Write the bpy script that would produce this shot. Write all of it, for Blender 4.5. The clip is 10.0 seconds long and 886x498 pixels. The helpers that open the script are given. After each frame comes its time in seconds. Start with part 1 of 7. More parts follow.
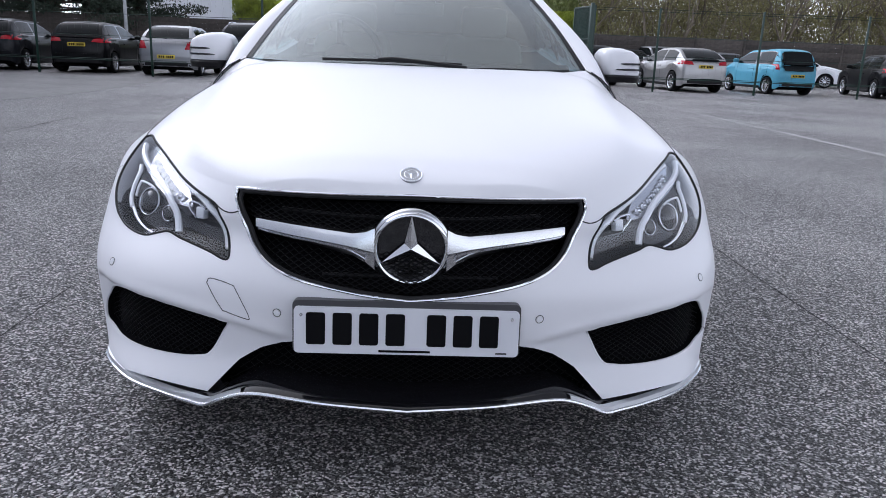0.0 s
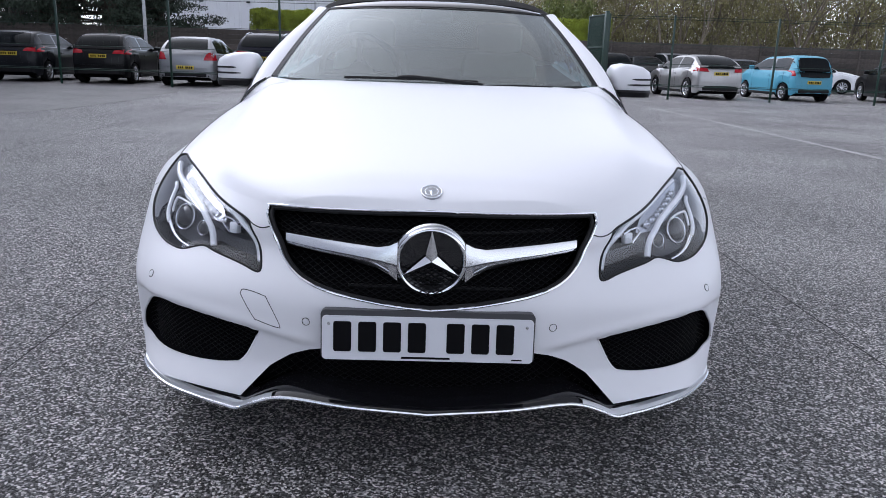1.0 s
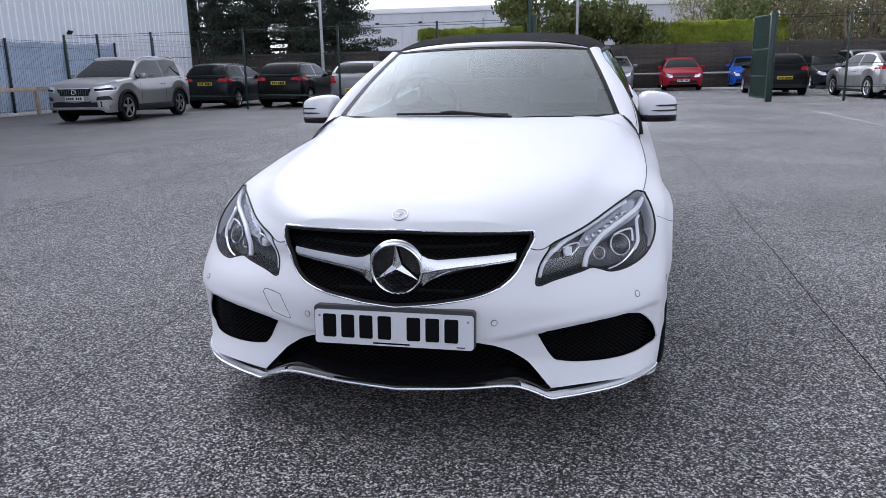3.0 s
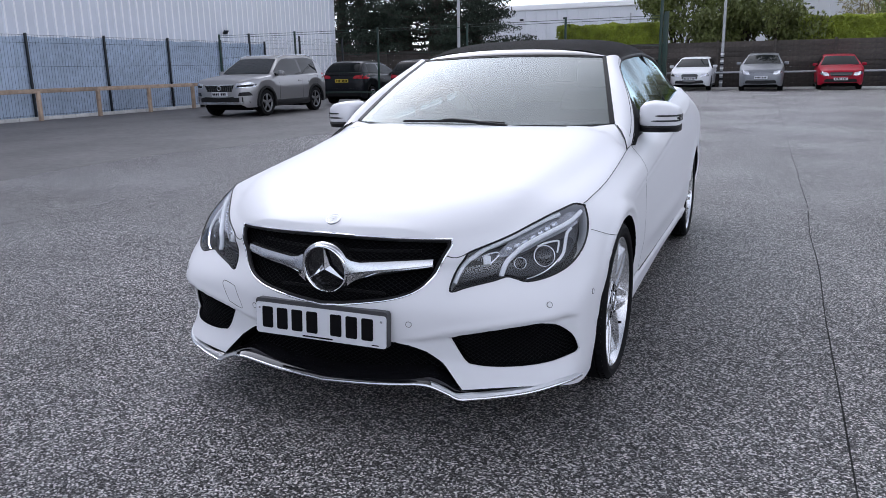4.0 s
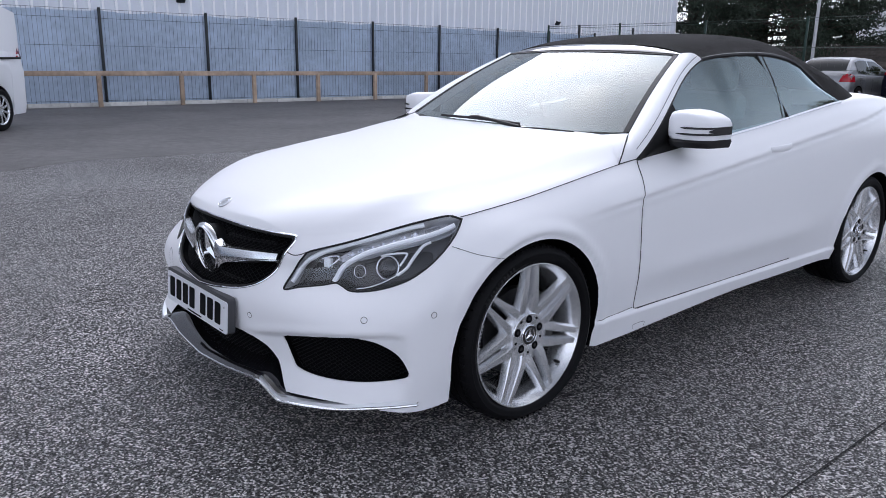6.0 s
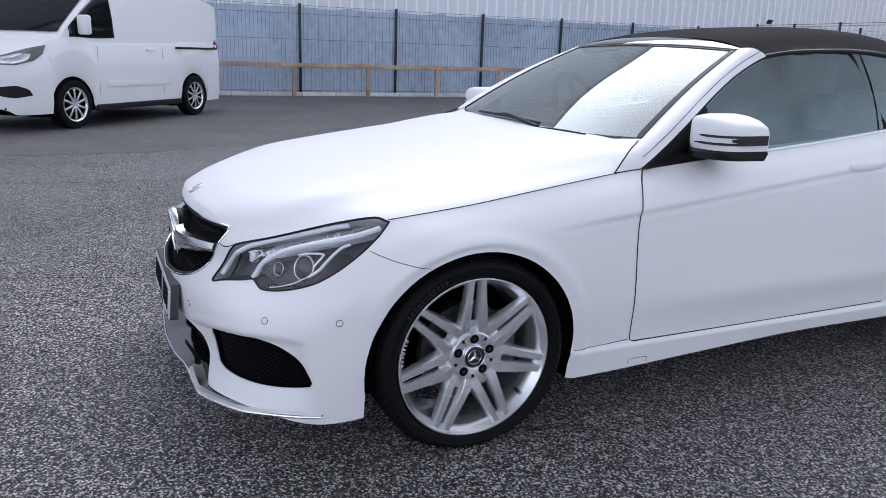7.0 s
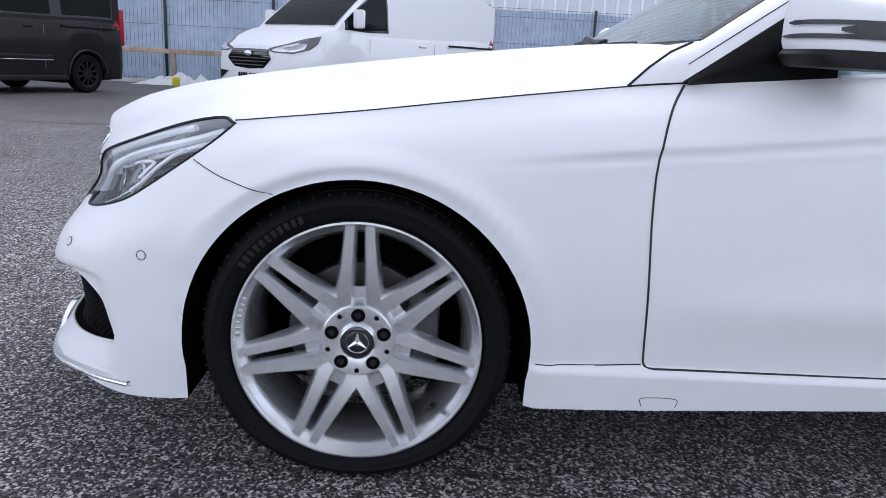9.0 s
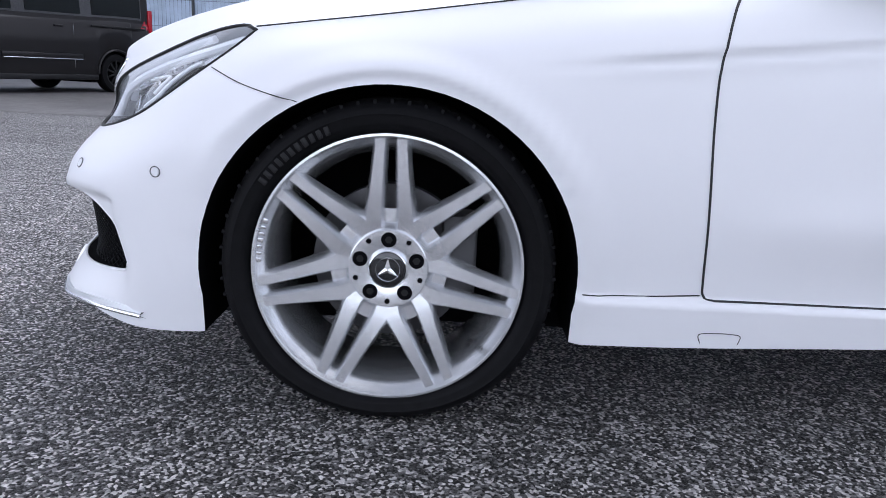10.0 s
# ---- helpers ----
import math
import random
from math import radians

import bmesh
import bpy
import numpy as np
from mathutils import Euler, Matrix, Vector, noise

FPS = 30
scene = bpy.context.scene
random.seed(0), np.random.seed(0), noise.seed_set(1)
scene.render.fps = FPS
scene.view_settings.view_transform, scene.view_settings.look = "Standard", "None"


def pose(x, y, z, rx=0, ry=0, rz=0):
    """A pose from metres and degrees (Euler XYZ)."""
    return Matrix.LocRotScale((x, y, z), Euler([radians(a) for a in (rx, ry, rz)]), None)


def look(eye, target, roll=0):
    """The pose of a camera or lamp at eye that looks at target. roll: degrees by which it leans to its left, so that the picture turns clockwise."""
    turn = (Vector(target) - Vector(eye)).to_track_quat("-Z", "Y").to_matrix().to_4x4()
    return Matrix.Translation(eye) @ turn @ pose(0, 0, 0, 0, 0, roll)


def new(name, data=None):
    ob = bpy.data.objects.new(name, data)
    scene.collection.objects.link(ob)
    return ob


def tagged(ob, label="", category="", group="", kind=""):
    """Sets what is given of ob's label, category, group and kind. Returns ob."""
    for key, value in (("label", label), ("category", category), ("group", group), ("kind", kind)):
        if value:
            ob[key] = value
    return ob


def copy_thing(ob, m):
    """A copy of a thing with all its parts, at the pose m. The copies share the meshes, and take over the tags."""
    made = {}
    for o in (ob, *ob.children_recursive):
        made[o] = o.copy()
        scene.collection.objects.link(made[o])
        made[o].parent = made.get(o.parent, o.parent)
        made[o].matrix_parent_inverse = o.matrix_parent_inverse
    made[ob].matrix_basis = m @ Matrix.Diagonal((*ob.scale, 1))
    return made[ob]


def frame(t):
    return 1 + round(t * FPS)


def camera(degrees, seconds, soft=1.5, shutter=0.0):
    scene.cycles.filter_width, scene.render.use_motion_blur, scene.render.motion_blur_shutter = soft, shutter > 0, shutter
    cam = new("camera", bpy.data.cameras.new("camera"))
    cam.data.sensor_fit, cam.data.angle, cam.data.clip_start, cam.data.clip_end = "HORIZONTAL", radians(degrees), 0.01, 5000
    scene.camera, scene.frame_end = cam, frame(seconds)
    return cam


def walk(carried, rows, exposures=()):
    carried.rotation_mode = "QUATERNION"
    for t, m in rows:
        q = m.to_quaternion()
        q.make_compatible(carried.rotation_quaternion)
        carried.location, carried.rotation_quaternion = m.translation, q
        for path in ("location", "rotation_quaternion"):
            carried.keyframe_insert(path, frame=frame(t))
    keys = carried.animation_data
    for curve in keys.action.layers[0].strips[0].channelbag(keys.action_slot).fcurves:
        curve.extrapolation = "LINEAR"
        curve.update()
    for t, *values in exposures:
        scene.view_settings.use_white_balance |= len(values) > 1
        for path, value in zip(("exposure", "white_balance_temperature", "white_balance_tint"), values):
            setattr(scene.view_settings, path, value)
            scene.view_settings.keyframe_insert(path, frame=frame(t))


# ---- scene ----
cam = camera(60.8, 10.0, 0.75)
PATH = [
    (0, (-0.002, -2.481, 1.014), (0.076, -0.547, 0.508), 2.2),
    (0.5, (-0.005, -2.502, 1.019), (0.062, -0.566, 0.52), 2.2),
    (1, (-0.015, -2.585, 1.055), (0.022, -0.646, 0.566), 1.8),
    (1.5, (0.025, -2.747, 1.087), (-0.001, -0.805, 0.61), 1.1),
    (2, (0.139, -2.951, 1.14), (0.022, -1.01, 0.669), 0.3),
    (2.5, (0.326, -3.022, 1.168), (0.072, -1.094, 0.701), -0.6),
    (4, (1.366, -2.929, 1.237), (0.592, -1.146, 0.768), -1.1),
    (4.5, (1.689, -2.721, 1.267), (0.735, -1.027, 0.795), -0.7),
    (5, (2.105, -2.514, 1.268), (0.973, -0.935, 0.793), -0.3),
    (5.5, (2.344, -2.203, 1.248), (1.035, -0.769, 0.768), 0.3),
    (7, (2.786, -1.033, 1.226), (1.034, -0.209, 0.723), 1.9),
    (7.5, (2.801, -0.605, 1.197), (0.957, -0.024, 0.684), 2.7),
    (8, (2.713, -0.262, 1.148), (0.814, 0.099, 0.632), 3.5),
    (8.5, (2.522, -0.015, 1.082), (0.596, 0.174, 0.576), 3.5),
    (9, (2.327, 0.135, 0.885), (0.386, 0.184, 0.406), 3.1),
    (9.5, (2.256, 0.139, 0.71), (0.307, 0.131, 0.257), 2.8),
    (10, (2.237, 0.121, 0.685), (0.291, 0.103, 0.224), 2.7),
]
walk(cam, [(t, look(eye, target, roll)) for t, eye, target, roll in PATH],
     [(0, 0.04), (2.5, 0.06), (4.5, 0.05), (5.5, 0.07), (7, 0.13), (8.5, 0.28), (9.2, 0.48), (10, 0.62)])

# ---- light: bright overcast sky, soft high sun ----
world = bpy.data.worlds.new("overcast_sky")
scene.world = world
world.use_nodes = True
wt = world.node_tree
wt.nodes.clear()
w_out = wt.nodes.new("ShaderNodeOutputWorld")
w_bg = wt.nodes.new("ShaderNodeBackground")
w_sky = wt.nodes.new("ShaderNodeTexSky")
w_sky.sky_type = "NISHITA"
w_sky.sun_disc = False
w_sky.sun_elevation = radians(48)
w_sky.sun_rotation = radians(-57)
w_co = wt.nodes.new("ShaderNodeTexCoord")
w_no = wt.nodes.new("ShaderNodeTexNoise")
w_no.inputs["Scale"].default_value = 2.2
w_no.inputs["Detail"].default_value = 7
w_ra = wt.nodes.new("ShaderNodeValToRGB")
w_ra.color_ramp.elements[0].position = 0.36
w_ra.color_ramp.elements[0].color = (0.45, 0.45, 0.45, 1)
w_ra.color_ramp.elements[1].position = 0.60
w_mix = wt.nodes.new("ShaderNodeMix")
w_mix.data_type = "RGBA"
w_mix.inputs["B"].default_value = (6.65, 7.0, 8.35, 1)
# thin cloud brightens round the veiled sun
SUN_WAY = Vector((-0.55, 0.36, 0.745)).normalized()
w_dot = wt.nodes.new("ShaderNodeVectorMath")
w_dot.operation = "DOT_PRODUCT"
w_dot.inputs[1].default_value = SUN_WAY
w_glow = wt.nodes.new("ShaderNodeMapRange")
w_glow.interpolation_type = "SMOOTHSTEP"
w_glow.inputs["From Min"].default_value = 0.45
w_glow.inputs["From Max"].default_value = 1.0
w_pow = wt.nodes.new("ShaderNodeMath")
w_pow.operation = "POWER"
w_pow.inputs[1].default_value = 5.0
w_sum = wt.nodes.new("ShaderNodeMath")
w_sum.operation = "MULTIPLY_ADD"
w_sum.inputs[1].default_value = 5.4
w_sum.inputs[2].default_value = 1.0
w_mul = wt.nodes.new("ShaderNodeMix")
w_mul.data_type, w_mul.blend_type = "RGBA", "MULTIPLY"
w_mul.inputs["Factor"].default_value = 1.0
wt.links.new(w_co.outputs["Generated"], w_no.inputs["Vector"])
wt.links.new(w_co.outputs["Generated"], w_dot.inputs[0])
wt.links.new(w_dot.outputs["Value"], w_glow.inputs["Value"])
wt.links.new(w_no.outputs["Fac"], w_ra.inputs["Fac"])
wt.links.new(w_ra.outputs["Color"], w_mix.inputs["Factor"])
wt.links.new(w_sky.outputs["Color"], w_mix.inputs["A"])
wt.links.new(w_mix.outputs["Result"], w_mul.inputs["A"])
wt.links.new(w_glow.outputs["Result"], w_pow.inputs[0])
wt.links.new(w_pow.outputs[0], w_sum.inputs[0])
wt.links.new(w_sum.outputs[0], w_mul.inputs["B"])
# bright haze towards the horizon
w_sep = wt.nodes.new("ShaderNodeSeparateXYZ")
w_haze = wt.nodes.new("ShaderNodeMapRange")
w_haze.inputs["From Min"].default_value = 0.0
w_haze.inputs["From Max"].default_value = 0.9
w_haze.inputs["To Min"].default_value = 2.95
w_haze.inputs["To Max"].default_value = 0.46
w_all = wt.nodes.new("ShaderNodeMix")
w_all.data_type, w_all.blend_type = "RGBA", "MULTIPLY"
w_all.inputs["Factor"].default_value = 1.0
wt.links.new(w_co.outputs["Generated"], w_sep.inputs["Vector"])
wt.links.new(w_sep.outputs["Z"], w_haze.inputs["Value"])
wt.links.new(w_mul.outputs["Result"], w_all.inputs["A"])
wt.links.new(w_haze.outputs["Result"], w_all.inputs["B"])
wt.links.new(w_all.outputs["Result"], w_bg.inputs["Color"])
wt.links.new(w_bg.outputs["Background"], w_out.inputs["Surface"])
w_bg.inputs["Strength"].default_value = 0.092
sun = new("sun", bpy.data.lights.new("sun", "SUN"))
sun.data.energy = 0.6
sun.data.angle = radians(95)
sun.data.color = (1.0, 0.98, 0.96)
sun.matrix_world = look(SUN_WAY * 20, (0, 0, 0))
scene.view_settings.exposure = 0.0

# ---- materials ----
def material(name, color, rough=0.5, metal=0.0, coat=0.0, grain=0.0, scale=20.0, bump=0.0, bump_scale=200.0, dark=None, spec=0.5, vary=0.0, coat_rough=0.03):
    """Principled surface with two scales of colour variation and a fine relief."""
    m = bpy.data.materials.new(name)
    m.use_nodes = True
    nt = m.node_tree
    b = nt.nodes["Principled BSDF"]
    b.inputs["Base Color"].default_value = (*color, 1)
    b.inputs["Roughness"].default_value = rough
    b.inputs["Metallic"].default_value = metal
    b.inputs["Coat Weight"].default_value = coat
    b.inputs["Coat Roughness"].default_value = coat_rough
    b.inputs["Specular IOR Level"].default_value = spec
    co = nt.nodes.new("ShaderNodeTexCoord")
    if grain:
        n1 = nt.nodes.new("ShaderNodeTexNoise")
        n1.inputs["Scale"].default_value = scale
        n1.inputs["Detail"].default_value = 6
        n2 = nt.nodes.new("ShaderNodeTexNoise")
        n2.inputs["Scale"].default_value = scale * 0.11
        n2.inputs["Detail"].default_value = 3
        ad = nt.nodes.new("ShaderNodeMath")
        ad.operation = "ADD"
        mr = nt.nodes.new("ShaderNodeMapRange")
        mr.inputs["From Min"].default_value = 0.7
        mr.inputs["From Max"].default_value = 1.3
        mx = nt.nodes.new("ShaderNodeMix")
        mx.data_type = "RGBA"
        lo = dark or tuple(c * (1 - grain) for c in color)
        hi = tuple(min(1, c * (1 + grain * 0.6)) for c in color)
        mx.inputs["A"].default_value = (*lo, 1)
        mx.inputs["B"].default_value = (*hi, 1)
        nt.links.new(co.outputs["Object"], n1.inputs["Vector"])
        nt.links.new(co.outputs["Object"], n2.inputs["Vector"])
        nt.links.new(n1.outputs["Fac"], ad.inputs[0])
        nt.links.new(n2.outputs["Fac"], ad.inputs[1])
        nt.links.new(ad.outputs[0], mr.inputs["Value"])
        nt.links.new(mr.outputs["Result"], mx.inputs["Factor"])
        last = mx.outputs["Result"]
        if vary:
            oi = nt.nodes.new("ShaderNodeObjectInfo")
            hs = nt.nodes.new("ShaderNodeHueSaturation")
            vr = nt.nodes.new("ShaderNodeMapRange")
            vr.inputs["To Min"].default_value = 1 - vary
            vr.inputs["To Max"].default_value = 1 + vary
            nt.links.new(oi.outputs["Random"], vr.inputs["Value"])
            nt.links.new(vr.outputs["Result"], hs.inputs["Value"])
            nt.links.new(last, hs.inputs["Color"])
            last = hs.outputs["Color"]
        nt.links.new(last, b.inputs["Base Color"])
    if bump:
        n3 = nt.nodes.new("ShaderNodeTexNoise")
        n3.inputs["Scale"].default_value = bump_scale
        n3.inputs["Detail"].default_value = 4
        bp = nt.nodes.new("ShaderNodeBump")
        bp.inputs["Strength"].default_value = bump
        bp.inputs["Distance"].default_value = 0.004
        nt.links.new(co.outputs["Object"], n3.inputs["Vector"])
        nt.links.new(n3.outputs["Fac"], bp.inputs["Height"])
        nt.links.new(bp.outputs["Normal"], b.inputs["Normal"])
    return m


def glass_material(name, tint, rough=0.0, f0=0.05, sheen=(1, 1, 1), glare_veil=0.0):
    """Thin pane: a real reflecting surface by Fresnel over a tinted see-through body, veiled by painted glare."""
    m = bpy.data.materials.new(name)
    m.use_nodes = True
    nt = m.node_tree
    nt.nodes.clear()
    out = nt.nodes.new("ShaderNodeOutputMaterial")
    tr = nt.nodes.new("ShaderNodeBsdfTransparent")
    tr.inputs["Color"].default_value = (*tint, 1)
    gl = nt.nodes.new("ShaderNodeBsdfGlossy")
    gl.inputs["Roughness"].default_value = rough
    gl.inputs["Color"].default_value = (*sheen, 1)
    lw = nt.nodes.new("ShaderNodeLayerWeight")
    lw.inputs["Blend"].default_value = 0.5
    pw = nt.nodes.new("ShaderNodeMath")
    pw.operation = "POWER"
    pw.inputs[1].default_value = 5.0
    fr = nt.nodes.new("ShaderNodeMapRange")
    fr.inputs["To Min"].default_value = f0
    fr.inputs["To Max"].default_value = 1.0
    nt.links.new(lw.outputs["Facing"], pw.inputs[0])
    nt.links.new(pw.outputs[0], fr.inputs["Value"])
    mx = nt.nodes.new("ShaderNodeMixShader")
    nt.links.new(fr.outputs["Result"], mx.inputs["Fac"])
    # pale diffuse film stands in for milky sky glare on the pane
    film = nt.nodes.new("ShaderNodeMixShader")
    film.inputs["Fac"].default_value = glare_veil
    df = nt.nodes.new("ShaderNodeBsdfDiffuse")
    df.inputs["Color"].default_value = (0.74, 0.78, 0.77, 1)
    nt.links.new(tr.outputs["BSDF"], film.inputs[1])
    nt.links.new(df.outputs["BSDF"], film.inputs[2])
    nt.links.new(film.outputs["Shader"], mx.inputs[1])
    nt.links.new(gl.outputs["BSDF"], mx.inputs[2])
    nt.links.new(mx.outputs["Shader"], out.inputs["Surface"])
    return m


def asphalt_material():
    """Dark binder with worn stones of two sizes; the smooth stone tops catch the sky."""
    m = bpy.data.materials.new("asphalt")
    m.use_nodes = True
    nt = m.node_tree
    b = nt.nodes["Principled BSDF"]
    co = nt.nodes.new("ShaderNodeTexCoord")

    def node(kind, **values):
        n = nt.nodes.new(kind)
        for k, v in values.items():
            n.inputs[k.replace("_", " ")].default_value = v
        return n

    def ramp(stops):
        r = nt.nodes.new("ShaderNodeValToRGB")
        e = r.color_ramp.elements
        e[0].position, e[0].color = stops[0][0], (*stops[0][1], 1)
        e[1].position, e[1].color = stops[-1][0], (*stops[-1][1], 1)
        for p, c in stops[1:-1]:
            e.new(p).color = (*c, 1)
        return r

    def math_node(op, a, v):
        n = nt.nodes.new("ShaderNodeMath")
        n.operation = op
        nt.links.new(a, n.inputs[0])
        if isinstance(v, (int, float)):
            n.inputs[1].default_value = v
        else:
            nt.links.new(v, n.inputs[1])
        return n.outputs[0]

    stones = node("ShaderNodeTexVoronoi", Scale=165)
    grit = node("ShaderNodeTexVoronoi", Scale=430)
    big = node("ShaderNodeTexNoise", Scale=0.45, Detail=8)
    streak = node("ShaderNodeTexNoise", Scale=11, Detail=6, Roughness=0.75)
    for n in (stones, grit, big, streak):
        nt.links.new(co.outputs["Object"], n.inputs["Vector"])
    c1 = ramp(((0.0, (0.005, 0.005, 0.005)), (0.46, (0.014, 0.0135, 0.0135)), (0.68, (0.110, 0.105, 0.104)), (1.0, (0.74, 0.71, 0.70))))
    c2 = ramp(((0.0, (0.008, 0.008, 0.008)), (0.6, (0.045, 0.043, 0.043)), (1.0, (0.42, 0.405, 0.40))))
    hs_first = None
    for v, r in ((stones, c1), (grit, c2)):
        hs = nt.nodes.new("ShaderNodeSeparateColor")
        nt.links.new(v.outputs["Color"], hs.inputs["Color"])
        nt.links.new(hs.outputs["Red"], r.inputs["Fac"])
        hs_first = hs_first or hs
    mix = nt.nodes.new("ShaderNodeMix")
    mix.data_type = "RGBA"
    mix.inputs["Factor"].default_value = 0.22
    nt.links.new(c1.outputs["Color"], mix.inputs["A"])
    nt.links.new(c2.outputs["Color"], mix.inputs["B"])
    worn = node("ShaderNodeMapRange", From_Min=0.62, From_Max=1.38, To_Min=0.86, To_Max=2.05)
    nt.links.new(math_node("ADD", big.outputs["Fac"], streak.outputs["Fac"]), worn.inputs["Value"])
    mul = nt.nodes.new("ShaderNodeMix")
    mul.data_type, mul.blend_type = "RGBA", "MULTIPLY"
    mul.inputs["Factor"].default_value = 1
    nt.links.new(mix.outputs["Result"], mul.inputs["A"])
    nt.links.new(worn.outputs["Result"], mul.inputs["B"])
    nt.links.new(mul.outputs["Result"], b.inputs["Base Color"])
    sheen = node("ShaderNodeMapRange", From_Min=0.30, From_Max=0.85, To_Min=0.12, To_Max=1.0)
    nt.links.new(hs_first.outputs["Red"], sheen.inputs["Value"])
    nt.links.new(sheen.outputs["Result"], b.inputs["Specular IOR Level"])
    gloss = node("ShaderNodeMapRange", From_Min=0.35, From_Max=0.65, To_Min=0.50, To_Max=0.34)
    nt.links.new(big.outputs["Fac"], gloss.inputs["Value"])
    nt.links.new(gloss.outputs["Result"], b.inputs["Roughness"])
    bp = nt.nodes.new("ShaderNodeBump")
    bp.inputs["Strength"].default_value = 1.0
    bp.inputs["Distance"].default_value = 0.0075
    bp.invert = True
    nt.links.new(math_node("ADD", stones.outputs["Distance"], math_node("MULTIPLY", grit.outputs["Distance"], 0.4)), bp.inputs["Height"])
    nt.links.new(bp.outputs["Normal"], b.inputs["Normal"])
    return m


ASPHALT = asphalt_material()
WHITE = material("white_car_paint", (0.82, 0.82, 0.845), 0.40, coat=0.16, coat_rough=0.12)
BLACK = material("black_plastic", (0.010, 0.010, 0.011), 0.5, grain=0.3, scale=60, bump=0.1, spec=0.25)
GLOSS_BLACK = material("gloss_black", (0.008, 0.008, 0.01), 0.08, coat=0.6)
# near-black with the shade of recesses, gaps and undersides put into its colour
VOID = material("cavity_shade", (0.004, 0.004, 0.005), 0.9, spec=0.05)
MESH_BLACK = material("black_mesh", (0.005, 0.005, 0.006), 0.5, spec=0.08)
CHROME = material("chrome", (0.82, 0.83, 0.85), 0.06, 1.0)
SATIN = material("satin_silver", (0.68, 0.69, 0.71), 0.22, 1.0)
ALLOY = material("alloy_silver", (0.74, 0.75, 0.77), 0.25, 0.85, coat=0.3, bump=0.02, bump_scale=900)
HEADER = material("header_gloss", (0.012, 0.012, 0.014), 0.07, coat=1.0, spec=1.0)
RUBBER = material("tyre_rubber", (0.005, 0.005, 0.006), 0.60, spec=0.12, grain=0.3, scale=40, bump=0.12, bump_scale=300)
PLATE_W = material("plate_white", (0.72, 0.73, 0.77), 0.3, coat=0.3)
PLATE_Y = material("plate_yellow", (0.58, 0.43, 0.05), 0.35)
INK = material("plate_ink", (0.005, 0.005, 0.006), 0.7, spec=0.08)
FABRIC = material("roof_fabric", (0.030, 0.028, 0.029), 0.9, grain=0.35, scale=300, bump=0.35, bump_scale=900)
LENS = glass_material("lamp_lens", (0.95, 0.96, 0.98), 0.0, 0.06)
# last value of both panes: strength of the painted sky glare
SCREEN = glass_material("windscreen_glass", (0.42, 0.52, 0.52), 0.0, 0.09, (0.95, 1.0, 0.99), 0.16)
SIDE_GLASS = glass_material("side_glass", (0.30, 0.43, 0.47), 0.0, 0.14, (0.80, 0.96, 1.0), 0.03)
CAR_GLASS = material("parked_car_glass", (0.012, 0.015, 0.016), 0.02, spec=0.45)
DARK_ALLOY = material("dark_alloy", (0.24, 0.24, 0.25), 0.35, 0.8)
TINT_GLASS = material("tinted_glass", (0.008, 0.010, 0.011), 0.02, spec=0.10)
REFLECTOR = material("lamp_reflector", (0.66, 0.67, 0.70), 0.22, 0.9)
LAMP_GREY = material("lamp_housing_grey", (0.11, 0.11, 0.12), 0.25)
BRIGHT_TRIM = material("bright_trim", (0.80, 0.82, 0.85), 0.35, 0.8)
LAMP_BEZEL = material("lamp_bezel_silver", (0.34, 0.35, 0.37), 0.35, 0.4)
LIGHT_BAR = material("light_guide", (0.85, 0.87, 0.9), 0.2, coat=0.6)
RED_LENS = material("red_lens", (0.36, 0.008, 0.018), 0.15, coat=0.2, spec=0.3)
LEATHER = material("cream_leather", (0.26, 0.25, 0.20), 0.5, grain=0.15, scale=30, bump=0.15)
GREEN_STEEL = material("green_fence_paint", (0.006, 0.032, 0.022), 0.4, grain=0.25, scale=12)
DARK_STEEL = material("dark_fence_paint", (0.007, 0.011, 0.016), 0.45, grain=0.25, scale=12)
FENCE_SHEET = material("blue_grey_sheet", (0.42, 0.51, 0.64), 0.6, grain=0.22, scale=5)
TIMBER = material("rail_timber", (0.42, 0.31, 0.23), 0.75, grain=0.35, scale=9, bump=0.3, bump_scale=60, vary=0.2)
CONCRETE = material("kerb_concrete", (0.60, 0.59, 0.57), 0.85, grain=0.25, scale=14, bump=0.4, bump_scale=90, vary=0.12)
CLADDING = material("grey_cladding", (0.70, 0.72, 0.78), 0.35, grain=0.06, scale=1.5)
WHITE_CLAD = material("white_cladding", (0.70, 0.72, 0.76), 0.5, grain=0.06, scale=1.0)
PALE_TRIM = material("pale_trim", (0.92, 0.92, 0.94), 0.5)
BOARD = material("brown_fence_board", (0.080, 0.068, 0.060), 0.85, grain=0.4, scale=7, bump=0.3, bump_scale=40, vary=0.3)
PAINT_LINE = material("worn_white_line", (0.42, 0.41, 0.41), 0.8, grain=0.6, scale=14, bump=0.5, bump_scale=150)
TAR = material("tar_joint", (0.022, 0.021, 0.022), 0.8, grain=0.5, scale=40, spec=0.2)
NEW_TAR = material("smooth_dark_asphalt", (0.130, 0.122, 0.121), 0.6, grain=0.35, scale=7, bump=0.5, bump_scale=160)
BARK = material("bark", (0.05, 0.038, 0.03), 0.9, grain=0.4, scale=9, bump=0.6, bump_scale=40)
PINE = material("pine_needles", (0.018, 0.032, 0.018), 0.7, grain=0.4, scale=3)
BUSH = material("bush_leaf", (0.15, 0.18, 0.045), 0.6, grain=0.6, scale=2.5)
HEDGE = material("hedge_leaf", (0.30, 0.36, 0.040), 0.6, grain=0.65, scale=2.5)
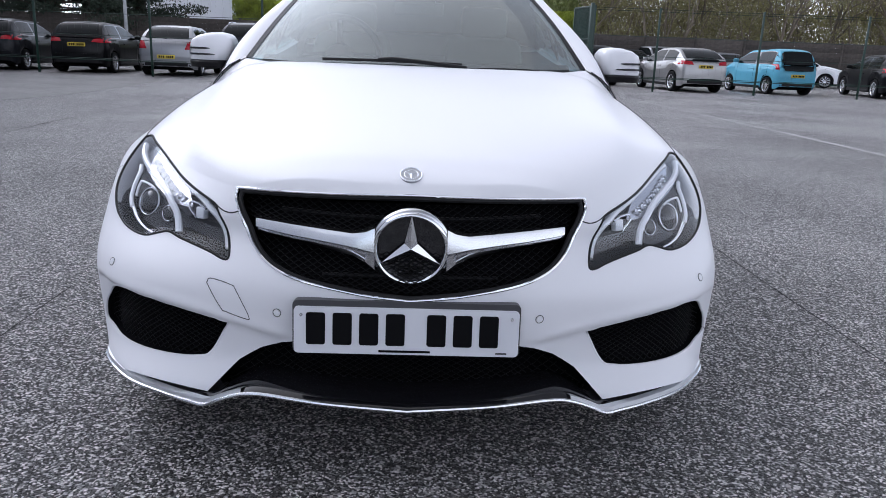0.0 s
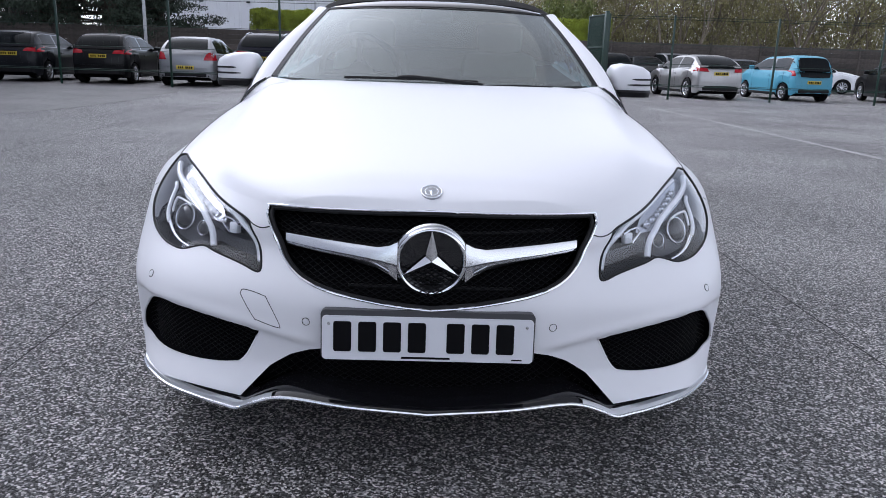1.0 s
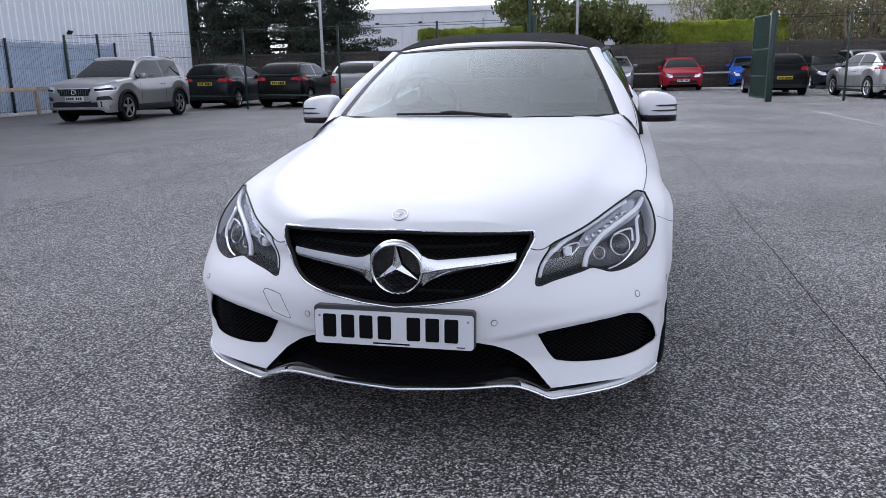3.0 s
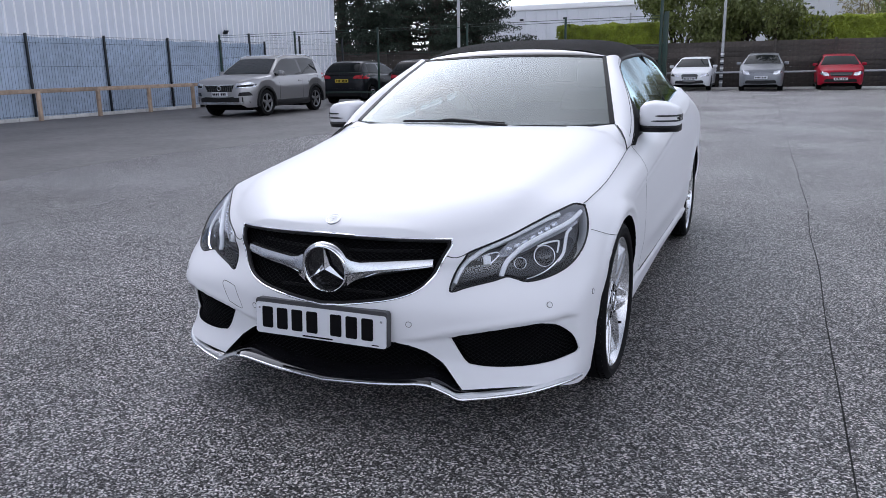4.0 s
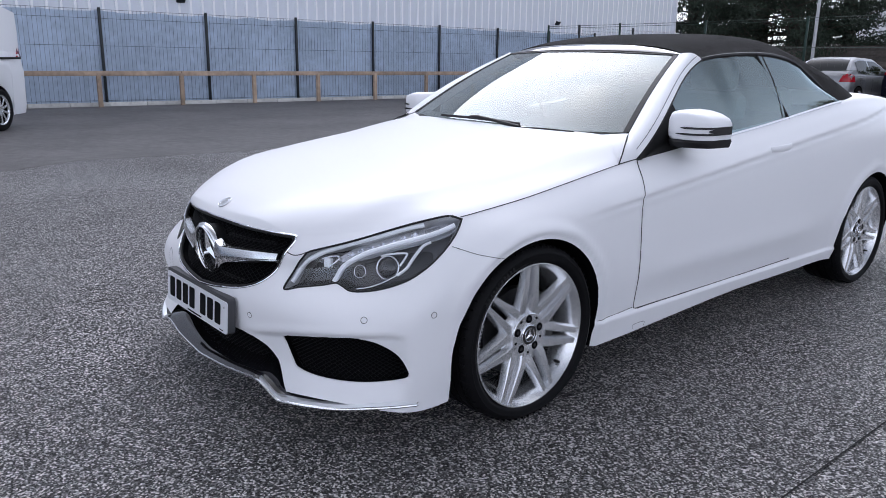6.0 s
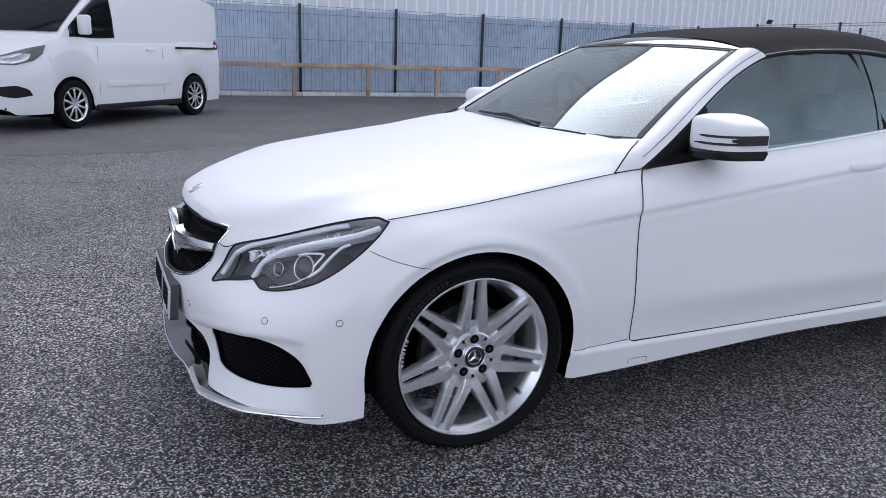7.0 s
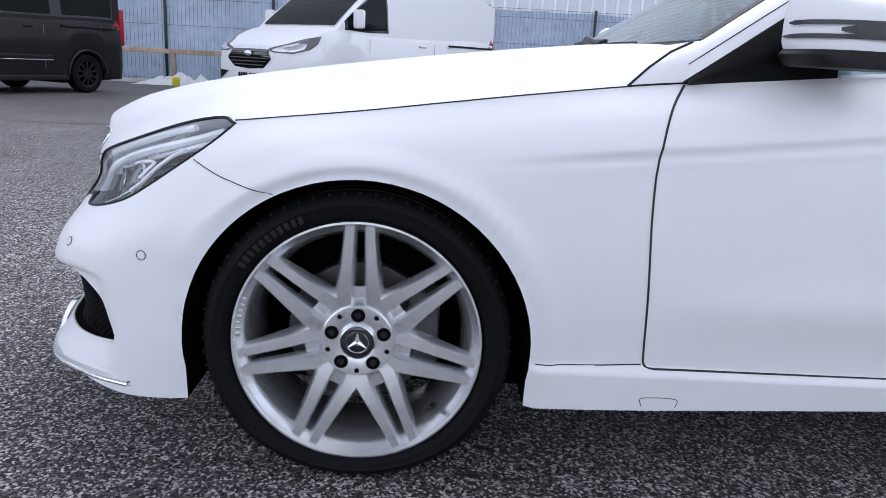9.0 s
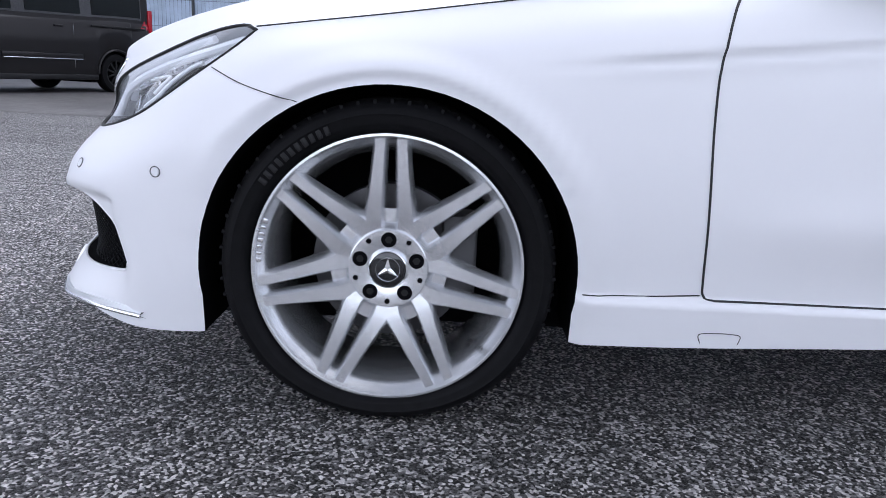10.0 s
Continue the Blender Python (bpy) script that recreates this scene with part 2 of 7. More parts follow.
LEAF = material("young_leaf", (0.30, 0.275, 0.125), 0.6, grain=0.5, scale=2.0)
TWIG = material("twig", (0.21, 0.175, 0.135), 0.9, grain=0.4, scale=3)
BLOSSOM = material("blossom", (0.66, 0.62, 0.55), 0.7, grain=0.3, scale=3)
GALV = material("galvanised_steel", (0.45, 0.46, 0.48), 0.5, 0.8, grain=0.2, scale=8)
YELLOW = material("yellow_plastic", (0.7, 0.6, 0.05), 0.4)
WALL_PLAIN = material("plain_yard_wall", (0.19, 0.19, 0.19), 0.85, grain=0.3, scale=2)
SHEETING = material("white_sheeting", (0.7, 0.71, 0.73), 0.5)


def paint(name, color, metal=0.0, rough=0.3):
    return material(name, color, max(rough, 0.35), metal, coat=0.13, spec=0.12, coat_rough=0.03)


# ---- building helpers ----
def finish(name, bm, mat, smooth=35):
    me = bpy.data.meshes.new(name)
    bm.normal_update()
    bm.to_mesh(me)
    bm.free()
    for m in mat if isinstance(mat, (list, tuple)) else [mat]:
        me.materials.append(m)
    if smooth:
        me.polygons.foreach_set("use_smooth", [True] * len(me.polygons))
        me.set_sharp_from_angle(angle=radians(smooth))
    return me


def part(name, bm, mat, parent=None, label="", smooth=35):
    """One mesh object under a thing or a part."""
    ob = new(name, bm if isinstance(bm, bpy.types.Mesh) else finish(name, bm, mat, smooth))
    ob.parent = parent
    if label:
        ob["label"] = label
    return ob


def empty(name, m, label, category, group="", kind=""):
    ob = new(name)
    ob.empty_display_size = 0.2
    ob.matrix_world = m
    return tagged(ob, label, category, group, kind)


def box(bm, cx, cy, cz, sx, sy, sz, bevel=0.0, rot=None):
    """A box about a centre, its edges rounded by bevel."""
    r = bmesh.ops.create_cube(bm, size=1)
    vs = r["verts"]
    for v in vs:
        v.co = Vector((v.co.x * sx, v.co.y * sy, v.co.z * sz))
    if bevel:
        es = list({e for v in vs for e in v.link_edges})
        g = bmesh.ops.bevel(bm, geom=es, offset=bevel, segments=2, profile=0.5, affect="EDGES")
        vs = list({v for f in g["faces"] for v in f.verts} | {v for v in vs if v.is_valid})
    for v in vs:
        v.co = (rot @ v.co if rot else v.co) + Vector((cx, cy, cz))
    return vs


def cone(bm, a, b, ra, rb, n=12, caps=True):
    """A tapered round bar from a to b."""
    a, b = Vector(a), Vector(b)
    d = b - a
    q = d.to_track_quat("Z", "Y").to_matrix()
    ring = []
    for p, r in ((a, ra), (b, rb)):
        ring.append([bm.verts.new(p + q @ Vector((r * math.cos(2 * math.pi * i / n), r * math.sin(2 * math.pi * i / n), 0))) for i in range(n)])
    for i in range(n):
        j = (i + 1) % n
        bm.faces.new((ring[0][i], ring[0][j], ring[1][j], ring[1][i]))
    if caps:
        bm.faces.new(ring[0][::-1])
        bm.faces.new(ring[1])


def grid_faces(bm, rows, close=False):
    """Quads over rows of points."""
    vs = [[bm.verts.new(p) for p in r] for r in rows]
    for a, b in zip(vs[:-1], vs[1:]):
        n = len(a)
        for i in range(n if close else n - 1):
            j = (i + 1) % n
            try:
                bm.faces.new((a[i], a[j], b[j], b[i]))
            except ValueError:
                pass
    return vs


def lathe(bm, profile, axis="x", n=48, centre=(0, 0, 0), close=False):
    """Turns (radius, along) pairs about an axis."""
    c = Vector(centre)
    rows = []
    for k in range(n):
        a = 2 * math.pi * k / n
        row = []
        for r, h in profile:
            p = (h, r * math.cos(a), r * math.sin(a)) if axis == "x" else (r * math.cos(a), h, r * math.sin(a)) if axis == "y" else (r * math.cos(a), r * math.sin(a), h)
            row.append(c + Vector(p))
        rows.append(row)
    rows.append(rows[0])
    vs = grid_faces(bm, rows)
    bmesh.ops.remove_doubles(bm, verts=[v for v in bm.verts], dist=1e-6)


def tube(bm, pts, r, n=8, flat=1.0):
    """A round bar along points; flat squeezes it along its second direction."""
    pts = [Vector(p) for p in pts]
    rows = []
    for i, p in enumerate(pts):
        d = (pts[min(i + 1, len(pts) - 1)] - pts[max(i - 1, 0)]).normalized()
        q = d.to_track_quat("Z", "Y").to_matrix()
        rr = r[i] if isinstance(r, (list, tuple)) else r
        rows.append([p + q @ Vector((rr * math.cos(2 * math.pi * k / n), rr * flat * math.sin(2 * math.pi * k / n), 0)) for k in range(n)])
    vs = grid_faces(bm, rows, True)
    bm.faces.new(vs[0][::-1])
    bm.faces.new(vs[-1])


def spline(pts, n, closed=False):
    """Catmull-Rom through points, n steps a span."""
    P = [Vector(p) for p in pts]
    m = len(P)
    out = []
    for i in range(m if closed else m - 1):
        if closed:
            a, b, c, d = P[i - 1], P[i], P[(i + 1) % m], P[(i + 2) % m]
        else:
            b, c = P[i], P[i + 1]
            a = P[i - 1] if i else b * 2 - c
            d = P[i + 2] if i + 2 < m else c * 2 - b
        for k in range(n):
            t = k / n
            out.append(0.5 * ((2 * b) + (c - a) * t + (2 * a - 5 * b + 4 * c - d) * t * t + (3 * b - a - 3 * c + d) * t ** 3))
    if not closed:
        out.append(P[-1])
    return out


def curve1(keys, x):
    """Smooth value at x through (x, value) keys."""
    ks = list(keys)
    if x <= ks[0][0]:
        return ks[0][1]
    if x >= ks[-1][0]:
        return ks[-1][1]
    for i in range(len(ks) - 1):
        if x <= ks[i + 1][0]:
            (x0, y0), (x1, y1) = ks[i], ks[i + 1]
            m0 = (y1 - ks[i - 1][1]) / (x1 - ks[i - 1][0]) if i else (y1 - y0) / (x1 - x0)
            m1 = (ks[i + 2][1] - y0) / (ks[i + 2][0] - x0) if i + 2 < len(ks) else (y1 - y0) / (x1 - x0)
            h = x1 - x0
            t = (x - x0) / h
            return (2 * t ** 3 - 3 * t * t + 1) * y0 + (t ** 3 - 2 * t * t + t) * h * m0 + (3 * t * t - 2 * t ** 3) * y1 + (t ** 3 - t * t) * h * m1


def step(t):
    t = min(1, max(0, t))
    return t * t * (3 - 2 * t)


def rounded(w, h, r, n=5):
    """Outline of a rounded rectangle about the origin."""
    out = []
    for cx, cy, a0 in ((w / 2 - r, h / 2 - r, 0), (-w / 2 + r, h / 2 - r, 90), (-w / 2 + r, -h / 2 + r, 180), (w / 2 - r, -h / 2 + r, 270)):
        for k in range(n + 1):
            a = radians(a0 + 90 * k / n)
            out.append((cx + r * math.cos(a), cy + r * math.sin(a)))
    return out


def inside(p, poly):
    x, y = p
    c = False
    for i in range(len(poly)):
        (x0, y0), (x1, y1) = poly[i - 1], poly[i]
        if (y0 > y) != (y1 > y) and x < (x1 - x0) * (y - y0) / (y1 - y0) + x0:
            c = not c
    return c


def plate_slab(bm, outline, y0, y1, to=None):
    """A flat outline of (x, z) made solid from y0 to y1."""
    a = [bm.verts.new((p[0], y0, p[1])) for p in outline]
    b = [bm.verts.new((p[0], y1, p[1])) for p in outline]
    fs = [bm.faces.new(a), bm.faces.new(b[::-1])]
    for i in range(len(a)):
        j = (i + 1) % len(a)
        fs.append(bm.faces.new((a[j], a[i], b[i], b[j])))
    if to:
        for v in a + b:
            v.co = to @ v.co
    bmesh.ops.recalc_face_normals(bm, faces=fs)


# ---- the white convertible: body surface ----
# Half plan, from the middle of the nose round to the tail: for each station the (x, y) of five
# levels from the lower edge to the shoulder, and the shoulder's height.
NOSE = [
    ((0.00, -0.790), (0.00, -0.803), (0.00, -0.822), (0.00, -0.800), (0.00, -0.745), 0.700),
    ((0.20, -0.782), (0.20, -0.790), (0.20, -0.807), (0.19, -0.778), (0.19, -0.732), 0.699),
    ((0.40, -0.762), (0.40, -0.757), (0.38, -0.766), (0.37, -0.718), (0.36, -0.690), 0.693),
    ((0.60, -0.738), (0.585, -0.718), (0.565, -0.725), (0.53, -0.652), (0.49, -0.605), 0.700),
    ((0.735, -0.658), (0.722, -0.647), (0.696, -0.677), (0.680, -0.590), (0.61, -0.485), 0.724),
    ((0.812, -0.538), (0.810, -0.545), (0.782, -0.600), (0.790, -0.494), (0.705, -0.368), 0.753),
    ((0.834, -0.415), (0.846, -0.433), (0.846, -0.474), (0.853, -0.380), (0.765, -0.285), 0.760),
]
SHOULDER_Z = ((-0.285, 0.760), (0.0, 0.797), (0.25, 0.834), (0.524, 0.871), (0.65, 0.884), (1.16, 0.928), (1.6, 0.970), (2.1, 1.028), (2.45, 1.062), (2.8, 1.07), (3.2, 1.06), (3.9, 1.0))
SHOULDER_X = ((-0.285, 0.765), (-0.1, 0.790), (0.25, 0.795), (0.524, 0.784), (0.8, 0.783), (1.6, 0.787), (2.3, 0.780), (2.9, 0.745), (3.4, 0.69))
WIDEST = ((-0.3, 0.870), (0.0, 0.884), (0.5, 0.872), (1.2, 0.880), (2.2, 0.888), (2.76, 0.893), (3.3, 0.862), (3.5, 0.83))
HUB_Y, HUB_Z, WHEELBASE, ARCH_R, ARCH_Z = 0.004, 0.322, 2.757, 0.364, 0.306


def body_rows():
    """Control points of the half body: rows of six levels."""
    rows = []
    for a, b, c, d, e, ez in NOSE:
        mid = ((d[0] * 0.60 + e[0] * 0.40) + 0.012 * e[0], (d[1] * 0.55 + e[1] * 0.45) - 0.006, 0.575 * 0.5 + ez * 0.5)
        rows.append([Vector((*a, 0.185 - 0.014 * step((a[0] - 0.70) / 0.12) + 0.030 * step((a[0] - 0.40) / 0.15) * step((0.834 - a[0]) / 0.06))), Vector((*b, 0.30)), Vector((*c, 0.462)), Vector((*d, 0.575)), Vector(mid), Vector((*e, ez))])
    for y in (-0.17, 0.0, 0.17, 0.36, 0.6, 0.95, 1.4, 1.9, 2.3, 2.6, 2.76, 2.95, 3.2):
        w, sx, sz = curve1(WIDEST, y), curve1(SHOULDER_X, y), curve1(SHOULDER_Z, y)
        rows.append([Vector((w - 0.048, y, 0.187 + 0.040 * step((y - 0.38) / 1.1) * step((2.6 - y) / 0.2))), Vector((w - 0.030, y, 0.30)), Vector((w - 0.006, y, 0.45)), Vector((w, y, 0.60)),
                     Vector((w - 0.014, y, 0.60 + 0.60 * (sz - 0.60))), Vector((sx, y, sz))])
    for x, y, sx, sy, sz in ((0.80, 3.48, 0.665, 3.5, 1.035), (0.66, 3.72, 0.58, 3.66, 1.01), (0.40, 3.82, 0.36, 3.75, 1.0), (0.18, 3.85, 0.17, 3.78, 0.998), (0.0, 3.86, 0.0, 3.79, 0.997)):
        rows.append([Vector((x * 0.95, y - 0.05, 0.24)), Vector((x, y - 0.02, 0.33)), Vector((x, y, 0.46)), Vector((x, y, 0.62)),
                     Vector((x * 0.6 + sx * 0.4, y * 0.7 + sy * 0.3, 0.82)), Vector((sx, sy, sz))])
    return rows


def crease_z(y):
    return 0.745 + 0.107 * (y - 0.577)


BROW = ((0.26, 0.352), (0.34, 0.360), (0.44, 0.383), (0.60, 0.414), (0.72, 0.432), (0.80, 0.436), (0.88, 0.430))


def shape_bumper(p):
    """The field round the side intakes lies back under a crisp brow."""
    x, y, z = p
    a = abs(x)
    brow = curve1(BROW, a)
    side = step((a - 0.26) / 0.12) * step((0.838 - a) / 0.035)
    back = 0.020 * side * step((brow + 0.004 - z) / 0.014) * step((z - 0.205) / 0.09)
    lip = 0.005 * side * math.exp(-((z - brow - 0.012) / 0.014) ** 2)
    return Vector((x - math.copysign((back - lip) * 0.45 * step((a - 0.5) / 0.3), x), y + back - lip, z))


def shape_side(p):
    """Feature lines pressed into the flank, and the lips of the wheel arches."""
    x, y, z = p
    if y < 0 and abs(x) > 0.2 and z < 0.5:
        p = shape_bumper(p)
        x, y, z = p
    if abs(x) < 0.6 or y < -0.46:
        return p
    fade = step((y - 0.20) / 0.35) * step((3.4 - y) / 0.5)
    d = -0.013 * fade * step((z - crease_z(y) + 0.009) / 0.020) * step((curve1(SHOULDER_Z, y) - z) / 0.06)
    d += 0.004 * fade * math.exp(-((z - crease_z(y) + 0.014) / 0.016) ** 2)
    d += -0.010 * math.exp(-((z - 0.44) / 0.06) ** 2) * step((y - 0.5) / 0.4) * step((2.2 - y) / 0.3)
    for hy in (HUB_Y, HUB_Y + WHEELBASE):
        r = math.hypot(y - hy, z - ARCH_Z)
        d += (0.012 * step((ARCH_R + 0.072 - r) / 0.040) - 0.013 * step((ARCH_R + 0.027 - r) / 0.020)) * step((z - 0.22) / 0.1) * step((y + 0.46) / 0.14)
    if 0.37 < y < 2.39 and z < 0.31:
        d += 0.016 * step((0.292 - z) / 0.012)
    return Vector((x + math.copysign(d, x), y, z))


def body_surface():
    """Shell round the car (rows by levels) and the samples of its shoulder."""
    rows = body_rows()
    per, lev = 9, 16
    along = [spline([r[k] for r in rows], per) for k in range(6)]
    shell = []
    for i in range(len(along[0])):
        shell.append([shape_side(p) for p in spline([along[k][i] for k in range(6)], lev)])
    return shell, per


CENTRE_Z = ((-0.745, 0.700), (-0.739, 0.714), (-0.722, 0.731), (-0.690, 0.750), (-0.62, 0.781), (-0.45, 0.824), (-0.2, 0.868), (0.1, 0.912), (0.4, 0.950), (0.62, 0.968), (0.8, 0.962), (2.2, 1.0), (2.6, 1.09), (3.2, 1.09), (3.6, 1.05), (3.79, 0.997))


RIDGE_X = ((-0.70, 0.455), (-0.60, 0.495), (-0.45, 0.556), (0.03, 0.640), (0.60, 0.690))


def body_top(shell, per):
    """Bonnet and deck: rows from nose to tail, each from the middle to the shoulder."""
    rim = [s[-1] for s in shell]
    nf = 2 * per
    front, side, back = rim[:nf + 1], rim[nf:len(rim) - nf], rim[len(rim) - nf - 1:][::-1]
    rows = []
    n = len(side) - 1
    for k, g in enumerate(side):
        r = k / n
        row = []
        wf = max(0, 1 - (g.y - front[-1].y) / 0.75) ** 2
        wb = max(0, 1 - (back[-1].y - g.y) / 0.6) ** 2
        for i in range(nf + 1):
            f = front[i].x / front[-1].x
            if k == 0:
                row.append(front[i].copy())
                continue
            if k == n:
                row.append(back[i].copy())
                continue
            if i == nf:
                row.append(g.copy())
                continue
            x = f * g.x
            y = g.y + (front[i].y - front[-1].y) * wf + (back[i].y - back[-1].y) * wb
            zc = curve1(CENTRE_Z, y)
            z = zc - (zc - g.z) * abs(f) ** (3.6 + 3.5 * step((y - 0.2) / 0.5))
            ridge = curve1(RIDGE_X, y)
            env = step((y + 0.70) / 0.22) * step((0.85 - y) / 0.2)
            z += 0.010 * env * math.exp(-((abs(x) - ridge) / (0.032 if abs(x) > ridge else 0.16)) ** 2)
            z -= 0.005 * env * math.exp(-((abs(x) - ridge - 0.055) / 0.03) ** 2)
            row.append(Vector((x, y, z)))
        rows.append(row)
    return rows


def mirrored(rows):
    return [[Vector((-p.x, p.y, p.z)) for p in r] for r in rows]


def body_solid():
    shell, per = body_surface()
    top = body_top(shell, per)
    bm = bmesh.new()
    for rows in (shell, mirrored(shell), top, mirrored(top)):
        grid_faces(bm, rows)
    # underside
    low = [s[0] for s in shell]
    grid_faces(bm, [[p, Vector((-p.x, p.y, p.z))] for p in low])
    bmesh.ops.remove_doubles(bm, verts=bm.verts, dist=2e-4)
    bmesh.ops.recalc_face_normals(bm, faces=bm.faces)
    return bm


def prism(outline, m, d0, d1, grow=0.0):
    """A closed prism: a 2D outline in the plane of m (x right, y up), from d0 to d1 along m's z."""
    bm = bmesh.new()
    a = [bm.verts.new(m @ Vector((p[0], p[1], d0))) for p in outline]
    b = [bm.verts.new(m @ Vector((p[0], p[1], d1))) for p in outline]
    bm.faces.new(a)
    bm.faces.new(b[::-1])
    for i in range(len(a)):
        j = (i + 1) % len(a)
        bm.faces.new((a[j], a[i], b[i], b[j]))
    bmesh.ops.recalc_face_normals(bm, faces=bm.faces)
    return bm


from mathutils import interpolate
from mathutils.bvhtree import BVHTree

LAMP_PLANE = Matrix(((0.8, 0, 0.6, 0), (0.6, 0, -0.8, 0), (0, 1, 0, 0), (0, 0, 0, 1)))
FRONT_PLANE = Matrix(((1, 0, 0, 0), (0, 0, -1, 0), (0, 1, 0, 0), (0, 0, 0, 1)))
SIDE_PLANE = Matrix(((0, 0, 1, 0), (1, 0, 0, 0), (0, 1, 0, 0), (0, 0, 0, 1)))
FLIP = Matrix.Diagonal((-1, 1, 1, 1))
# outlines; a point given twice is a sharp corner
LAMP_OUT = [(-0.082, 0.534), (-0.062, 0.572), (-0.040, 0.608), (-0.012, 0.645), (-0.012, 0.645), (0.018, 0.656), (0.140, 0.690), (0.262, 0.728), (0.340, 0.750), (0.420, 0.766), (0.466, 0.757), (0.466, 0.757),
            (0.456, 0.716), (0.430, 0.672), (0.388, 0.628), (0.330, 0.590), (0.250, 0.565), (0.170, 0.555), (0.132, 0.564), (0.106, 0.569), (0.064, 0.558), (-0.025, 0.540), (-0.072, 0.527)]
INTAKE_OUT = [(-0.090, 0.372), (-0.090, 0.372), (-0.030, 0.390), (0.050, 0.407), (0.130, 0.421), (0.200, 0.424), (0.262, 0.411), (0.318, 0.373), (0.346, 0.335), (0.356, 0.302), (0.335, 0.284), (0.270, 0.276), (0.170, 0.272), (0.050, 0.272), (-0.015, 0.276), (-0.045, 0.290)]
GRILLE_HALF = [(0.0, 0.467), (0.09, 0.474), (0.165, 0.485), (0.25, 0.499), (0.31, 0.517), (0.348, 0.539), (0.376, 0.569), (0.393, 0.602), (0.411, 0.640), (0.423, 0.669), (0.420, 0.684), (0.402, 0.691), (0.2, 0.696), (0.0, 0.699)]


def both(half):
    return half + [(-x, z) for x, z in half[::-1] if x > 1e-6]


def smooth_outline(pts, n=4):
    """A closed curve through points; it turns sharply at a point given twice."""
    m = len(pts)
    out = []
    for i in range(m):
        a, b, c, d = (Vector(pts[(i + k) % m]) for k in (-1, 0, 1, 2))
        if (b - c).length < 1e-6:
            continue
        if (a - b).length < 1e-6:
            a = b * 2 - c
        if (d - c).length < 1e-6:
            d = c * 2 - b
        for k in range(n):
            t = k / n
            p = 0.5 * ((2 * b) + (c - a) * t + (2 * a - 5 * b + 4 * c - d) * t * t + (3 * b - a - 3 * c + d) * t ** 3)
            out.append((p.x, p.y))
    return out


LAMP_LINE = smooth_outline(LAMP_OUT)
INTAKE_LINE = smooth_outline(INTAKE_OUT)
GRILLE_LINE = both([(p.x, p.y) for p in spline([(x, z, 0) for x, z in GRILLE_HALF], 5)])
LOWER_LINE = both([(0.0, 0.354), (0.262, 0.349), (0.305, 0.338), (0.357, 0.315), (0.415, 0.277), (0.455, 0.236), (0.490, 0.199), (0.475, 0.180), (0.36, 0.172), (0.0, 0.170)])
LOWER_MESH = [(x, max(z, 0.198)) for x, z in LOWER_LINE]

solid = body_solid()
solid.normal_update()
SKIN = BVHTree.FromBMesh(solid)


def drape(m, a, b, lift=0.0, side=1):
    """The point of the car's skin straight behind (a, b) of the plane m, raised by lift."""
    n = m.to_3x3() @ Vector((0, 0, 1))
    hit = SKIN.ray_cast(m @ Vector((a, b, 3)), -n)
    if hit[0] is None:
        near = SKIN.find_nearest(m @ Vector((a, b, 0.85)))
        hit = near
    nm = hit[1] if hit[1].dot(n) > 0 else -hit[1]
    p = hit[0] + nm * lift
    return Vector((p.x * side, p.y, p.z))


def column_span(poly, a):
    bs = []
    for i in range(len(poly)):
        (x0, y0), (x1, y1) = poly[i - 1], poly[i]
        if (x0 > a) != (x1 > a):
            bs.append(y0 + (y1 - y0) * (a - x0) / (x1 - x0))
    return (min(bs), max(bs)) if len(bs) > 1 else None


def drape_patch(m, poly, lift, side=1, cols=48, rows=10):
    """A panel with that outline lying along the car's skin."""
    bm = bmesh.new()
    lo, hi = min(p[0] for p in poly), max(p[0] for p in poly)
    grid = []
    for k in range(cols + 1):
        t = k / cols
        a = lo + (hi - lo) * (0.5 - 0.5 * math.cos(math.pi * min(0.998, max(0.002, t))))
        s = column_span(poly, a)
        if s:
            grid.append([drape(m, a, s[0] + (s[1] - s[0]) * i / rows, lift, side) for i in range(rows + 1)])
    grid_faces(bm, grid)
    bmesh.ops.recalc_face_normals(bm, faces=bm.faces)
    n = m.to_3x3() @ Vector((0, 0, 1))
    n.x *= side
    if sum(f.normal.dot(n) * f.calc_area() for f in bm.faces) < 0:
        bmesh.ops.reverse_faces(bm, faces=bm.faces)
    return bm


def drape_bar(m, pts, r, lift, side=1, flat=1.0, n=8, per=6):
    """A round bar lying along the skin through 2D points."""
    bm = bmesh.new()
    line = [(p.x, p.y) for p in spline([(a, b, 0) for a, b in pts], per)]
    tube(bm, [drape(m, a, b, lift, side) for a, b in line], r, n, flat)
    bmesh.ops.recalc_face_normals(bm, faces=bm.faces)
    return bm


def drape_ribbon(m, pts, w, lift, side=1, per=8):
    """A thin flat strip on the skin: a shut line or a seam."""
    bm = bmesh.new()
    line = [(p.x, p.y) for p in spline([(a, b, 0) for a, b in pts], per)]
    rows = []
    for i, (a, b) in enumerate(line):
        a0, b0 = line[max(0, i - 1)]
        a1, b1 = line[min(len(line) - 1, i + 1)]
        d = Vector((a1 - a0, b1 - b0)).normalized()
        rows.append([drape(m, a - d.y * w * s, b + d.x * w * s, lift, side) for s in (-0.5, 0.5)])
    grid_faces(bm, rows)
    return bm


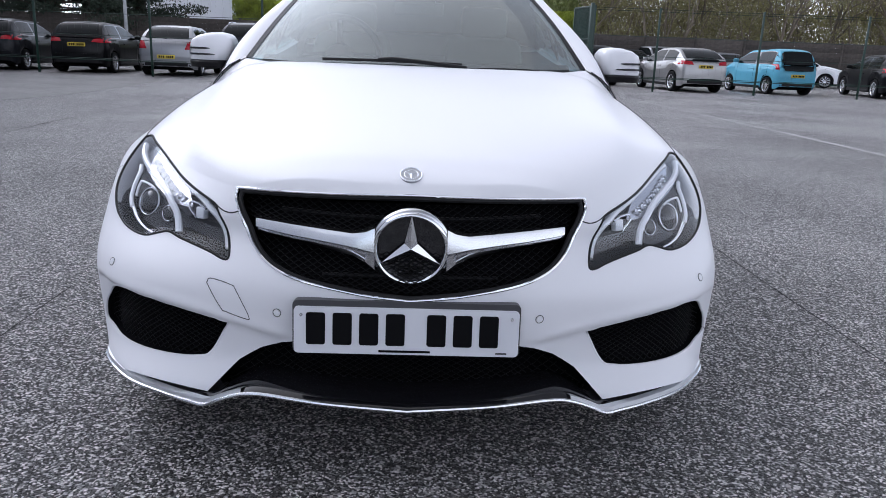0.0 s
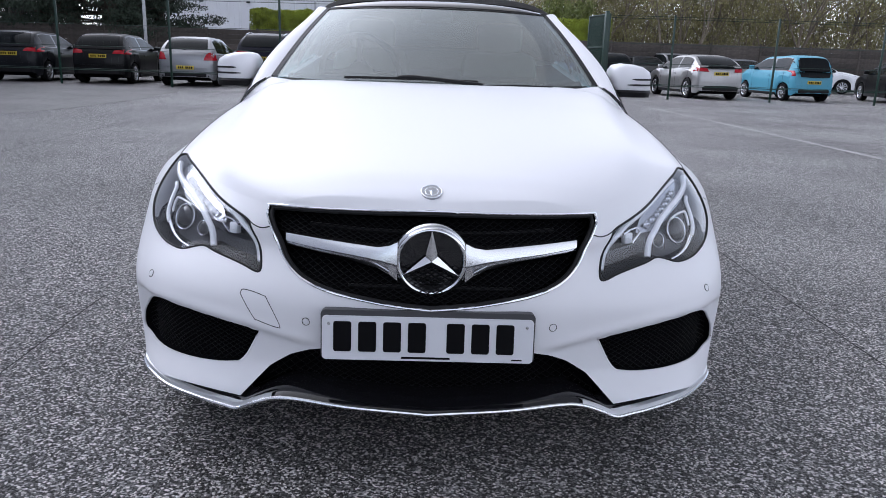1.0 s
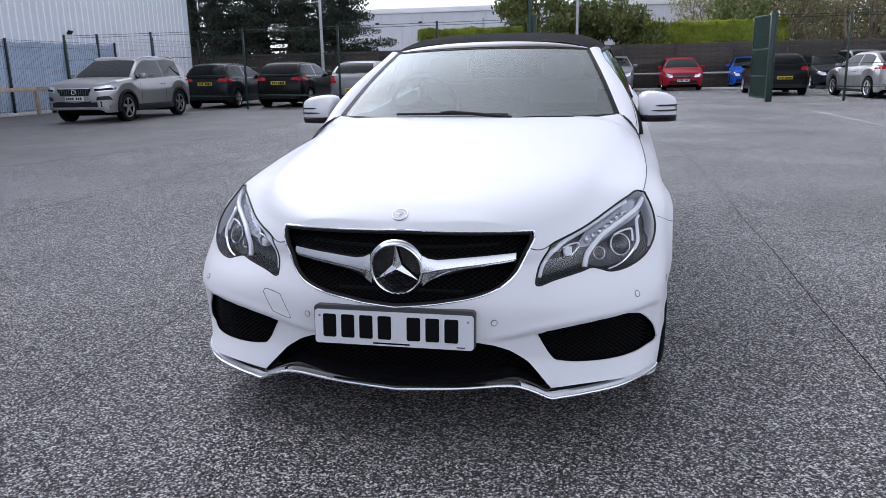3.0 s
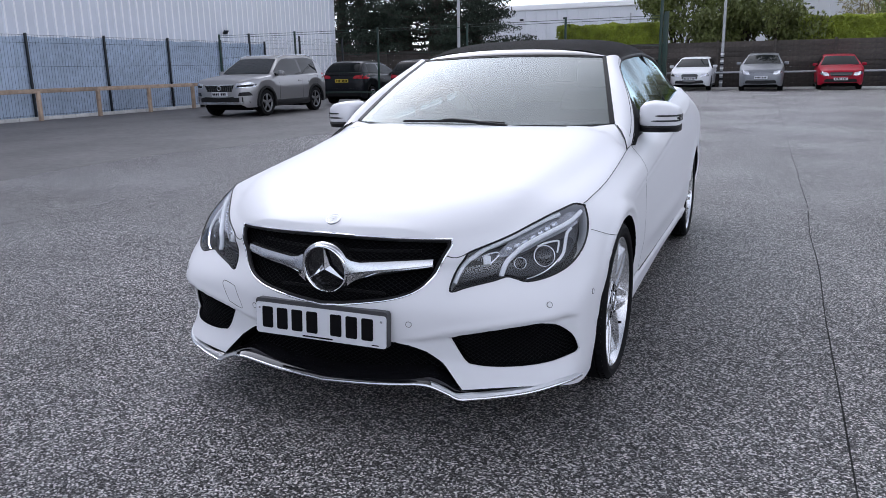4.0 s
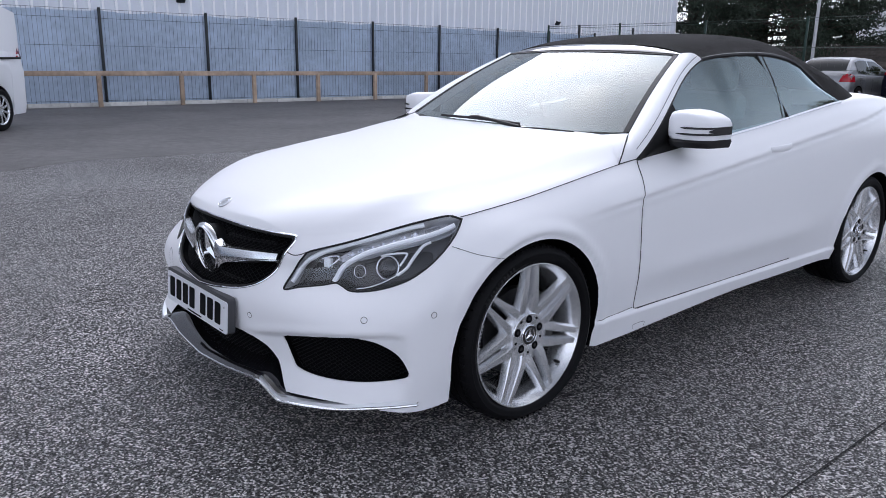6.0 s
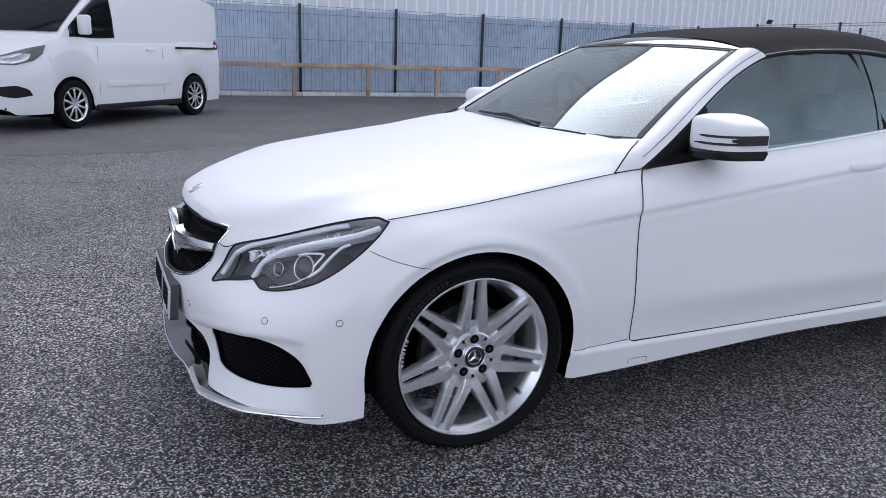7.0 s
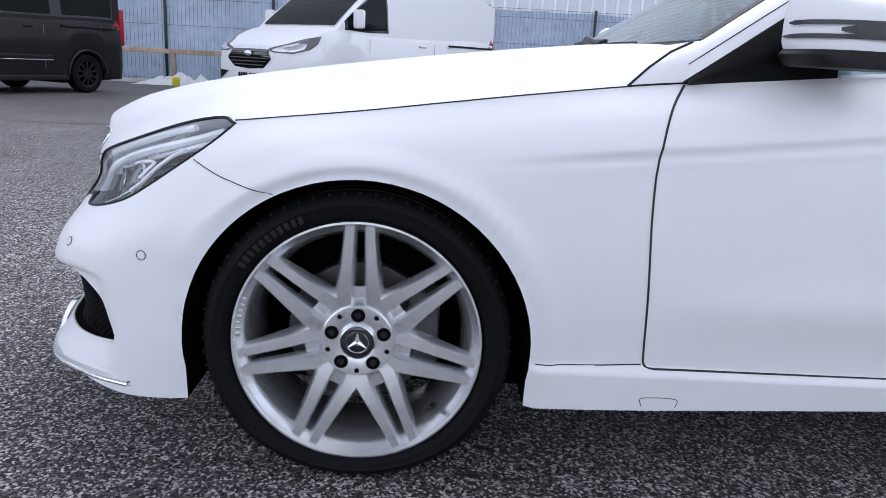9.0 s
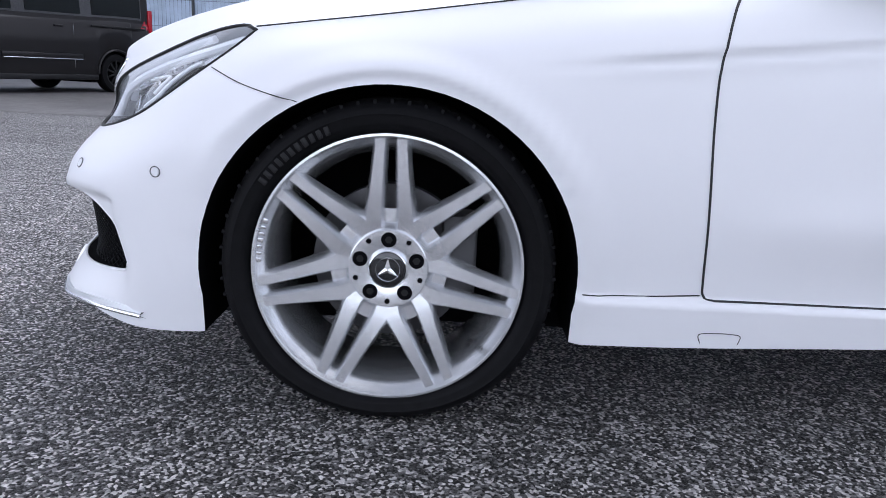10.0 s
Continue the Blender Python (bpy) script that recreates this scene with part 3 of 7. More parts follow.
def lattice(m, poly, lift, pitch_a, pitch_b, r, side=1, slope=1.0):
    """Diamond mesh of flat wires inside an outline, set back from the skin."""
    bm = bmesh.new()
    lo, hi = min(p[0] for p in poly), max(p[0] for p in poly)
    bl, bh = min(p[1] for p in poly), max(p[1] for p in poly)
    for sgn in (1, -1):
        run = (bh - bl) * pitch_a / pitch_b
        k = lo - run
        while k < hi + run:
            n = max(4, int((bh - bl) / 0.008))
            seg = []
            for i in range(n + 1):
                t = i / n
                b = bl + (bh - bl) * t
                a = k + sgn * run * (t - (0 if sgn > 0 else 1)) * 1.0
                if sgn < 0:
                    a = k + run * (1 - t)
                else:
                    a = k + run * t
                if inside((a, b), poly):
                    seg.append(drape(m, a, b, lift, side))
                else:
                    if len(seg) > 1:
                        tube(bm, seg, r, 4)
                    seg = []
            if len(seg) > 1:
                tube(bm, seg, r, 4)
            k += pitch_a
    return bm


def smooth_over(me):
    """One flowing surface over all panels: normals from the uncut body."""
    solid.faces.ensure_lookup_table()
    normals = [None] * len(me.loops)
    for poly in me.polygons:
        n = poly.normal
        for li in poly.loop_indices:
            co = me.vertices[me.loops[li].vertex_index].co
            at, _, k, _ = SKIN.find_nearest(co)
            vs = solid.faces[k].verts
            ws = interpolate.poly_3d_calc([v.co for v in vs], at)
            m = sum((v.normal * w for v, w in zip(vs, ws)), Vector())
            m = m.normalized() if m.length > 0.1 else n.copy()
            if m.dot(n) < 0:
                m = -m
            normals[li] = m if m.dot(n) > 0.80 else n.copy()
    me.normals_split_custom_set(normals)


def hero_shell(car):
    """Body panels, cut from one surface."""
    bm = solid
    bm.faces.ensure_lookup_table()
    rim = [s[-1] for s in body_surface()[0]]
    for f in bm.faces:
        c = f.calc_center_median()
        f.material_index = 1 if (f.normal.z > 0.35 and c.z > 0.69 and abs(c.x) < 0.795) or (c.z > 0.699 and c.y < -0.60 and abs(c.x) < 0.40) else 0
    # bonnet and deck faces are those that meet the shoulder from above
    me = bpy.data.meshes.new("body")
    bm.to_mesh(me)
    for m in (WHITE, WHITE, VOID):
        me.materials.append(m)
    cutters = []
    for side in (1, -1):
        for poly, d in ((LAMP_LINE, 0.60), (INTAKE_LINE, 0.80)):
            c = prism(poly, LAMP_PLANE, 1.3, d)
            if side < 0:
                bmesh.ops.transform(c, matrix=FLIP, verts=c.verts)
            cutters.append(c)
        for hy in (HUB_Y, HUB_Y + WHEELBASE):
            c = bmesh.new()
            cone(c, (side * 0.55, hy, ARCH_Z), (side * 1.1, hy, ARCH_Z), ARCH_R, ARCH_R, 72)
            cutters.append(c)
            c = bmesh.new()
            box(c, side * 0.8, hy, 0.1, 0.5, ARCH_R * 1.975, 0.42)
            cutters.append(c)
    cutters.append(prism(GRILLE_LINE, FRONT_PLANE, 1.2, 0.60))
    cutters.append(prism(LOWER_LINE, FRONT_PLANE, 1.2, 0.62))
    made = bpy.data.objects.new("cut_body", me)
    scene.collection.objects.link(made)
    extra = []
    for c in cutters:
        bmesh.ops.recalc_face_normals(c, faces=c.faces)
        # cut faces take the near-black material that paints cavity shade
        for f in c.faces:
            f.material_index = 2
        cm = bpy.data.meshes.new("cutter")
        c.to_mesh(cm)
        c.free()
        for m in (WHITE, WHITE, VOID):
            cm.materials.append(m)
        co = bpy.data.objects.new("cutter", cm)
        scene.collection.objects.link(co)
        extra.append(co)
        md = made.modifiers.new("cut", "BOOLEAN")
        md.operation, md.solver, md.material_mode, md.object = "DIFFERENCE", "EXACT", "INDEX", co
    dg = bpy.context.evaluated_depsgraph_get()
    whole = bmesh.new()
    whole.from_mesh(made.evaluated_get(dg).to_mesh())
    for o in extra + [made]:
        bpy.data.objects.remove(o)
    for co, no in (((0, -0.34, 0.681), (0, -0.302, -0.953)), ((0, 0.60, 0), (0, 1, 0)), ((0, 0, 0.294), (0, 0, 1)), ((0, 2.02, 0), (0, 1, 0)), ((0, 3.16, 0), (0, 1, 0))):
        bmesh.ops.bisect_plane(whole, geom=whole.verts[:] + whole.edges[:] + whole.faces[:], plane_co=co, plane_no=no)

    def name_of(f):
        c = f.calc_center_median()
        s = "a" if c.x > 0 else "b"
        if f.material_index == 2:
            return "liner"
        if c.z < 0.2 and f.normal.z < -0.8:
            return "undertray"
        if f.material_index == 1:
            if c.y > 0.60 and abs(c.x) > 0.735 and c.y < 2.36:
                return ("door" if c.y < 2.02 else "quarter_panel") + s
            return "bonnet" if c.y < 0.62 + 0.105 * (c.x / 0.695) ** 2 else "scuttle" if c.y < 2.36 else "boot_lid"
        if c.y < 0.1 and Vector((0, c.y + 0.34, c.z - 0.681)).dot(Vector((0, -0.302, -0.953))) > 0:
            return "front_bumper"
        if c.y > 3.16:
            return "rear_bumper"
        if c.z < 0.294 and 0.3 < c.y < 2.5:
            return "sill" + s
        if c.y < 0.60:
            return "front_wing" + s
        return ("door" if c.y < 2.02 else "quarter_panel") + s

    groups = {}
    for f in whole.faces:
        groups.setdefault(name_of(f), []).append(f)
    parts = {}
    for key, fs in groups.items():
        nb = bmesh.new()
        seen = {}
        for f in fs:
            vs = []
            for v in f.verts:
                if v.index not in seen or True:
                    k = v
                    if k not in seen:
                        seen[k] = nb.verts.new(v.co)
                    vs.append(seen[k])
            try:
                nb.faces.new(vs)
            except ValueError:
                pass
        nm = key[:-1] if key[-1] in "ab" and key[:-1] in ("front_wing", "door", "quarter_panel", "sill") else key
        if nm in ("liner", "undertray"):
            # each cavity is a part of its own
            left = set(nb.verts)
            while left:
                todo, group = [left.pop()], set()
                while todo:
                    v = todo.pop()
                    group.add(v)
                    for ed in v.link_edges:
                        o = ed.other_vert(v)
                        if o in left:
                            left.discard(o)
                            todo.append(o)
                piece, at_ = bmesh.new(), {}
                for f in nb.faces:
                    if f.verts[0] in group:
                        for v in f.verts:
                            if v not in at_:
                                at_[v] = piece.verts.new(v.co)
                        piece.faces.new([at_[v] for v in f.verts])
                # liners and undertray have their shade put into the colour
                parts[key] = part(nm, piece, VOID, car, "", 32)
            nb.free()
            continue
        parts[key] = part(nm, nb, BLACK if nm == "scuttle" else WHITE, car, "", 32)
        if nm != "scuttle":
            smooth_over(parts[key].data)
    whole.free()
    return parts


def hero_wheel(car, x, y, side):
    """Seven twin spokes, tyre, disc; built for the +x side about the hub."""
    hub = empty("wheel", Matrix(), "", "")
    hub.parent = car
    bm = bmesh.new()
    prof = [(0.246, 0.640), (0.265, 0.632), (0.295, 0.640), (0.314, 0.652), (0.3205, 0.668)]
    for k in range(4):
        g = 0.688 + k * 0.043
        prof += [(0.322, g - 0.016), (0.322, g + 0.012), (0.314, g + 0.014), (0.314, g + 0.021), (0.322, g + 0.023)]
    prof += [(0.3195, 0.848), (0.315, 0.858), (0.306, 0.867), (0.296, 0.872), (0.292, 0.870), (0.280, 0.871), (0.276, 0.869), (0.2695, 0.864), (0.2645, 0.854), (0.256, 0.842)]
    lathe(bm, prof, "x", 96)
    tyre = part("tyre", bm, RUBBER, hub, "black low-profile road tyre")
    bm = bmesh.new()
    for k in range(64):
        a = 2 * math.pi * k / 64
        r = Matrix.Rotation(a, 3, "X")
        box(bm, *(r @ Vector((0.846, 0, 0.3165))), 0.026, 0.006, 0.009, 0, r)
    part("tread_block", bm, RUBBER, tyre)["kind"] = "stuff"
    bm = bmesh.new()
    # raised lettering band as plain bars
    for k in range(11):
        a = radians(24 + k * 3.1)
        r = Matrix.Rotation(a, 3, "X")
        box(bm, *(r @ Vector((0.8715, 0, 0.284))), 0.003, 0.009, 0.016, 0.001, r)
    part("raised_mark", bm, material("grey_rubber", (0.012, 0.012, 0.013), 0.5, spec=0.25), tyre)["kind"] = "stuff"
    bm = bmesh.new()
    lathe(bm, [(0.246, 0.640), (0.222, 0.66), (0.218, 0.70), (0.215, 0.76), (0.220, 0.80), (0.230, 0.828), (0.237, 0.842), (0.244, 0.849), (0.2475, 0.857), (0.2500, 0.8605), (0.2545, 0.8600), (0.2560, 0.856), (0.254, 0.846), (0.246, 0.838)], "x", 96)
    rim = part("rim", bm, ALLOY, hub, "silver painted alloy rim")
    # one twin spoke in (across, radius); thickness along x
    bm = bmesh.new()
    for s in (1, -1):
        rows = []
        for rad, off, wid, xf, th in ((0.052, 0.022, 0.036, 0.832, 0.030), (0.085, 0.0300, 0.0385, 0.838, 0.034), (0.108, 0.0295, 0.0345, 0.844, 0.032), (0.17, 0.0245, 0.0280, 0.849, 0.028), (0.228, 0.0205, 0.0235, 0.851, 0.024), (0.2445, 0.0200, 0.0250, 0.852, 0.020)):
            o, h = s * off, wid / 2
            rows.append([Vector((xf - th, o - h * 1.25, rad)), Vector((xf - 0.007, o - h, rad)), Vector((xf, o - h * 0.72, rad)), Vector((xf, o + h * 0.72, rad)), Vector((xf - 0.007, o + h, rad)), Vector((xf - th, o + h * 1.25, rad))])
        vs = grid_faces(bm, rows, True)
        bm.faces.new(vs[0])
        bm.faces.new(vs[-1])
    # valley floor between the two blades near the hub
    rows = [[Vector((0.815, -0.03, r)), Vector((0.822, 0, r)), Vector((0.815, 0.03, r))] for r in (0.05, 0.08, 0.112)]
    grid_faces(bm, rows)
    bmesh.ops.recalc_face_normals(bm, faces=bm.faces)
    me = finish("twin_spoke", bm, ALLOY, 30)
    for k in range(7):
        sp = part("twin_spoke", me, None, rim)
        sp.matrix_basis = Matrix.Rotation(2 * math.pi * k / 7, 4, "X")
    bm = bmesh.new()
    lathe(bm, [(0.0, 0.800), (0.030, 0.838), (0.036, 0.842), (0.0735, 0.842), (0.0755, 0.8405), (0.078, 0.832), (0.086, 0.824), (0.090, 0.80)], "x", 64)
    part("hub_face", bm, ALLOY, rim)
    bm = bmesh.new()
    lathe(bm, [(0.0, 0.8495), (0.030, 0.8485), (0.0345, 0.8465), (0.036, 0.842), (0.036, 0.83)], "x", 48)
    cap = part("centre_cap", bm, GLOSS_BLACK, rim, "gloss black centre cap with chrome star")
    bm = bmesh.new()
    lathe(bm, [(0.0335, 0.848), (0.0345, 0.8495), (0.0362, 0.848), (0.0362, 0.840)], "x", 48)
    lathe(bm, [(0.0215, 0.8488), (0.0225, 0.8502), (0.0235, 0.8488)], "x", 48)
    part("cap_ring", bm, CHROME, cap)
    bm = bmesh.new()
    star(bm, Matrix(((0, 0, 1, 0.849), (1, 0, 0, 0), (0, 1, 0, 0), (0, 0, 0, 1))), 0.022, 0.004, 0.003)
    part("star_badge", bm, CHROME, cap)
    for k in range(5):
        a = 2 * math.pi * k / 5
        c = Vector((0, 0.056 * math.sin(a), 0.056 * math.cos(a)))
        # no hole is cut: a near-black disc paints its shade on the hub
        bm = bmesh.new()
        lathe(bm, [(0.0145, 0.8423), (0.0142, 0.8432), (0.0, 0.8432)], "x", 20, c)
        part("bolt_hole", bm, VOID, rim)
        bm = bmesh.new()
        cone(bm, (0.840, c.y, c.z), (0.8440, c.y, c.z), 0.0075, 0.0070, 6)
        part("wheel_bolt", bm, BLACK, rim)
    for k in range(5):
        a = 2 * math.pi * (k + 0.5) / 5
        # dark stub painted as the shade of a small hole
        bm = bmesh.new()
        cone(bm, (0.836, 0.064 * math.sin(a), 0.064 * math.cos(a)), (0.8428, 0.064 * math.sin(a), 0.064 * math.cos(a)), 0.005, 0.005, 12)
        part("pilot_hole", bm, VOID, rim)
    bm = bmesh.new()
    # pressed mark on the rim lip as plain bars
    for k in range(7):
        r = Matrix.Rotation(radians(70 + k * 3.0), 3, "X")
        box(bm, *(r @ Vector((0.8535, 0, 0.2425))), 0.003, 0.006 if k % 3 else 0.009, 0.011, 0.001, r)
    part("rim_mark", bm, SATIN, rim)["kind"] = "stuff"
    bm = bmesh.new()
    cone(bm, (0.826, 0.163, -0.142), (0.85, 0.158, -0.138), 0.0065, 0.005, 12)
    part("valve", bm, BLACK, rim)
    bm = bmesh.new()
    lathe(bm, [(0.06, 0.775), (0.155, 0.775), (0.155, 0.745), (0.06, 0.745)], "x", 64)
    lathe(bm, [(0.0, 0.795), (0.075, 0.795), (0.08, 0.775)], "x", 48)
    part("brake_disc", bm, material("brake_steel", (0.10, 0.10, 0.105), 0.45, 0.9, grain=0.3, scale=30), hub)
    bm = bmesh.new()
    box(bm, 0.765, 0.135, 0.02, 0.09, 0.07, 0.17, 0.015)
    part("brake_caliper", bm, material("caliper_grey", (0.05, 0.05, 0.053), 0.5), hub)
    # tyre flattened by the load; rim to its true size
    for o in (tyre, *tyre.children):
        for v in o.data.vertices:
            if v.co.z < -0.2:
                v.co.z = -0.2 - (-0.2 - v.co.z) * 0.107 / 0.122
    done = set()
    for o in (rim, *rim.children, *cap.children):
        if o.data.name not in done:
            done.add(o.data.name)
            for v in o.data.vertices:
                v.co.y *= 1.022
                v.co.z *= 1.022
    hub.matrix_basis = pose(0, y, HUB_Z) if side > 0 else pose(0, y, HUB_Z, 0, 0, 180)
    return hub


def star(bm, m, R, w, h):
    """A three-pointed star with ridged arms."""
    for k in range(3):
        a = math.pi / 2 + 2 * math.pi * k / 3
        tip = Vector((R * math.cos(a), R * math.sin(a), 0.0))
        l = Vector((w * 1.7 * math.cos(a + 1.047), w * 1.7 * math.sin(a + 1.047), 0))
        r = Vector((w * 1.7 * math.cos(a - 1.047), w * 1.7 * math.sin(a - 1.047), 0))
        c = Vector((0, 0, h))
        tl = tip + Vector((0, 0, h * 0.25))
        v = [bm.verts.new(m @ p) for p in (c, l, tip, r, tl)]
        bm.faces.new((v[0], v[1], v[4]))
        bm.faces.new((v[0], v[4], v[3]))
        bm.faces.new((v[1], v[2], v[4]))
        bm.faces.new((v[4], v[2], v[3]))
    bmesh.ops.recalc_face_normals(bm, faces=bm.faces)


def ring(bm, m, R, r, n=64, depth=None):
    """A torus about m's z."""
    rows = []
    for k in range(n + 1):
        a = 2 * math.pi * k / n
        c = Vector((math.cos(a), math.sin(a), 0))
        rows.append([m @ (c * (R + r * math.cos(t)) + Vector((0, 0, (depth or r) * math.sin(t)))) for t in (2 * math.pi * j / 12 for j in range(12))])
    grid_faces(bm, rows, True)
    bmesh.ops.remove_doubles(bm, verts=bm.verts, dist=1e-6)
    bmesh.ops.recalc_face_normals(bm, faces=bm.faces)


def plate_bars(bm, m, h, spans, y=0.0015):
    """Upright bars that stand for writing: (centre, width) pairs."""
    for cx, w in spans:
        r = rounded(w, h, min(w, h) * 0.12, 2)
        plate_slab(bm, [(cx + a, b) for a, b in r], -y, 0.0, m)


def hero_front(car):
    # backing sheet behind the mesh, its depth shade painted near-black
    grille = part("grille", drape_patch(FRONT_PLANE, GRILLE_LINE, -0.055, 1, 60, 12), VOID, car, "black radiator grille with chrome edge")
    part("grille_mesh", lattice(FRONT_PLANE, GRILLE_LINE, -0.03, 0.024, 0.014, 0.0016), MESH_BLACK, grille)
    bm = bmesh.new()
    for x0, x1, z in ((-0.33, 0.33, 0.665), (-0.30, 0.30, 0.59), (-0.22, 0.22, 0.52)):
        tube(bm, [drape(FRONT_PLANE, x0 + (x1 - x0) * i / 12, z, -0.05) for i in range(13)], 0.006, 6)
    part("radiator_bar", bm, BLACK, grille)
    closed = GRILLE_LINE + GRILLE_LINE[:2]
    bm = bmesh.new()
    tube(bm, [drape(FRONT_PLANE, a * 1.004, 0.59 + (b - 0.59) * 1.006, 0.001) for a, b in closed], 0.0034, 8)
    part("chrome_surround", bm, CHROME, grille, "thin chrome grille surround")
    bm = bmesh.new()
    tube(bm, [drape(FRONT_PLANE, a * 0.985, 0.59 + (b - 0.59) * 0.965, -0.006) for a, b in closed], 0.006, 8)
    part("inner_frame", bm, BLACK, grille)
    for s in (1, -1):
        bm = bmesh.new()
        rows = []
        for x, zc, hh, y in ((0.084, 0.582, 0.052, -0.812), (0.105, 0.585, 0.038, -0.812), (0.135, 0.589, 0.028, -0.806), (0.20, 0.597, 0.0245, -0.793), (0.28, 0.604, 0.022, -0.770), (0.345, 0.609, 0.019, -0.740), (0.372, 0.611, 0.017, -0.724)):
            x *= s
            y += 0.018
            rows.append([Vector((x, y + 0.03, zc + hh)), Vector((x, y + 0.004, zc + hh * 0.92)), Vector((x, y, zc + hh * 0.6)), Vector((x, y - 0.004, zc - hh * 0.15)), Vector((x, y + 0.006, zc - hh * 0.3)), Vector((x, y + 0.010, zc - hh)), Vector((x, y + 0.035, zc - hh))])
        vs = grid_faces(bm, rows)
        bm.faces.new([v for v in vs[-1]])
        bmesh.ops.recalc_face_normals(bm, faces=bm.faces)
        louvre = part("louvre", bm, SATIN, grille, "satin silver grille louvre")
        bm = bmesh.new()
        rows = []
        for x, zc, hh, y in ((0.105, 0.585, 0.036, -0.812), (0.135, 0.589, 0.027, -0.806), (0.20, 0.597, 0.0245, -0.793), (0.28, 0.604, 0.022, -0.770), (0.345, 0.609, 0.019, -0.740), (0.369, 0.611, 0.017, -0.726)):
            y += 0.018
            rows.append([Vector((x * s, y + 0.004, zc - hh * 0.34)), Vector((x * s, y - 0.002, zc - hh * 0.5)), Vector((x * s, y + 0.005, zc - hh * 0.98))])
        grid_faces(bm, rows)
        part("chrome_strip", bm, CHROME, louvre)
    face = Matrix.Translation((0, -0.776, 0.584)) @ Matrix.Rotation(radians(7), 4, "X") @ FRONT_PLANE
    bm = bmesh.new()
    ring(bm, face, 0.0865, 0.0095, 72, 0.013)
    emb = part("star_ring", bm, SATIN, grille, "large silver star emblem in a ring")
    bm = bmesh.new()
    ring(bm, face @ Matrix.Translation((0, 0, 0.010)), 0.0835, 0.006, 72, 0.009)
    part("ring_edge", bm, CHROME, emb)
    bm = bmesh.new()
    bmesh.ops.create_circle(bm, cap_ends=True, radius=0.084, segments=64, matrix=face @ Matrix.Translation((0, 0, -0.008)))
    part("emblem_back", bm, GLOSS_BLACK, emb)
    bm = bmesh.new()
    star(bm, face @ Matrix.Translation((0, 0, 0.001)), 0.080, 0.0105, 0.013)
    part("star_badge", bm, CHROME, emb)
    bm = bmesh.new()
    cone(bm, face @ Vector((0, 0, -0.010)), face @ Vector((0, 0, -0.075)), 0.090, 0.07, 48)
    part("emblem_mount", bm, BLACK, emb)
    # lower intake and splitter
    # the sheet behind the intake mesh carries painted shade
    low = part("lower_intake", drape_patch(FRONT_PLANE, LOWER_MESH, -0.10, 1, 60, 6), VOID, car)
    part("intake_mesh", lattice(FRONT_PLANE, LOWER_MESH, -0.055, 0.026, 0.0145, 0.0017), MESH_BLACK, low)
    edge = spline([(0, -0.836, 0.194), (0.2, -0.826, 0.205), (0.345, -0.808, 0.217), (0.40, -0.803, 0.214), (0.450, -0.797, 0.197), (0.492, -0.788, 0.178), (0.535, -0.775, 0.181), (0.60, -0.750, 0.187), (0.70, -0.695, 0.196), (0.775, -0.615, 0.203), (0.815, -0.545, 0.202), (0.832, -0.485, 0.197)], 6)
    full = [Vector((-p.x, p.y, p.z)) for p in edge[:0:-1]] + edge
    bm = bmesh.new()
    grid_faces(bm, [[p + Vector((0, 0.0, 0.002)), p + Vector((0, 0.012, 0.012)), p + Vector((-p.x * 0.05, 0.05, 0.026)), p + Vector((-p.x * 0.10, 0.11, 0.034)), p + Vector((-p.x * 0.1, 0.12, 0.004)), p + Vector((0, 0.01, -0.004)), p] for p in full])
    blade = part("splitter", bm, GLOSS_BLACK, car, "black front splitter with bright lower edge")
    bm = bmesh.new()
    tube(bm, full, 0.0042, 8, 1.2)
    part("bright_edge", bm, SATIN, blade)
    for s in (1, -1):
        bm = bmesh.new()
        sub = [p for p in edge if 0.40 < p.x]
        grid_faces(bm, [[Vector((s * q.x, q.y, q.z)) for q in (p + Vector((0, 0, 0.002)), p + Vector((-0.002, 0.002, 0.015)), p + Vector((-0.012, 0.014, 0.016)))] for p in sub])
        part("blade_end", bm, BRIGHT_TRIM, blade)
        bm = bmesh.new()
        grid_faces(bm, [[Vector((s * 0.352, -0.776, 0.194)), Vector((s * 0.356, -0.776, 0.194))], [Vector((s * 0.350, -0.70, 0.224)), Vector((s * 0.354, -0.70, 0.224))]])
        part("blade_joint", bm, VOID, blade)
        # near-black sheet paints the shade inside the side intake
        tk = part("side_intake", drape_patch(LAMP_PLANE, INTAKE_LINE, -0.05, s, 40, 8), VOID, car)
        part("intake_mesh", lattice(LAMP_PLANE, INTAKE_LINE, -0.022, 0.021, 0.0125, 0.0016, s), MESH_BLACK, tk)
        bm = bmesh.new()
        tube(bm, [drape(LAMP_PLANE, a, b, -0.003, s) for a, b in INTAKE_LINE + INTAKE_LINE[:2]], 0.004, 6)
        part("intake_edge", bm, WHITE, tk)
    # number plate: plain bars for the characters
    pl = Matrix.Translation((-0.004, -0.840, 0.398)) @ Matrix.Rotation(radians(-4), 4, "X")
    bm = bmesh.new()
    plate_slab(bm, rounded(0.527, 0.125, 0.012), 0.004, 0.030, pl @ Matrix.Translation((0, 0, 0.007)))
    holder = part("plate_holder", bm, material("plate_holder_grey", (0.05, 0.05, 0.055), 0.5), car, "dark grey number plate holder")
    bm = bmesh.new()
    plate_slab(bm, rounded(0.520, 0.111, 0.010), 0.0, 0.004, pl)
    plate = part("number_plate", bm, PLATE_W, holder, "white plate with plain dark bars")
    bm = bmesh.new()
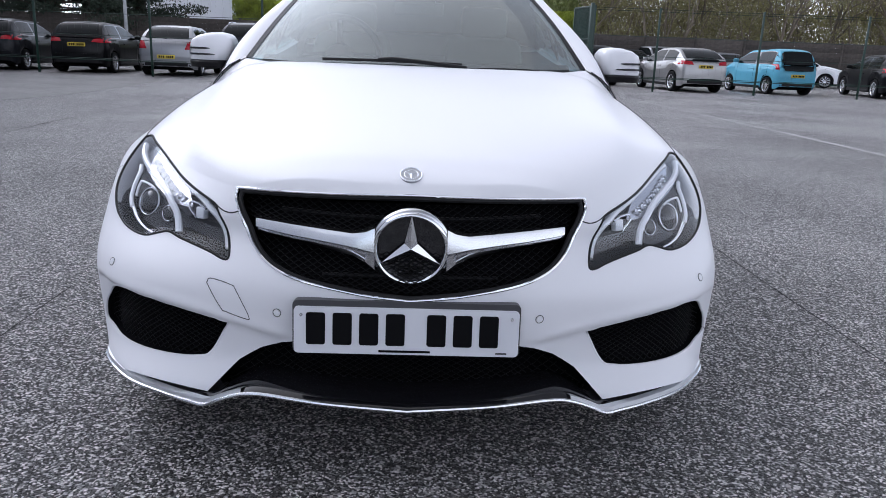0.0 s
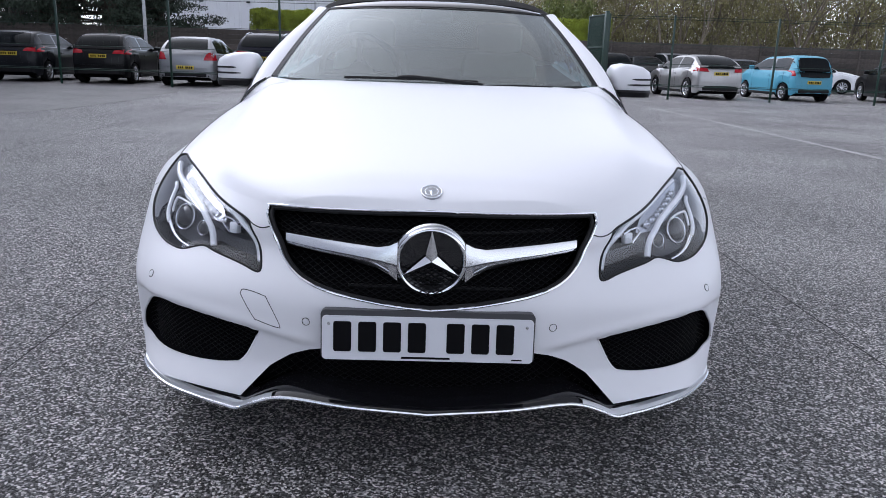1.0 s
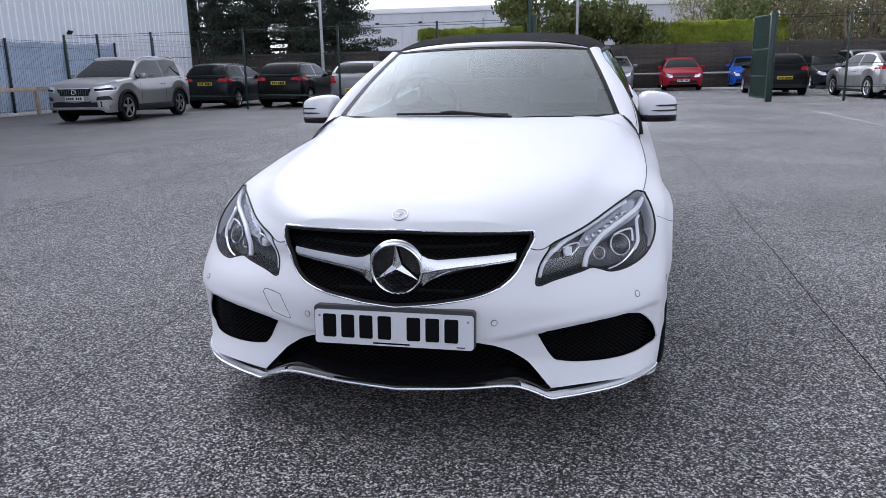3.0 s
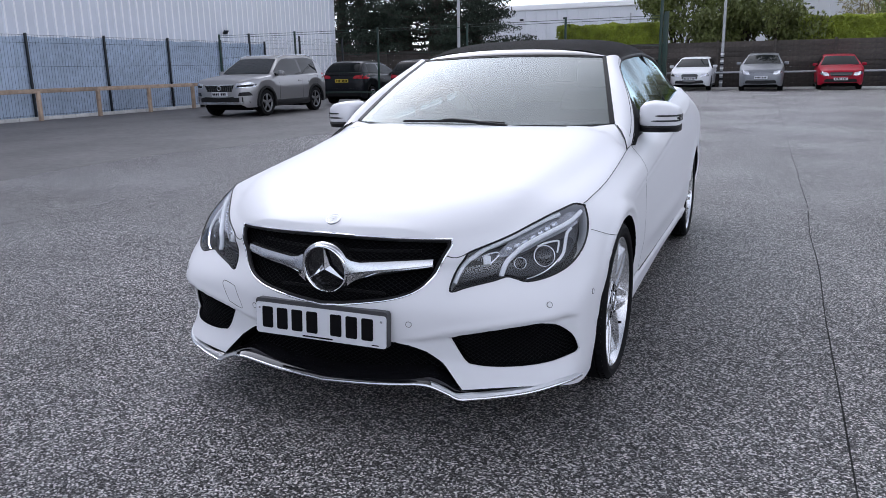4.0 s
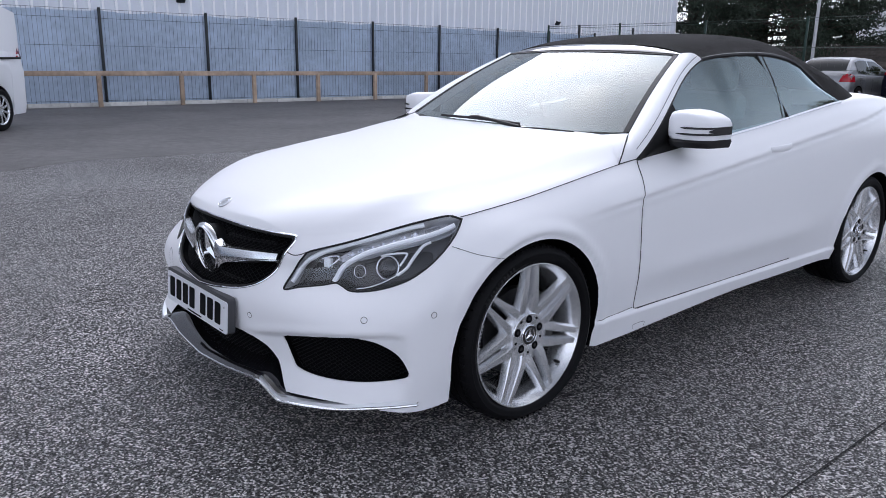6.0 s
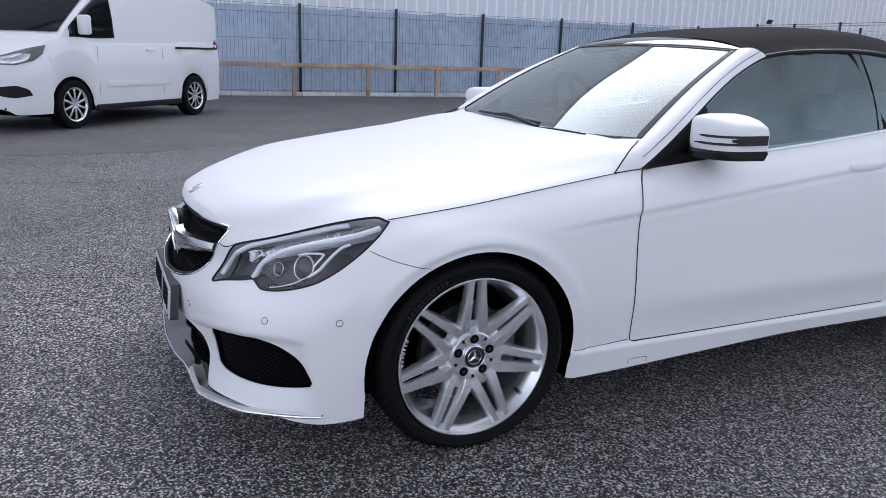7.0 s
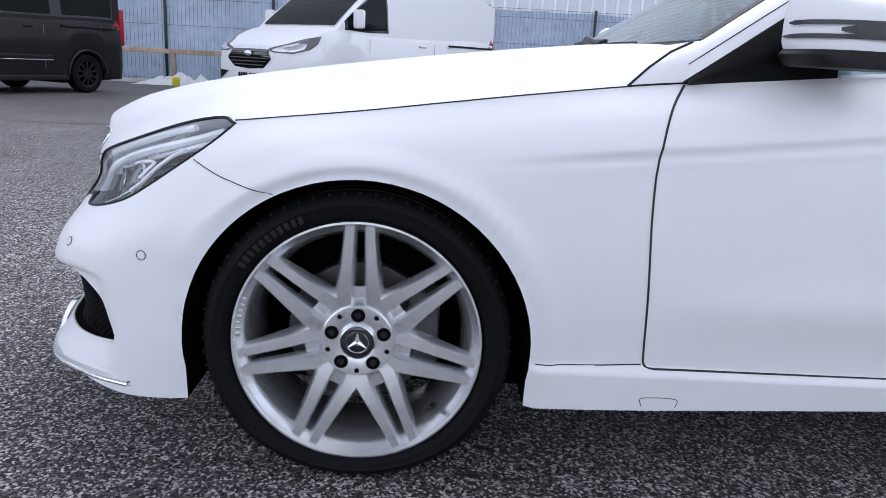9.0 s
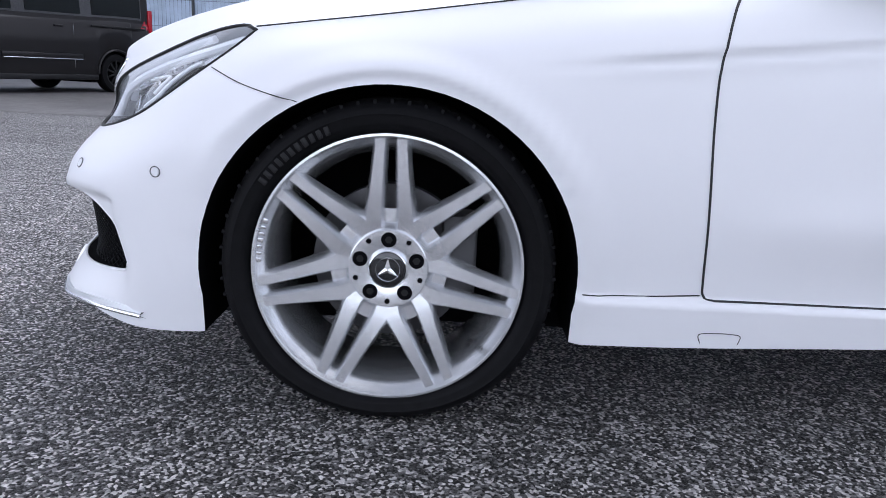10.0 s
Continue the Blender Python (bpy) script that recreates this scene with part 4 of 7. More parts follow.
    up = Matrix.Translation((0, -0.0004, 0))
    bm.free()
    for cx, cz, w, h in [(-0.210 + 0.061 * k, 0.004, 0.044, 0.076) for k in range(4)] + [(0.068 + 0.061 * k, 0.004, 0.044, 0.076) for k in range(3)] + [(-0.005, -0.0475, 0.12, 0.005), (0.22, -0.0475, 0.026, 0.003)]:
        bm = bmesh.new()
        plate_bars(bm, pl @ up @ Matrix.Translation((0, 0, cz)), h, [(cx, w)])
        part("plate_bar", bm, INK, plate)
    for sx in (-0.243, 0.243):
        bm = bmesh.new()
        cone(bm, pl @ Vector((sx, -0.003, 0.036)), pl @ Vector((sx, 0.001, 0.036)), 0.004, 0.0045, 12)
        part("plate_screw", bm, CHROME, plate)
    # parking sensors, tow-eye cover, bonnet badge
    for m, a, b in ((FRONT_PLANE, 0.312, 0.417), (LAMP_PLANE, 0.226, 0.486), (LAMP_PLANE, 0.421, 0.490)):
        for s in (1, -1):
            p, q = drape(m, a, b, 0.0, s), drape(m, a, b, 0.01, s)
            d = (q - p).normalized()
            mm = Matrix.Translation(p) @ d.to_track_quat("Z", "Y").to_matrix().to_4x4()
            bm = bmesh.new()
            cone(bm, mm @ Vector((0, 0, -0.004)), mm @ Vector((0, 0, 0.0018)), 0.0085, 0.008, 24)
            sn = part("parking_sensor", bm, WHITE, car)
            bm = bmesh.new()
            ring(bm, mm @ Matrix.Translation((0, 0, 0.0006)), 0.0098, 0.0009, 24)
            part("sensor_ring", bm, LAMP_GREY, sn)
    tow = [(-0.485, 0.474), (-0.475, 0.484), (-0.425, 0.474), (-0.412, 0.462), (-0.382, 0.402), (-0.388, 0.394), (-0.437, 0.408), (-0.45, 0.416)]
    part("tow_eye_cover", drape_ribbon(FRONT_PLANE, tow + tow[:1], 0.0022, 0.0012, 1, 5), material("seam_grey", (0.10, 0.10, 0.11), 0.7), car)
    bp = drape(Matrix(((1, 0, 0, 0), (0, 1, 0, 0), (0, 0, 1, 0), (0, 0, 0, 1))), -0.004, -0.706, 0.001)
    bn = (drape(Matrix.Identity(4), -0.004, -0.706, 0.01) - bp).normalized()
    bmx = Matrix.Translation(bp) @ bn.to_track_quat("Z", "Y").to_matrix().to_4x4()
    bm = bmesh.new()
    cone(bm, bmx @ Vector((0, 0, -0.004)), bmx @ Vector((0, 0, 0.002)), 0.0265, 0.026, 40)
    bd = part("bonnet_badge", bm, material("badge_enamel", (0.35, 0.36, 0.38), 0.3, 0.7), car, "small round silver bonnet badge")
    bm = bmesh.new()
    ring(bm, bmx @ Matrix.Translation((0, 0, 0.002)), 0.0255, 0.0015, 40)
    ring(bm, bmx @ Matrix.Translation((0, 0, 0.002)), 0.0165, 0.0012, 40)
    star(bm, bmx @ Matrix.Rotation(radians(180), 4, "Z") @ Matrix.Translation((0, 0, 0.002)), 0.0155, 0.002, 0.002)
    part("badge_ring", bm, CHROME, bd)


def hero_lamp(car, s):
    """Headlamp: housing, two light guides, projector, reflectors, clear lens."""
    h = part("headlight", drape_patch(LAMP_PLANE, LAMP_LINE, -0.055, s, 60, 12), LAMP_GREY, car, "clear headlight with twin white light guides")

    def spot(a, b, lift):
        p, q = drape(LAMP_PLANE, a, b, lift, s), drape(LAMP_PLANE, a, b, lift + 0.01, s)
        n = (Vector((0.45 * s, -0.89, 0.05)) + (q - p).normalized()).normalized()
        return Matrix.Translation(p) @ n.to_track_quat("Z", "Y").to_matrix().to_4x4()

    bm = bmesh.new()
    grid_faces(bm, [[drape(LAMP_PLANE, 0.19 + (a - 0.19) * f, 0.65 + (b - 0.65) * f, l, s) for f, l in ((0.992, -0.004), (0.975, -0.012), (0.955, -0.042))] for a, b in LAMP_LINE + LAMP_LINE[:1]])
    part("bezel", bm, LAMP_BEZEL, h)
    # dark lower mask and bright upper reflector
    mask = smooth_outline([(-0.06, 0.545), (-0.01, 0.60), (0.06, 0.632), (0.10, 0.61), (0.15, 0.640), (0.22, 0.665), (0.33, 0.690), (0.395, 0.690), (0.40, 0.655), (0.36, 0.625), (0.30, 0.588), (0.22, 0.567), (0.165, 0.562), (0.12, 0.572), (0.08, 0.570), (0.02, 0.556)], 3)
    part("mask", drape_patch(LAMP_PLANE, mask, -0.048, s, 40, 6), material("lamp_mask", (0.030, 0.030, 0.033), 0.22), h)
    upper = smooth_outline([(0.085, 0.640), (0.15, 0.690), (0.235, 0.718), (0.342, 0.745), (0.42, 0.758), (0.455, 0.752), (0.44, 0.725), (0.36, 0.705), (0.26, 0.680), (0.17, 0.650)], 3)
    part("upper_reflector", drape_patch(LAMP_PLANE, upper, -0.030, s, 40, 6), REFLECTOR, h)
    part("light_guide", drape_bar(LAMP_PLANE, [(-0.064, 0.553), (-0.030, 0.600), (0.028, 0.648), (0.10, 0.676), (0.20, 0.707), (0.30, 0.736), (0.352, 0.747)], 0.0080, -0.013, s, 1.0, 8), LIGHT_BAR, h, "white light guide")
    part("light_guide", drape_bar(LAMP_PLANE, [(0.090, 0.574), (0.120, 0.620), (0.176, 0.660), (0.255, 0.688), (0.340, 0.711), (0.40, 0.728), (0.448, 0.746)], 0.0088, -0.014, s, 1.0, 8), LIGHT_BAR, h, "white light guide")
    part("trim_guide", drape_bar(LAMP_PLANE, [(0.385, 0.706), (0.362, 0.694), (0.345, 0.668), (0.326, 0.632), (0.300, 0.610)], 0.0058, -0.020, s, 0.8), LIGHT_BAR, h)
    part("trim_guide", drape_bar(LAMP_PLANE, [(0.236, 0.664), (0.270, 0.672), (0.314, 0.675), (0.318, 0.668), (0.304, 0.638)], 0.0034, -0.020, s), LIGHT_BAR, h)
    part("trim_guide", drape_bar(LAMP_PLANE, [(0.036, 0.636), (0.066, 0.648), (0.094, 0.650), (0.086, 0.632), (0.060, 0.606)], 0.0032, -0.022, s), SATIN, h)
    part("trim_guide", drape_bar(LAMP_PLANE, [(0.300, 0.612), (0.262, 0.592), (0.218, 0.577), (0.170, 0.568)], 0.0045, -0.022, s, 0.7), CHROME, h)
    for a, b, r in ((0.262, 0.640, 0.036), (0.166, 0.618, 0.020)):
        m = spot(a, b, -0.050)
        bm = bmesh.new()
        ring(bm, m @ Matrix.Translation((0, 0, 0.012)), r, r * 0.09, 36)
        cup = part("projector_ring", bm, SATIN, h)
        bm = bmesh.new()
        rows = []
        for k in range(6):
            ph = math.pi / 2 * k / 5
            rows.append([m @ Vector((r * 0.92 * math.cos(ph) * math.cos(t), r * 0.92 * math.cos(ph) * math.sin(t), 0.008 + r * 0.5 * math.sin(ph))) for t in (2 * math.pi * j / 24 for j in range(24))])
        grid_faces(bm, rows, True)
        bmesh.ops.recalc_face_normals(bm, faces=bm.faces)
        part("projector_lens", bm, GLOSS_BLACK, cup)
    block = spot(0.052, 0.620, -0.045)
    bm = bmesh.new()
    for v in box(bm, 0, 0, 0.014, 0.026, 0.030, 0.020, 0.004):
        v.co = block @ v.co
    part("light_block", bm, LIGHT_BAR, h)
    for k in range(7):
        m = spot(0.135 + 0.032 * k, 0.663 + 0.0105 * k, -0.034)
        bm = bmesh.new()
        cone(bm, m @ Vector((0, 0, 0)), m @ Vector((0, 0, 0.012)), 0.006, 0.0115, 14, False)
        part("reflector_cup", bm, CHROME, h)
    lens = part("lens", drape_patch(LAMP_PLANE, LAMP_LINE, -0.001, s, 72, 14), LENS, h, "clear lens")
    lens.visible_shadow = False
    bm = bmesh.new()
    tube(bm, [drape(LAMP_PLANE, a, b, -0.001, s) for a, b in LAMP_LINE + LAMP_LINE[:2]], 0.0035, 6)
    part("lens_seal", bm, BLACK, h)


def hero_lines(car):
    """Shut lines round bonnet, wing, door and bumper."""
    dark = material("shut_line", (0.02, 0.02, 0.022), 0.7)
    rim = [q[-1] for q in body_surface()[0]]
    for s in (1, -1):
        side = [p for p in rim if -0.27 < p.y < 0.56 and p.x > 0.5]
        bm = bmesh.new()
        tube(bm, [Vector((p.x * s + 0.0005 * s, p.y, p.z + 0.0002)) for p in side], 0.0015, 6)
        part("bonnet_gap", bm, dark, car)
        part("door_gap", drape_ribbon(SIDE_PLANE, [(0.642, 0.880), (0.604, 0.82), (0.584, 0.735), (0.583, 0.62), (0.594, 0.47), (0.606, 0.33), (0.612, 0.300), (0.63, 0.291), (0.70, 0.291), (1.2, 0.294), (1.9, 0.30)], 0.0045, 0.0012, s), dark, car)
        part("bumper_gap", drape_ribbon(SIDE_PLANE, [(-0.335, 0.684), (-0.26, 0.655), (-0.165, 0.632)], 0.0019, 0.0012, s), dark, car)
        part("sill_gap", drape_ribbon(SIDE_PLANE, [(0.38, 0.291), (0.50, 0.293), (0.605, 0.300)], 0.003, 0.0012, s), dark, car)
        part("jack_cover", drape_ribbon(SIDE_PLANE, [(0.617, 0.203), (0.612, 0.222), (0.640, 0.226), (0.670, 0.226), (0.692, 0.222), (0.690, 0.204)], 0.0018, 0.001, s, 4), dark, car)
        part("bonnet_gap", drape_ribbon(FRONT_PLANE, [(s * 0.480, 0.648), (s * 0.460, 0.637), (s * 0.437, 0.633), (s * 0.412, 0.640)], 0.0030, 0.001, 1), dark, car)


# windscreen edges: lower and upper curves by x fraction
def screen_point(u, v):
    bow = 0.45 * u * u + 0.55 * u ** 4
    lo = Vector((0.692 * u, 0.600 + 0.105 * bow, 0.962 + 0.014 * u * u))
    hi = Vector((0.530 * u, 1.195 + 0.062 * bow, 1.304 - 0.016 * u * u))
    p = lo.lerp(hi, v)
    b = 0.016 * math.sin(math.pi * v)
    return p + Vector((0, -b * 0.5, b * 0.85))


def hero_cabin(car):
    bm = bmesh.new()
    grid_faces(bm, [[screen_point(-1 + 2 * i / 24, j / 14) for i in range(25)] for j in range(15)])
    ws = part("windscreen", bm, SCREEN, car, "clear windscreen reflecting a pale sky")
    ws.visible_shadow = False
    bm = bmesh.new()
    for s in (1, -1):
        grid_faces(bm, [[screen_point(s * u, j / 14) + Vector((0, -0.0015, 0.0025)) for u in (0.970, 0.985, 1.0)] for j in range(15)])
        tube(bm, [screen_point(s * 0.997, j / 14) for j in range(15)], 0.0055, 6, 0.7)
    grid_faces(bm, [[screen_point(-1 + i / 12, v) + Vector((0, -0.0015, 0.0025)) for i in range(25)] for v in (0.975, 0.987, 1.0)])
    tube(bm, [screen_point(-1 + i / 12, 0.995) + Vector((0, 0, 0.001)) for i in range(25)], 0.006, 6, 0.6)
    part("screen_band", bm, BLACK, ws)
    bm = bmesh.new()
    grid_faces(bm, [[screen_point(-0.90 + 1.80 * i / 24, 0.0) + Vector((0, d, z)) for i in range(25)] for d, z in ((-0.022, -0.016), (-0.006, -0.006), (0.03, 0.010), (0.06, 0.018))])
    part("cowl_panel", bm, BLACK, car)
    for s in (1, -1):
        # corner panel between bonnet, wing and screen
        rows = []
        for k in range(9):
            u = 0.72 + 0.28 * k / 8
            a = screen_point(s * u, 0.0) + Vector((0, -0.004 - 0.010 * (1 - k / 8), -0.003 - 0.012 * (1 - k / 8)))
            b = Vector((s * min(0.784, 0.60 + 0.19 * k / 8), 0.575 - 0.02 * k / 8, 0))
            b.z = drape(Matrix.Identity(4), abs(b.x), b.y, 0.001).z
            rows.append([a.lerp(b, e / 6) + Vector((0, 0, 0.012 * math.sin(math.pi * e / 6) * k / 8)) for e in range(7)])
        bm = bmesh.new()
        grid_faces(bm, rows)
        q, o = screen_point(s, 0), Vector((s * 0.787, 0.640, 0.885))
        mid = q.lerp(o, 0.5) + Vector((s * 0.030, -0.020, 0.036))
        cheek = []
        for k in range(9):
            t = k / 8
            p = q * (1 - t) ** 2 + mid * 2 * t * (1 - t) + o * t * t
            yb = 0.528 + 0.112 * t
            g = Vector((s * (curve1(SHOULDER_X, yb) + 0.001), yb, curve1(SHOULDER_Z, yb) + 0.001))
            cheek.append([p.lerp(g, e / 8) + Vector((s * 0.012, -0.004, 0.012)) * math.sin(math.pi * e / 8) * (1 - t) for e in range(9)])
        grid_faces(bm, cheek)
        bmesh.ops.recalc_face_normals(bm, faces=bm.faces)
        if sum(f.normal.z for f in bm.faces) < 0:
            bmesh.ops.reverse_faces(bm, faces=bm.faces)
        part("corner_panel", bm, WHITE, car)
        bm = bmesh.new()
        tube(bm, [Vector((s * 0.786, 0.528, 0.873)), Vector((s * 0.768, 0.572, 0.912)), Vector((s * 0.742, 0.620, 0.945)), Vector((s * 0.712, 0.672, 0.968))], 0.0026, 6)
        tube(bm, [Vector((s * (curve1(SHOULDER_X, y) + 0.001), y, curve1(SHOULDER_Z, y) + 0.001)) for y in (0.53, 0.57, 0.61, 0.65)], 0.002, 6)
        part("panel_gap", bm, BLACK, car)
        # pillar: skin between the screen's edge and the window's edge
        rows = []
        for j in range(21):
            v = j / 20
            q = screen_point(s, max(0, min(1, v)))
            if v < 0:
                q = q + Vector((s * 0.03, -0.10, -0.085)) * (-v / 0.10) * 0.6
            o = Vector((s * (0.787 - 0.19 * step(v * 0.98 + 0.02) + 0.012 * math.sin(math.pi * max(0, v))), 0.640 + 0.705 * v, 0.885 + 0.380 * v + 0.036 * math.sin(math.pi * max(0, min(1, v)))))
            mid = q.lerp(o, 0.5) + Vector((s * 0.030, -0.020, 0.036))
            arc = [q * (1 - t) ** 2 + mid * 2 * t * (1 - t) + o * t * t for t in (k / 8 for k in range(9))]
            rows.append([q + Vector((0, 0.01, -0.012))] + arc + [o + Vector((-s * 0.02, 0.03, -0.005)), q + Vector((0, 0.05, -0.03))])
        bm = bmesh.new()
        grid_faces(bm, rows, True)
        bmesh.ops.recalc_face_normals(bm, faces=bm.faces)
        part("pillar", bm, WHITE, car, "white windscreen pillar")
        bm = bmesh.new()
        tube(bm, [r[9] for r in rows], 0.0035, 6)
        part("pillar_seal", bm, BLACK, car)
        bm = bmesh.new()
        tube(bm, [r[7] + Vector((s * 0.0004, 0, 0.0003)) for r in rows], 0.0012, 6)
        part("pillar_gap", bm, BLACK, car)
    # header rail
    bm = bmesh.new()
    tip = Vector((0.597, 1.347, 1.266))
    grid_faces(bm, [[Vector((-tip.x, tip.y + d * 0.3, tip.z))] + [screen_point(-1 + i / 12, 1.0) + Vector((0, d * (1 - 0.5 * abs(-1 + i / 12) ** 6), z * (1 - 0.9 * abs(-1 + i / 12) ** 5))) for i in range(25)] + [Vector((tip.x, tip.y + d * 0.3, tip.z))] for d, z in ((0.0, 0.004), (0.012, 0.014), (0.045, 0.026), (0.085, 0.034), (0.09, 0.02))])
    part("header_rail", bm, HEADER, car, "glossy black header panel above the windscreen")
    # soft top
    rows = []
    for y, zc, xe, ze in ((1.300, 1.337, 0.578, 1.262), (1.48, 1.374, 0.604, 1.290), (1.75, 1.400, 0.628, 1.302), (1.95, 1.402, 0.642, 1.292), (2.10, 1.392, 0.660, 1.262), (2.25, 1.372, 0.690, 1.185), (2.36, 1.350, 0.725, 1.115), (2.45, 1.325, 0.755, 1.064), (2.60, 1.275, 0.75, 1.066), (2.80, 1.190, 0.70, 1.075), (2.98, 1.095, 0.60, 1.075)):
        row = []
        for i in range(25):
            f = -1 + i / 12
            a = abs(f)
            x = xe * f
            z = zc - (zc - ze) * (0.30 * a ** 2.2 + 0.70 * a ** 7)
            row.append(Vector((x, y - 0.026 * (1 - a ** 4) * (y < 1.4), z)))
        rows.append(row)
    dense = [spline([r[i] for r in rows], 4) for i in range(25)]
    bm = bmesh.new()
    grid_faces(bm, [[dense[i][k] for i in range(25)] for k in range(len(dense[0]))])
    bmesh.ops.solidify(bm, geom=bm.faces[:], thickness=0.012)
    bmesh.ops.recalc_face_normals(bm, faces=bm.faces)
    top = part("soft_top", bm, FABRIC, car, "closed black fabric soft top")
    for s in (1, -1):
        i = 24 if s > 0 else 0
        bm = bmesh.new()
        tube(bm, [p + Vector((s * 0.003, 0, -0.006)) for p in dense[i][:29]], 0.011, 8)
        part("roof_seal", bm, BLACK, top)
        # door glass and quarter glass
        upper = [p for p in dense[i] if p.y < 2.46]

        def belt(y):
            return Vector((s * (curve1(SHOULDER_X, y) - 0.004), y, curve1(SHOULDER_Z, y) - 0.004))

        for lo, hi, nm in ((0.645, 0.950, "mirror_foot"), (0.950, 1.80, "door_window"), (1.81, 2.42, "quarter_window")):
            rows = []
            for k in range(21):
                y = lo + (hi - lo) * k / 20
                b = belt(y)
                if y < 1.325:
                    v = (y - 0.640) / 0.705
                    t = Vector((s * (0.787 - 0.19 * step(v * 0.98 + 0.02) + 0.012 * math.sin(math.pi * v)), y, 0.885 + 0.380 * v + 0.036 * math.sin(math.pi * v)))
                else:
                    j = min(range(len(upper)), key=lambda q: abs(upper[q].y - y))
                    t = upper[j] + Vector((0, y - upper[j].y, 0))
                if t.z < b.z + 0.005:
                    t = b + Vector((0, 0, 0.005))
                rows.append([b.lerp(t, e / 8) + Vector((s * 0.018 * math.sin(math.pi * e / 8), 0, 0)) for e in range(9)])
            bm = bmesh.new()
            if nm == "mirror_foot":
                for row in rows:
                    for p in row:
                        p.x += s * 0.004
                grid_faces(bm, rows)
                bmesh.ops.solidify(bm, geom=bm.faces[:], thickness=0.014)
                bmesh.ops.recalc_face_normals(bm, faces=bm.faces)
                part(nm, bm, BLACK, car, "solid black corner piece at the mirror's foot")
                continue
            grid_faces(bm, rows)
            w = part(nm, bm, SIDE_GLASS, car, "tinted side glass, closed")
            w.visible_shadow = False
        bm = bmesh.new()
        tube(bm, [belt(0.955 + 1.495 * k / 20) + Vector((s * 0.004, 0, 0.004)) for k in range(21)], 0.0065, 6)
        part("waist_strip", bm, BRIGHT_TRIM, car)
        bm = bmesh.new()
        tube(bm, [belt(1.85).lerp(upper[min(range(len(upper)), key=lambda q: abs(upper[q].y - 1.74))], e / 6) + Vector((s * 0.006, 0, 0)) for e in range(7)], 0.006, 6)
        part("window_seal", bm, BLACK, car)


def hero_mirror(car, s):
    """Door mirror: white shell, dark base, indicator strip."""
    fore = -0.034
    rows = []
    sections = ((0.788, 0.868, 1.015, 0.958, 1.048), (0.800, 0.848, 1.040, 0.948, 1.066), (0.835, 0.836, 1.052, 0.942, 1.072), (0.885, 0.838, 1.054, 0.941, 1.069), (0.935, 0.850, 1.053, 0.941, 1.059), (0.972, 0.880, 1.050, 0.942, 1.043), (0.986, 0.905, 1.042, 0.948, 1.028))
    for x, y0, y1, z0, z1 in sections:
        cy, cz, hy, hz = (y0 + y1) / 2 + fore, (z0 + z1) / 2, (y1 - y0) / 2, (z1 - z0) / 2
        row = []
        for k in range(28):
            a = 2 * math.pi * k / 28
            ca, sa = math.cos(a), math.sin(a)
            e = 0.40
            row.append(Vector((s * x, cy + hy * math.copysign(abs(ca) ** e, ca), cz + hz * math.copysign(abs(sa) ** e, sa))))
        rows.append(row)
    bm = bmesh.new()
    vs = grid_faces(bm, rows, True)
    bm.faces.new(vs[0])
    bm.faces.new(vs[-1])
    bmesh.ops.recalc_face_normals(bm, faces=bm.faces)
    mir = part("door_mirror", bm, WHITE, car, "white door mirror with dark indicator strip", 50)
    bm = bmesh.new()
    rows = [[Vector((s * 0.756, y + fore, z)) for y, z in ((0.880, 0.930), (0.925, 0.930), (0.925, 0.956), (0.914, 0.960), (0.885, 0.960), (0.872, 0.955))]]
    for x, y0, y1, _, _ in sections:
        rows.append([Vector((s * (x + 0.002), y + fore, z)) for y, z in ((y0 + 0.012, 0.927), (y1 - 0.012, 0.925), (y1 + 0.002, 0.948), (y1 - 0.004, 0.957), (y0 + 0.004, 0.958), (y0 - 0.004, 0.949))])
    vs = grid_faces(bm, rows, True)
    bm.faces.new(vs[0])
    bm.faces.new(vs[-1])
    bmesh.ops.recalc_face_normals(bm, faces=bm.faces)
    part("mirror_base", bm, BLACK, mir, "", 50)
    ind = material("indicator_dark", (0.06, 0.06, 0.065), 0.2, coat=0.5)

    def wrap(x0, z):
        """Round the front and the outer end of the shell."""
        line = [(x0, 0.838), (0.90, 0.840), (0.935, 0.848), (0.955, 0.864), (0.971, 0.879), (0.982, 0.904), (0.988, 0.935), (0.988, 1.030)]
        out = []
        for p in spline([Vector((x, y, z)) for x, y in line], 3):
            d = Vector((p.x - 0.86, p.y - 0.96, 0)).normalized()
            out.append(Vector((s * (p.x + d.x * 0.0055), p.y + d.y * 0.0055 + fore, z)))
        return out

    def strip(nm, x0, z, half, first=0):
        line = wrap(x0, z)[first:]
        bm = bmesh.new()
        grid_faces(bm, [[p + Vector((0, 0, half(k) * f)) for f in (-1, 0, 1)] for k, p in enumerate(line)])
        bmesh.ops.solidify(bm, geom=bm.faces[:], thickness=0.002)
        bmesh.ops.recalc_face_normals(bm, faces=bm.faces)
        part(nm, bm, ind, mir)

    for z, x0 in ((1.005, 0.868), (0.981, 0.846)):
        strip("indicator_strip", x0, z, lambda k: 0.0015 + 0.0025 * min(1.0, k / 2))
    strip("indicator_end", 0.86, 0.993, lambda k: 0.003 + 0.008 * min(1.0, k / 4), 13)
    bm = bmesh.new()
    plate_slab(bm, rounded(0.15, 0.080, 0.02), 0, 0.004, Matrix.Translation((s * 0.880, 1.004, 1.003)))
    part("mirror_glass", bm, CHROME, mir)
